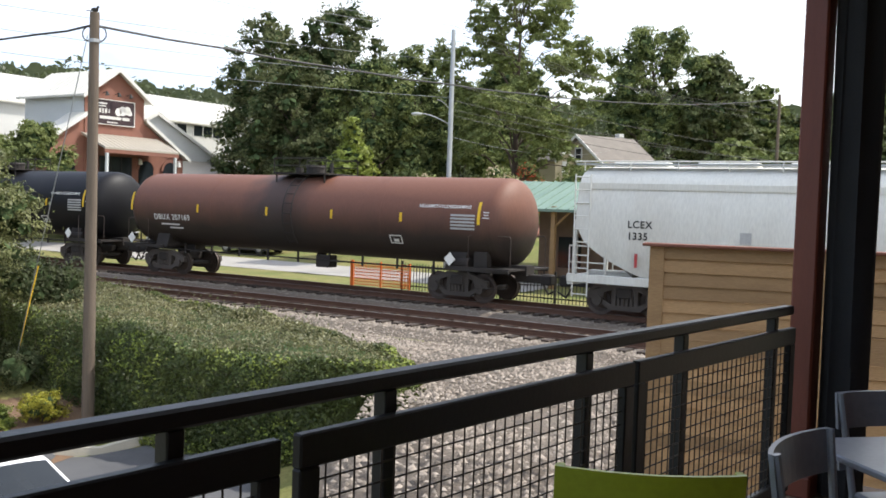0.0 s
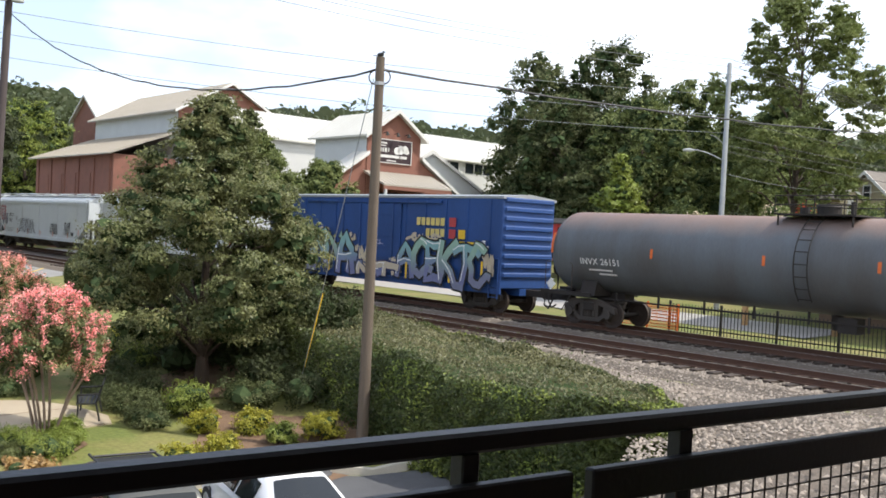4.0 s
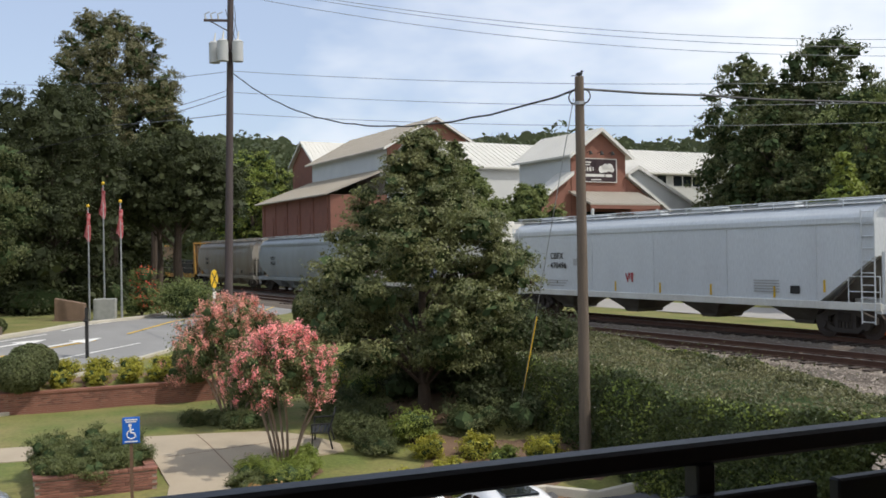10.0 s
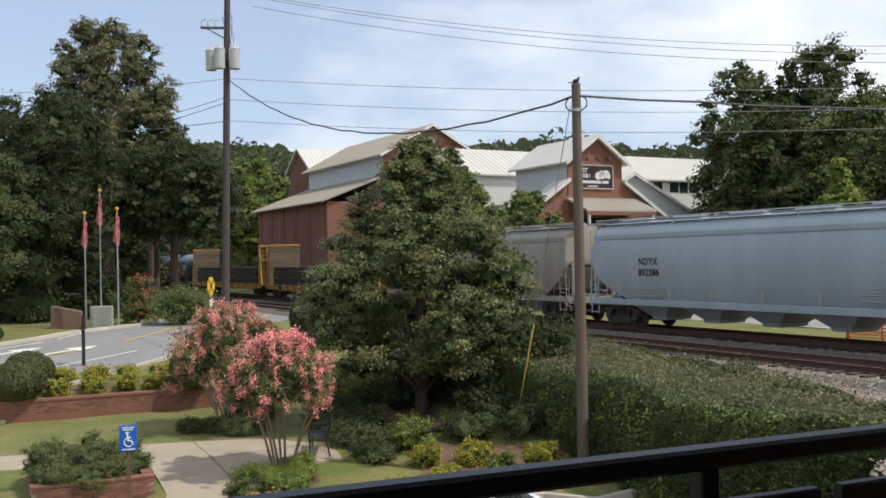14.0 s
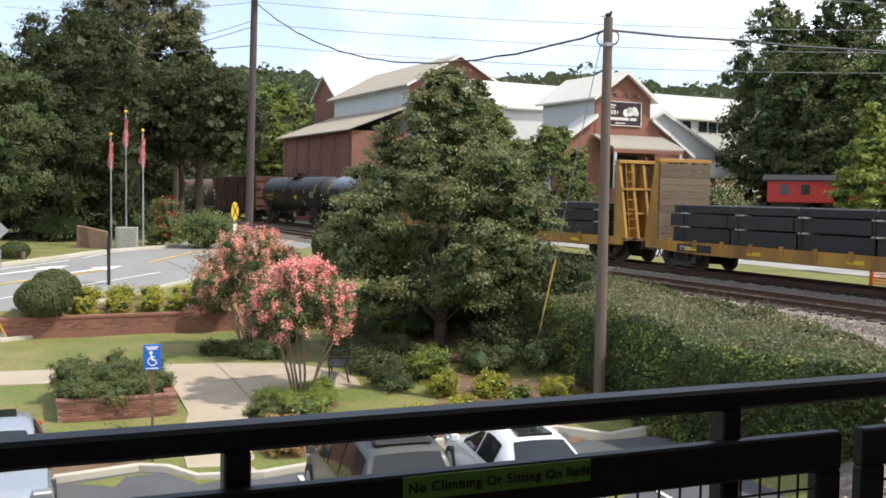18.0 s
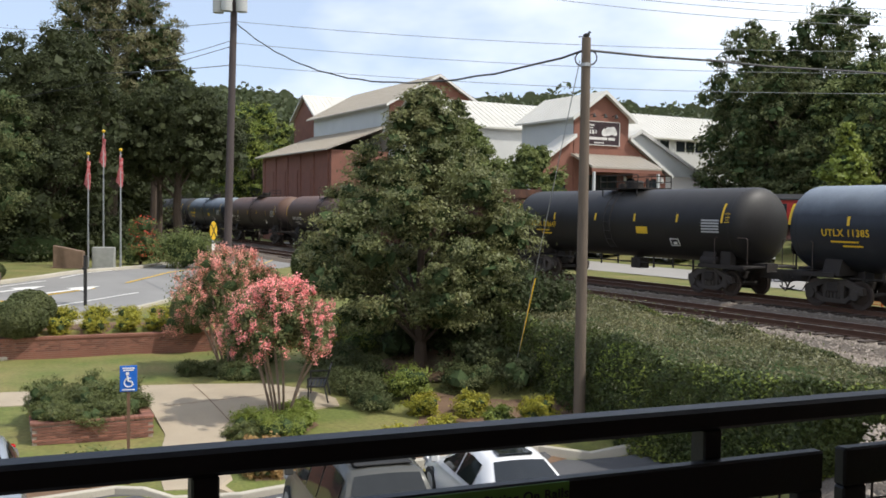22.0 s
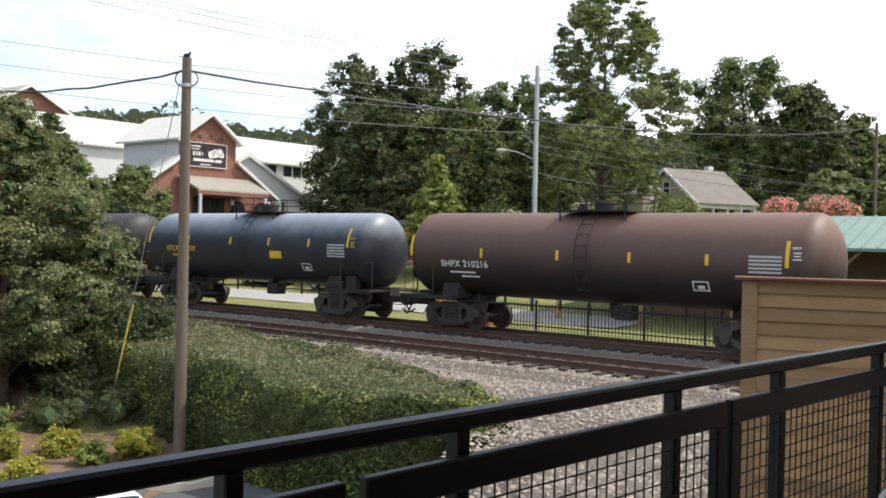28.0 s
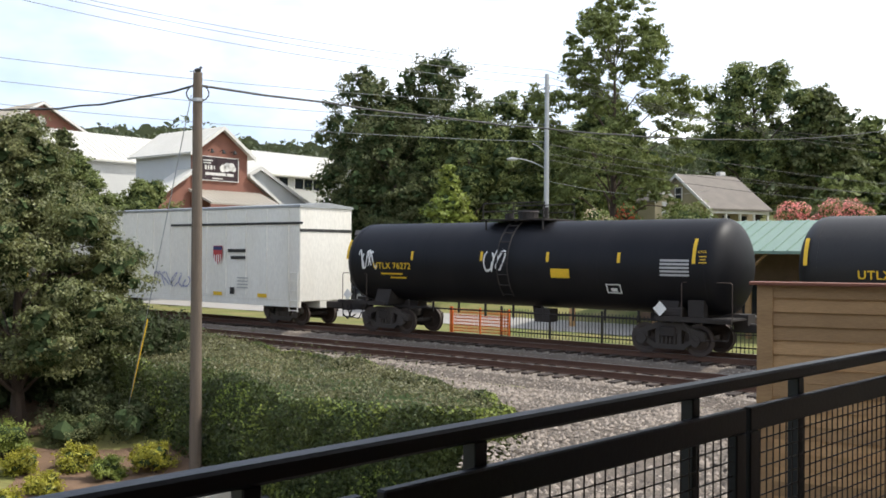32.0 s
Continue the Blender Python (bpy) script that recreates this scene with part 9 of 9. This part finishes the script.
# ---- parked cars ----
def car_thing(name, x, y, turn, paint, label, suv=False, L=4.6, W=1.78, z0=-0.49):
    c = thing(name, pose(x, y, z0, 0, 0, turn), label, "car", "parked cars")
    h = 1.76 if suv else 1.42
    bl = 1.0 if suv else 0.88
    hl = L / 2

    def ring(xx, w, zb, zt, tuck=0.1):
        return [(xx, -w + 0.03, zb), (xx, -w, zb + 0.25), (xx, -w, (zb + zt) / 2 + 0.05), (xx, -w + tuck, zt), (xx, w - tuck, zt), (xx, w, (zb + zt) / 2 + 0.05), (xx, w, zb + 0.25), (xx, w - 0.03, zb)]
    w = W / 2
    bm = bmesh.new()
    prof = [(-hl, 0.86, 0.4, 0.6), (-hl + 0.08, 0.95, 0.28, 0.9 * bl), (-hl + 0.5, 1.0, 0.22, bl + 0.04), (-hl * 0.4, 1.0, 0.2, bl + 0.02), (hl * 0.25, 1.0, 0.2, bl), (hl * 0.4, 0.99, 0.2, bl - 0.02), (hl - 0.4, 0.94, 0.22, bl * 0.8), (hl - 0.08, 0.86, 0.28, bl * 0.68), (hl, 0.74, 0.36, bl * 0.55)]
    loft(bm, [ring(a, w * b, cc, d) for a, b, cc, d in prof])
    smooth(part("body", bm, paint, c), 45)
    # painted cabin and its windows
    if suv:
        cab = [(-hl + 0.1, bl, 0.92), (-hl + 0.45, h - 0.05, 0.68), (-hl + 0.95, h, 0.68), (0.1, h - 0.01, 0.67), (0.5, h - 0.09, 0.66), (hl * 0.5, bl - 0.02, 0.9)]
    else:
        cab = [(-hl + 0.35, bl + 0.02, 0.88), (-hl + 1.2, h - 0.06, 0.62), (-hl + 1.75, h, 0.62), (-0.15, h - 0.02, 0.6), (0.25, h - 0.1, 0.6), (hl * 0.52, bl - 0.03, 0.88)]
    low = bl - 0.06

    def side_y(xx, zz):
        z_top = float(np.interp(xx, [q[0] for q in cab], [q[1] for q in cab]))
        b_top = float(np.interp(xx, [q[0] for q in cab], [q[2] for q in cab]))
        f = min(max((zz - low) / max(z_top - low, 0.05), 0), 1)
        return w * (0.96 + (b_top - 0.96) * f), z_top
    rings = []
    for xx in np.linspace(cab[0][0], cab[-1][0], 25):
        yt, zt = side_y(xx, 9)
        rings.append([(xx, -w * 0.96, low), (xx, -side_y(xx, (low + zt) / 2)[0] - 0.012, (low + zt) / 2), (xx, -yt, zt - 0.04), (xx, -yt + 0.1, zt), (xx, -yt * 0.4, zt + 0.02), (xx, yt * 0.4, zt + 0.02), (xx, yt - 0.1, zt), (xx, yt, zt - 0.04), (xx, side_y(xx, (low + zt) / 2)[0] + 0.012, (low + zt) / 2), (xx, w * 0.96, low)])
    bm = bmesh.new()
    loft(bm, rings)
    roof = smooth(part("cabin", bm, paint, c), 50)
    for i0, i1, nm in ((len(cab) - 2, len(cab) - 1, "windscreen"), (1, 0, "rear_window")):
        a, b = cab[i0], cab[i1]
        away = Vector((abs(b[1] - a[1]), 0, abs(b[0] - a[0]))).normalized() * 0.028
        away.x *= 1 if b[0] > a[0] else -1
        bm = bmesh.new()
        rows = []
        for f in np.linspace(0.04, 0.93, 5):
            hw = w * (a[2] + (b[2] - a[2]) * f) - 0.09
            rows.append([bm.verts.new(Vector((a[0] + (b[0] - a[0]) * f, hw * g, a[1] + (b[1] - a[1]) * f - 0.02 * g * g)) + away) for g in np.linspace(-1, 1, 7)])
        for p, q in zip(rows, rows[1:]):
            for k in range(6):
                bm.faces.new((p[k], p[k + 1], q[k + 1], q[k]))
        smooth(part(nm, bm, CARGLASS, c))
    spans = ((-hl + 0.5, -0.75), (-0.68, 0.02), (0.1, 0.95)) if suv else ((-0.95, -0.12), (-0.04, 0.85))
    for sy in (-1, 1):
        for xa, xb in spans:
            bm = bmesh.new()
            rows = []
            for xx in np.linspace(xa, xb, 9):
                zt = side_y(xx, 9)[1] - 0.1
                zb = bl + 0.03
                if zt - zb < 0.03:
                    continue
                rows.append([bm.verts.new((xx, sy * (side_y(xx, z)[0] + 0.022), z)) for z in (zb, (zb + zt) / 2, zt)])
            for p, q in zip(rows, rows[1:]):
                for k in range(2):
                    bm.faces.new((p[k], p[k + 1], q[k + 1], q[k]))
            part("side_window", bm, CARGLASS, c)
    if not suv:
        bm = bmesh.new()
        box(bm, -0.95, -0.32, h - 0.02, -0.35, 0.32, h + 0.026, None, 0.006)
        part("sunroof", bm, CARGLASS, roof)
    else:
        bm = bmesh.new()
        box(bm, -hl + 0.6, -0.46, h + 0.012, 0.2, 0.46, h + 0.032, None, 0.008)
        part("roof_panel", bm, RUBBER, roof, "dark matt roof panel")
        for sy in (-1, 1):
            bm = bmesh.new()
            tube(bm, (-hl + 0.6, sy * 0.5, h + 0.07), (0.4, sy * 0.5, h + 0.05), 0.025, 0.025, 6)
            part("roof_rack", bm, IRON, c)
        for xx in (-hl + 0.9, 0.1):
            bm = bmesh.new()
            tube(bm, (xx, -0.5, h + 0.08), (xx, 0.5, h + 0.08), 0.025, 0.025, 6)
            part("rack_bar", bm, IRON, c)
    for sy in (-1, 1):
        for xx in (-hl + 0.85, hl - 0.88):
            bm = bmesh.new()
            tube(bm, (xx, sy * (w - 0.2), 0.33), (xx, sy * (w + 0.005), 0.33), 0.33, 0.33, 20)
            t = part("wheel", bm, RUBBER, c)
            bm = bmesh.new()
            tube(bm, (xx, sy * (w + 0.005), 0.33), (xx, sy * (w + 0.015), 0.33), 0.22, 0.2, 16)
            part("rim", bm, GALV, t)
        bm = bmesh.new()
        box(bm, -hl - 0.004, sy * w * 0.9 - 0.16, 0.72, -hl + 0.14, sy * w * 0.9 + 0.02 if sy > 0 else sy * w * 0.9 + 0.16, 1.0 if suv else 0.88, None, 0.02)
        part("tail_lamp", bm, TAILRED, c)
        bm = bmesh.new()
        box(bm, hl - 0.3, sy * w * 0.72 - 0.16, 0.58, hl - 0.06, sy * w * 0.72 + 0.16, 0.7, None, 0.03)
        part("headlight", bm, GALV, c)
        bm = bmesh.new()
        box(bm, hl * 0.35, sy * (w + 0.02) - 0.02, bl + 0.02, hl * 0.35 + 0.16, sy * (w + 0.14) + 0.02, bl + 0.18, None, 0.02) if sy > 0 else box(bm, hl * 0.35, -(w + 0.16), bl + 0.02, hl * 0.35 + 0.16, -w, bl + 0.18, None, 0.02)
        part("mirror", bm, paint, c)
    bm = bmesh.new()
    box(bm, -hl - 0.06, -w * 0.8, 0.36, -hl + 0.05, w * 0.8, 0.56, None, 0.03)
    part("bumper", bm, paint, c)
    bm = bmesh.new()
    box(bm, -hl - 0.07, -0.16, 0.6, -hl + 0.03, 0.16, 0.74)
    pl = part("number_plate", bm, WHITE, c)
    bm = bmesh.new()
    box(bm, -hl - 0.075, -0.11, 0.64, -hl - 0.068, 0.11, 0.7)
    part("bar", bm, NAVY, pl)


def parked_cars():
    silver = material("grey_car_paint", (0.1, 0.1, 0.09), (0.09, 0.09, 0.08), rough=0.3, metal=0.3, scale=1, fine=200, bump=0)
    white = material("white_car_paint", (0.75, 0.75, 0.74), (0.72, 0.72, 0.71), rough=0.2, scale=1, fine=200, bump=0)
    pale = material("silver_car_paint", (0.45, 0.48, 0.5), (0.42, 0.45, 0.47), rough=0.25, metal=0.6, scale=1, fine=200, bump=0)
    car_thing("grey_suv", -8.95, 13.75, 138.0, silver, "dark grey estate car with roof rack, nose to the kerb", True, 4.6)
    car_thing("white_saloon", -7.4, 16.2, 135, white, "white saloon car with sunroof, nose to the kerb", False, 4.5)
    car_thing("silver_car", -15.35, 11.1, -36, pale, "pale silver car parked tail to the kerb", False, 4.5)
    # street cars glimpsed under the train
    dark = material("dark_car_paint", (0.03, 0.03, 0.035), (0.04, 0.04, 0.045), rough=0.2, metal=0.4, scale=1, fine=200, bump=0)
    for s, n, m, lab in ((-24, 14.8, dark, "dark car parked beyond the tracks"), (-31, 15.2, white, "white car parked beyond the tracks"), (-38, 15.2, dark, "dark car parked beyond the tracks")):
        p = at(s, n)
        car_thing("street_car", p.x, p.y, TRACK, m, lab, False, 4.5, z0=float(land(p.x, p.y)) + 0.03)


# ---- the deck ----
RDIR = Vector((0.6359, 0.7718, 0))
RB = Vector((-0.51, 2.06, 0))
RTURN = math.degrees(math.atan2(RDIR.y, RDIR.x))
FLOOR = 3.73


def build_deck():
    rail = thing("deck_railing", pose(RB.x, RB.y, 0, 0, 0, RTURN), "black steel deck railing with wire mesh panels", "railing")
    bm = bmesh.new()
    box(bm, -3.4, -0.03, 4.752, 3.85, 0.03, 4.8, None, 0.008)
    part("top_rail", bm, BLACKSTEEL, rail)
    for k in (-2.9, -1.066, 0.0, 0.7, 1.765, 2.56, 3.62):
        bm = bmesh.new()
        box(bm, k - 0.024, -0.024, FLOOR, k + 0.024, 0.024, 4.752, None, 0.004)
        part("post", bm, BLACKSTEEL, rail)
    for a, b in ((-3.4, -1.66), (-1.6, 0.275), (0.335, 2.045), (2.075, 3.8)):
        bm = bmesh.new()
        y0, y1 = -0.06, -0.026
        box(bm, a, y0, 4.605, b, y1, 4.692, None, 0.005)
        pn = part("panel_top", bm, BLACKSTEEL, rail)
        bm = bmesh.new()
        box(bm, a, y0, 3.83, b, y1, 3.9, None, 0.005)
        part("panel_bottom", bm, BLACKSTEEL, pn)
        for x in (a, b - 0.07):
            bm = bmesh.new()
            box(bm, x, y0, 3.9, x + 0.07, y1, 4.605, None, 0.005)
            part("panel_side", bm, BLACKSTEEL, pn)
        bm = bmesh.new()
        x = a + 0.1
        while x < b - 0.07:
            tube(bm, (x, -0.045, 3.9), (x, -0.045, 4.61), 0.003, 0.003, 5, False)
            x += 0.052
        z = 3.94
        while z < 4.6:
            tube(bm, (a + 0.06, -0.041, z), (b - 0.06, -0.041, z), 0.003, 0.003, 5, False)
            z += 0.052
        part("wire_mesh", bm, WIREMESH, pn, "rust-tinted welded wire mesh")
    notice = thing("railing_notice", pose(RB.x, RB.y, 0, 0, 0, RTURN), "green notice strip fixed to the railing", "sign")
    bm = bmesh.new()
    box(bm, -0.77, -0.0645, 4.645, -0.376, -0.0605, 4.689)
    plate = part("strip", bm, SIGNGREEN, notice)
    lettering("No Climbing Or Sitting On Rails", 0.0262, BLACK, plate, pose(-0.762, -0.0655, 4.659, 90))
    # floor boards, roof, house wall behind
    floor = tagged(new("deck_floor"), "brown timber deck boards", "floor", "", "structure")
    floor.matrix_basis = pose(RB.x, RB.y, 0, 0, 0, RTURN)
    bm = bmesh.new()
    box(bm, -0.07, -4.2, FLOOR - 0.04, 0.07, 0.1, FLOOR)
    me = bpy.data.meshes.new("board")
    bm.to_mesh(me)
    bm.free()
    for i in range(62):
        part("board", me, DECKWOOD, floor, "", pose(-4.4 + i * 0.146, 0, 0))
    bm = bmesh.new()
    for k in (-4.2, -1.4, 1.4, 4.2):
        box(bm, k - 0.08, -4.2, FLOOR - 0.3, k + 0.08, 0.08, FLOOR - 0.04)
        box(bm, k - 0.1, -0.4, -0.6, k + 0.1, -0.2, FLOOR - 0.3)
    tagged(part("deck_joists", bm, DECKWOOD, None, "", pose(RB.x, RB.y, 0, 0, 0, RTURN)), "timber joists and posts under the deck", "deck", "", "structure")
    bm = bmesh.new()
    box(bm, -6.0, -4.6, 7.0, 9.0, 0.1, 7.15)
    tagged(part("ceiling", bm, DECKWOOD, None, "", pose(RB.x, RB.y, 0, 0, 0, RTURN)), "boarded roof over the deck", "ceiling", "", "structure")
    bm = bmesh.new()
    box(bm, -6.0, -4.6, -0.6, 9.0, -4.25, 7.0)
    tagged(part("wall_south", bm, BRICKWALL, None, "", pose(RB.x, RB.y, 0, 0, 0, RTURN)), "brick house wall behind the deck", "wall", "", "structure")
    # the red-brown post at the corner, and a black shape added for its shaded side
    p = thing("deck_post", pose(RB.x, RB.y, 0, 0, 0, RTURN), "square red-brown timber post carrying the deck roof", "post")
    bm = bmesh.new()
    box(bm, 4.07, -0.06, FLOOR, 4.21, 0.07, 7.0, None, 0.01)
    part("shaft", bm, REDPOST, p)
    bm = bmesh.new()
    box(bm, 4.04, -0.09, FLOOR, 4.24, 0.1, FLOOR + 0.12, None, 0.01)
    part("base", bm, REDPOST, p)
    bl = thing("rolled_blind", pose(RB.x, RB.y, 0, 0, 0, RTURN), "black folded shape added for the post's shaded side", "curtain")
    bm = bmesh.new()
    rings = []
    for z in np.linspace(FLOOR + 0.02, 6.99, 10):
        rings.append([(4.22 + 0.02 * math.sin(a * 5 + z) + 0.1 * math.cos(a), -0.19 + 0.12 * math.sin(a) + 0.015 * math.sin(a * 7), z) for a in np.linspace(0, 2 * math.pi, 24)[:-1]])
    loft(bm, rings)
    smooth(part("folds", bm, material("post_shade_black", (0.01, 0.01, 0.011), (0.016, 0.016, 0.016), rough=0.9, scale=5, fine=80), bl))
    # lower stair rail outside the mesh
    sr = thing("stair_rail", pose(RB.x, RB.y, 0, 0, 0, RTURN), "black steel stair handrail outside the deck", "handrail")
    bm = bmesh.new()
    for a, b in (((1.5, 0.5, 3.62), (1.62, 0.5, 3.72)), ((1.62, 0.5, 3.72), (3.2, 0.5, 4.02)), ((1.62, 0.5, 3.72), (1.62, 0.5, 3.0)), ((3.2, 0.5, 4.02), (3.2, 0.5, 3.0)), ((2.4, 0.5, 3.87), (2.4, 0.5, 3.0))):
        tube(bm, a, b, 0.022, 0.022, 8)
    part("rail", bm, BLACKSTEEL, sr)
    bm = bmesh.new()
    for k in (1.62, 2.4, 3.2):
        box(bm, k - 0.05, 0.45, -0.55, k + 0.05, 0.55, 3.0)
    part("support", bm, DECKWOOD, sr)


def chair(x, y, turn, paint, label, group="deck chairs"):
    c = thing("cafe_chair", pose(x, y, FLOOR, 0, 0, turn), label, "chair", group)
    bm = bmesh.new()
    box(bm, -0.2, -0.2, 0.43, 0.2, 0.2, 0.46, None, 0.012)
    part("seat", bm, paint, c)
    # curved top of the back and two slats
    for z, hh in ((0.7, 0.14), (0.54, 0.06)):
        bm = bmesh.new()
        rings = []
        for t in np.linspace(-1, 1, 13):
            xx = 0.255 * t
            yy = 0.2 + 0.05 * (1 - t * t) + (z - 0.46) * 0.14
            rings.append([(xx, yy, z), (xx, yy + 0.016, z), (xx, yy + 0.016 + hh * 0.14, z + hh), (xx, yy + hh * 0.14, z + hh)])
        loft(bm, rings)
        part("backrest", bm, paint, c)
    for sx in (-1, 1):
        bm = bmesh.new()
        tube(bm, (sx * 0.2, 0.2, 0), (sx * 0.2, 0.2, 0.45), 0.014, 0.014, 8)
        tube(bm, (sx * 0.2, 0.2, 0.45), (sx * 0.24, 0.25, 0.84), 0.014, 0.014, 8)
        part("leg", bm, paint, c)
        bm = bmesh.new()
        tube(bm, (sx * 0.2, -0.18, 0), (sx * 0.18, -0.17, 0.44), 0.014, 0.014, 8)
        part("leg", bm, paint, c)
    return c


def build_furniture():
    chair(0.68, 2.78, 175, GREENPAINT, "lime green metal cafe chair by the railing")
    chair(1.42, 2.76, 50, GREYPAINT, "grey metal cafe chair at the table")
    chair(1.97, 3.55, 10, GREYPAINT, "grey metal cafe chair behind the table")
    t = thing("cafe_table", pose(1.8, 3.12, FLOOR, 0, 0, 12), "small grey square cafe table", "table")
    bm = bmesh.new()
    box(bm, -0.35, -0.35, 0.715, 0.35, 0.35, 0.74, None, 0.006)
    part("tabletop", bm, GREYPAINT, t)
    bm = bmesh.new()
    tube(bm, (0, 0, 0.03), (0, 0, 0.715), 0.035, 0.035, 12)
    part("column", bm, BLACKSTEEL, t)
    bm = bmesh.new()
    for a in (0, 90):
        box(bm, -0.3, -0.03, 0, 0.3, 0.03, 0.03, pose(0, 0, 0, 0, 0, a))
    part("foot", bm, BLACKSTEEL, t)


def timber_fence():
    f = thing("timber_screen", pose(2.74, 11.9, 0, 0, 0, -14), "new cedar board screen fence with red cap", "fence")
    for x in (0.06, 2.2, 4.4, 6.4):
        bm = bmesh.new()
        box(bm, x - 0.09, -0.05, -0.6, x + 0.09, 0.13, 4.86, None, 0.006)
        part("post", bm, CEDAR, f)
    rng = random.Random(5)
    bm = bmesh.new()
    box(bm, 0.14, -0.035, 0.0, 7.6, -0.012, 0.172, None, 0.004)
    me = bpy.data.meshes.new("fence_board")
    bm.to_mesh(me)
    bm.free()
    z, i = 1.2, 0
    while z < 4.75:
        part("fence_board", me, CEDAR, f, "", pose(rng.uniform(-0.01, 0.01), rng.uniform(-0.008, 0.004), z, rng.uniform(-9.0, -5.5), rng.uniform(-0.25, 0.25), 0))
        z += 0.167
        i += 1
    bm = bmesh.new()
    box(bm, -0.12, -0.12, 4.862, 7.7, 0.16, 4.9, None, 0.006)
    part("cap_board", bm, CAPWOOD, f)


# ---- brick courses, laid last ----
def lay_bricks():
    bm = bmesh.new()
    box(bm, -0.097, -0.012, -0.028, 0.097, 0.012, 0.028, None, 0.003)
    me = bpy.data.meshes.new("brick")
    bm.to_mesh(me)
    bm.free()
    rng = random.Random(8)
    for p in PLANTER:
        for face, turn, off in ((0, 0, (0, 0)), (1, 90, (2.6, 0))):
            m0 = pose(off[0], off[1], 0, 0, 0, turn)
            for r in range(7):
                for k in range(13):
                    x = 0.1 + k * 0.2 + (0.1 if r % 2 else 0)
                    if x < 2.52:
                        part("brick", me, BRICK, p, "", m0 @ pose(x, -0.004 + rng.uniform(-0.003, 0.003), 0.03 + r * 0.068, 0, 0, rng.uniform(-0.6, 0.6)))
        cap = bmesh.new()
        box(cap, -0.05, -0.035, -0.03, 0.05, 0.22, 0.03, None, 0.004)
        mc = bpy.data.meshes.new("cap_brick")
        cap.to_mesh(mc)
        cap.free()
        for turn, ox, oy in ((0, 0, 0), (90, 2.6, 0), (180, 2.6, 2.6), (270, 0, 2.6)):
            for k in range(24):
                part("cap_brick", mc, BRICK, p, "", pose(ox, oy, 0, 0, 0, turn) @ pose(0.1 + k * 0.107, 0, 0.53))
    for t, ln, h in RETAIN:
        count = 0
        rest = bmesh.new()
        for r in range(11):
            for k in range(int(ln / 0.2)):
                x = 0.1 + k * 0.2 + (0.1 if r % 2 else 0)
                if x > ln - 0.1:
                    continue
                if r >= 5 and count < 230:
                    part("brick", me, BRICK, t, "", pose(x, -0.118 + rng.uniform(-0.003, 0.003), 0.02 + r * 0.068, 0, 0, rng.uniform(-0.6, 0.6)))
                    count += 1
                else:
                    box(rest, x - 0.097, -0.13, 0.02 + r * 0.068 - 0.028, x + 0.097, -0.106, 0.02 + r * 0.068 + 0.028)
        tagged(part("brick_courses", rest, BRICK, t), kind="stuff")
        cap = bmesh.new()
        for k in range(int(ln / 0.107)):
            box(cap, 0.01 + k * 0.107, -0.16, h - 0.08, 0.105 + k * 0.107, 0.16, h - 0.005)
        part("coping", cap, BRICK, t)


# ---- everything in order ----
build_surfaces()
TRACKS = [track_along(0.75, "carrying the goods train"), track_along(-4.55, "empty beside the goods train")]
scatter_stones()
station()
annex()
barn()
caboose()
house()
depot()
picnic_tables()
iron_fence()
build_poles()
build_train()
build_plants()
brick_wall_things()
accessible_sign()
bench()
flags()
road_signs()
parked_cars()
build_deck()
build_furniture()
timber_fence()
ties(TRACKS[1], -46, 14, 3)
ties(TRACKS[0], -40, 16, 4)
lay_bricks()


def motions():
    """The train rolls past, easing off a little."""
    times = (0, 4, 8, 12, 16, 20, 24, 28, 32)
    for car, mid in CARS:
        rows = []
        for t in times:
            s = mid + 12.56 * t - 0.0155 * t * t
            p = at(s, 0.75)
            rows.append((t, pose(p.x, p.y, RAILZ, 0, 0, TRACK)))
        walk(car, rows)


motions()
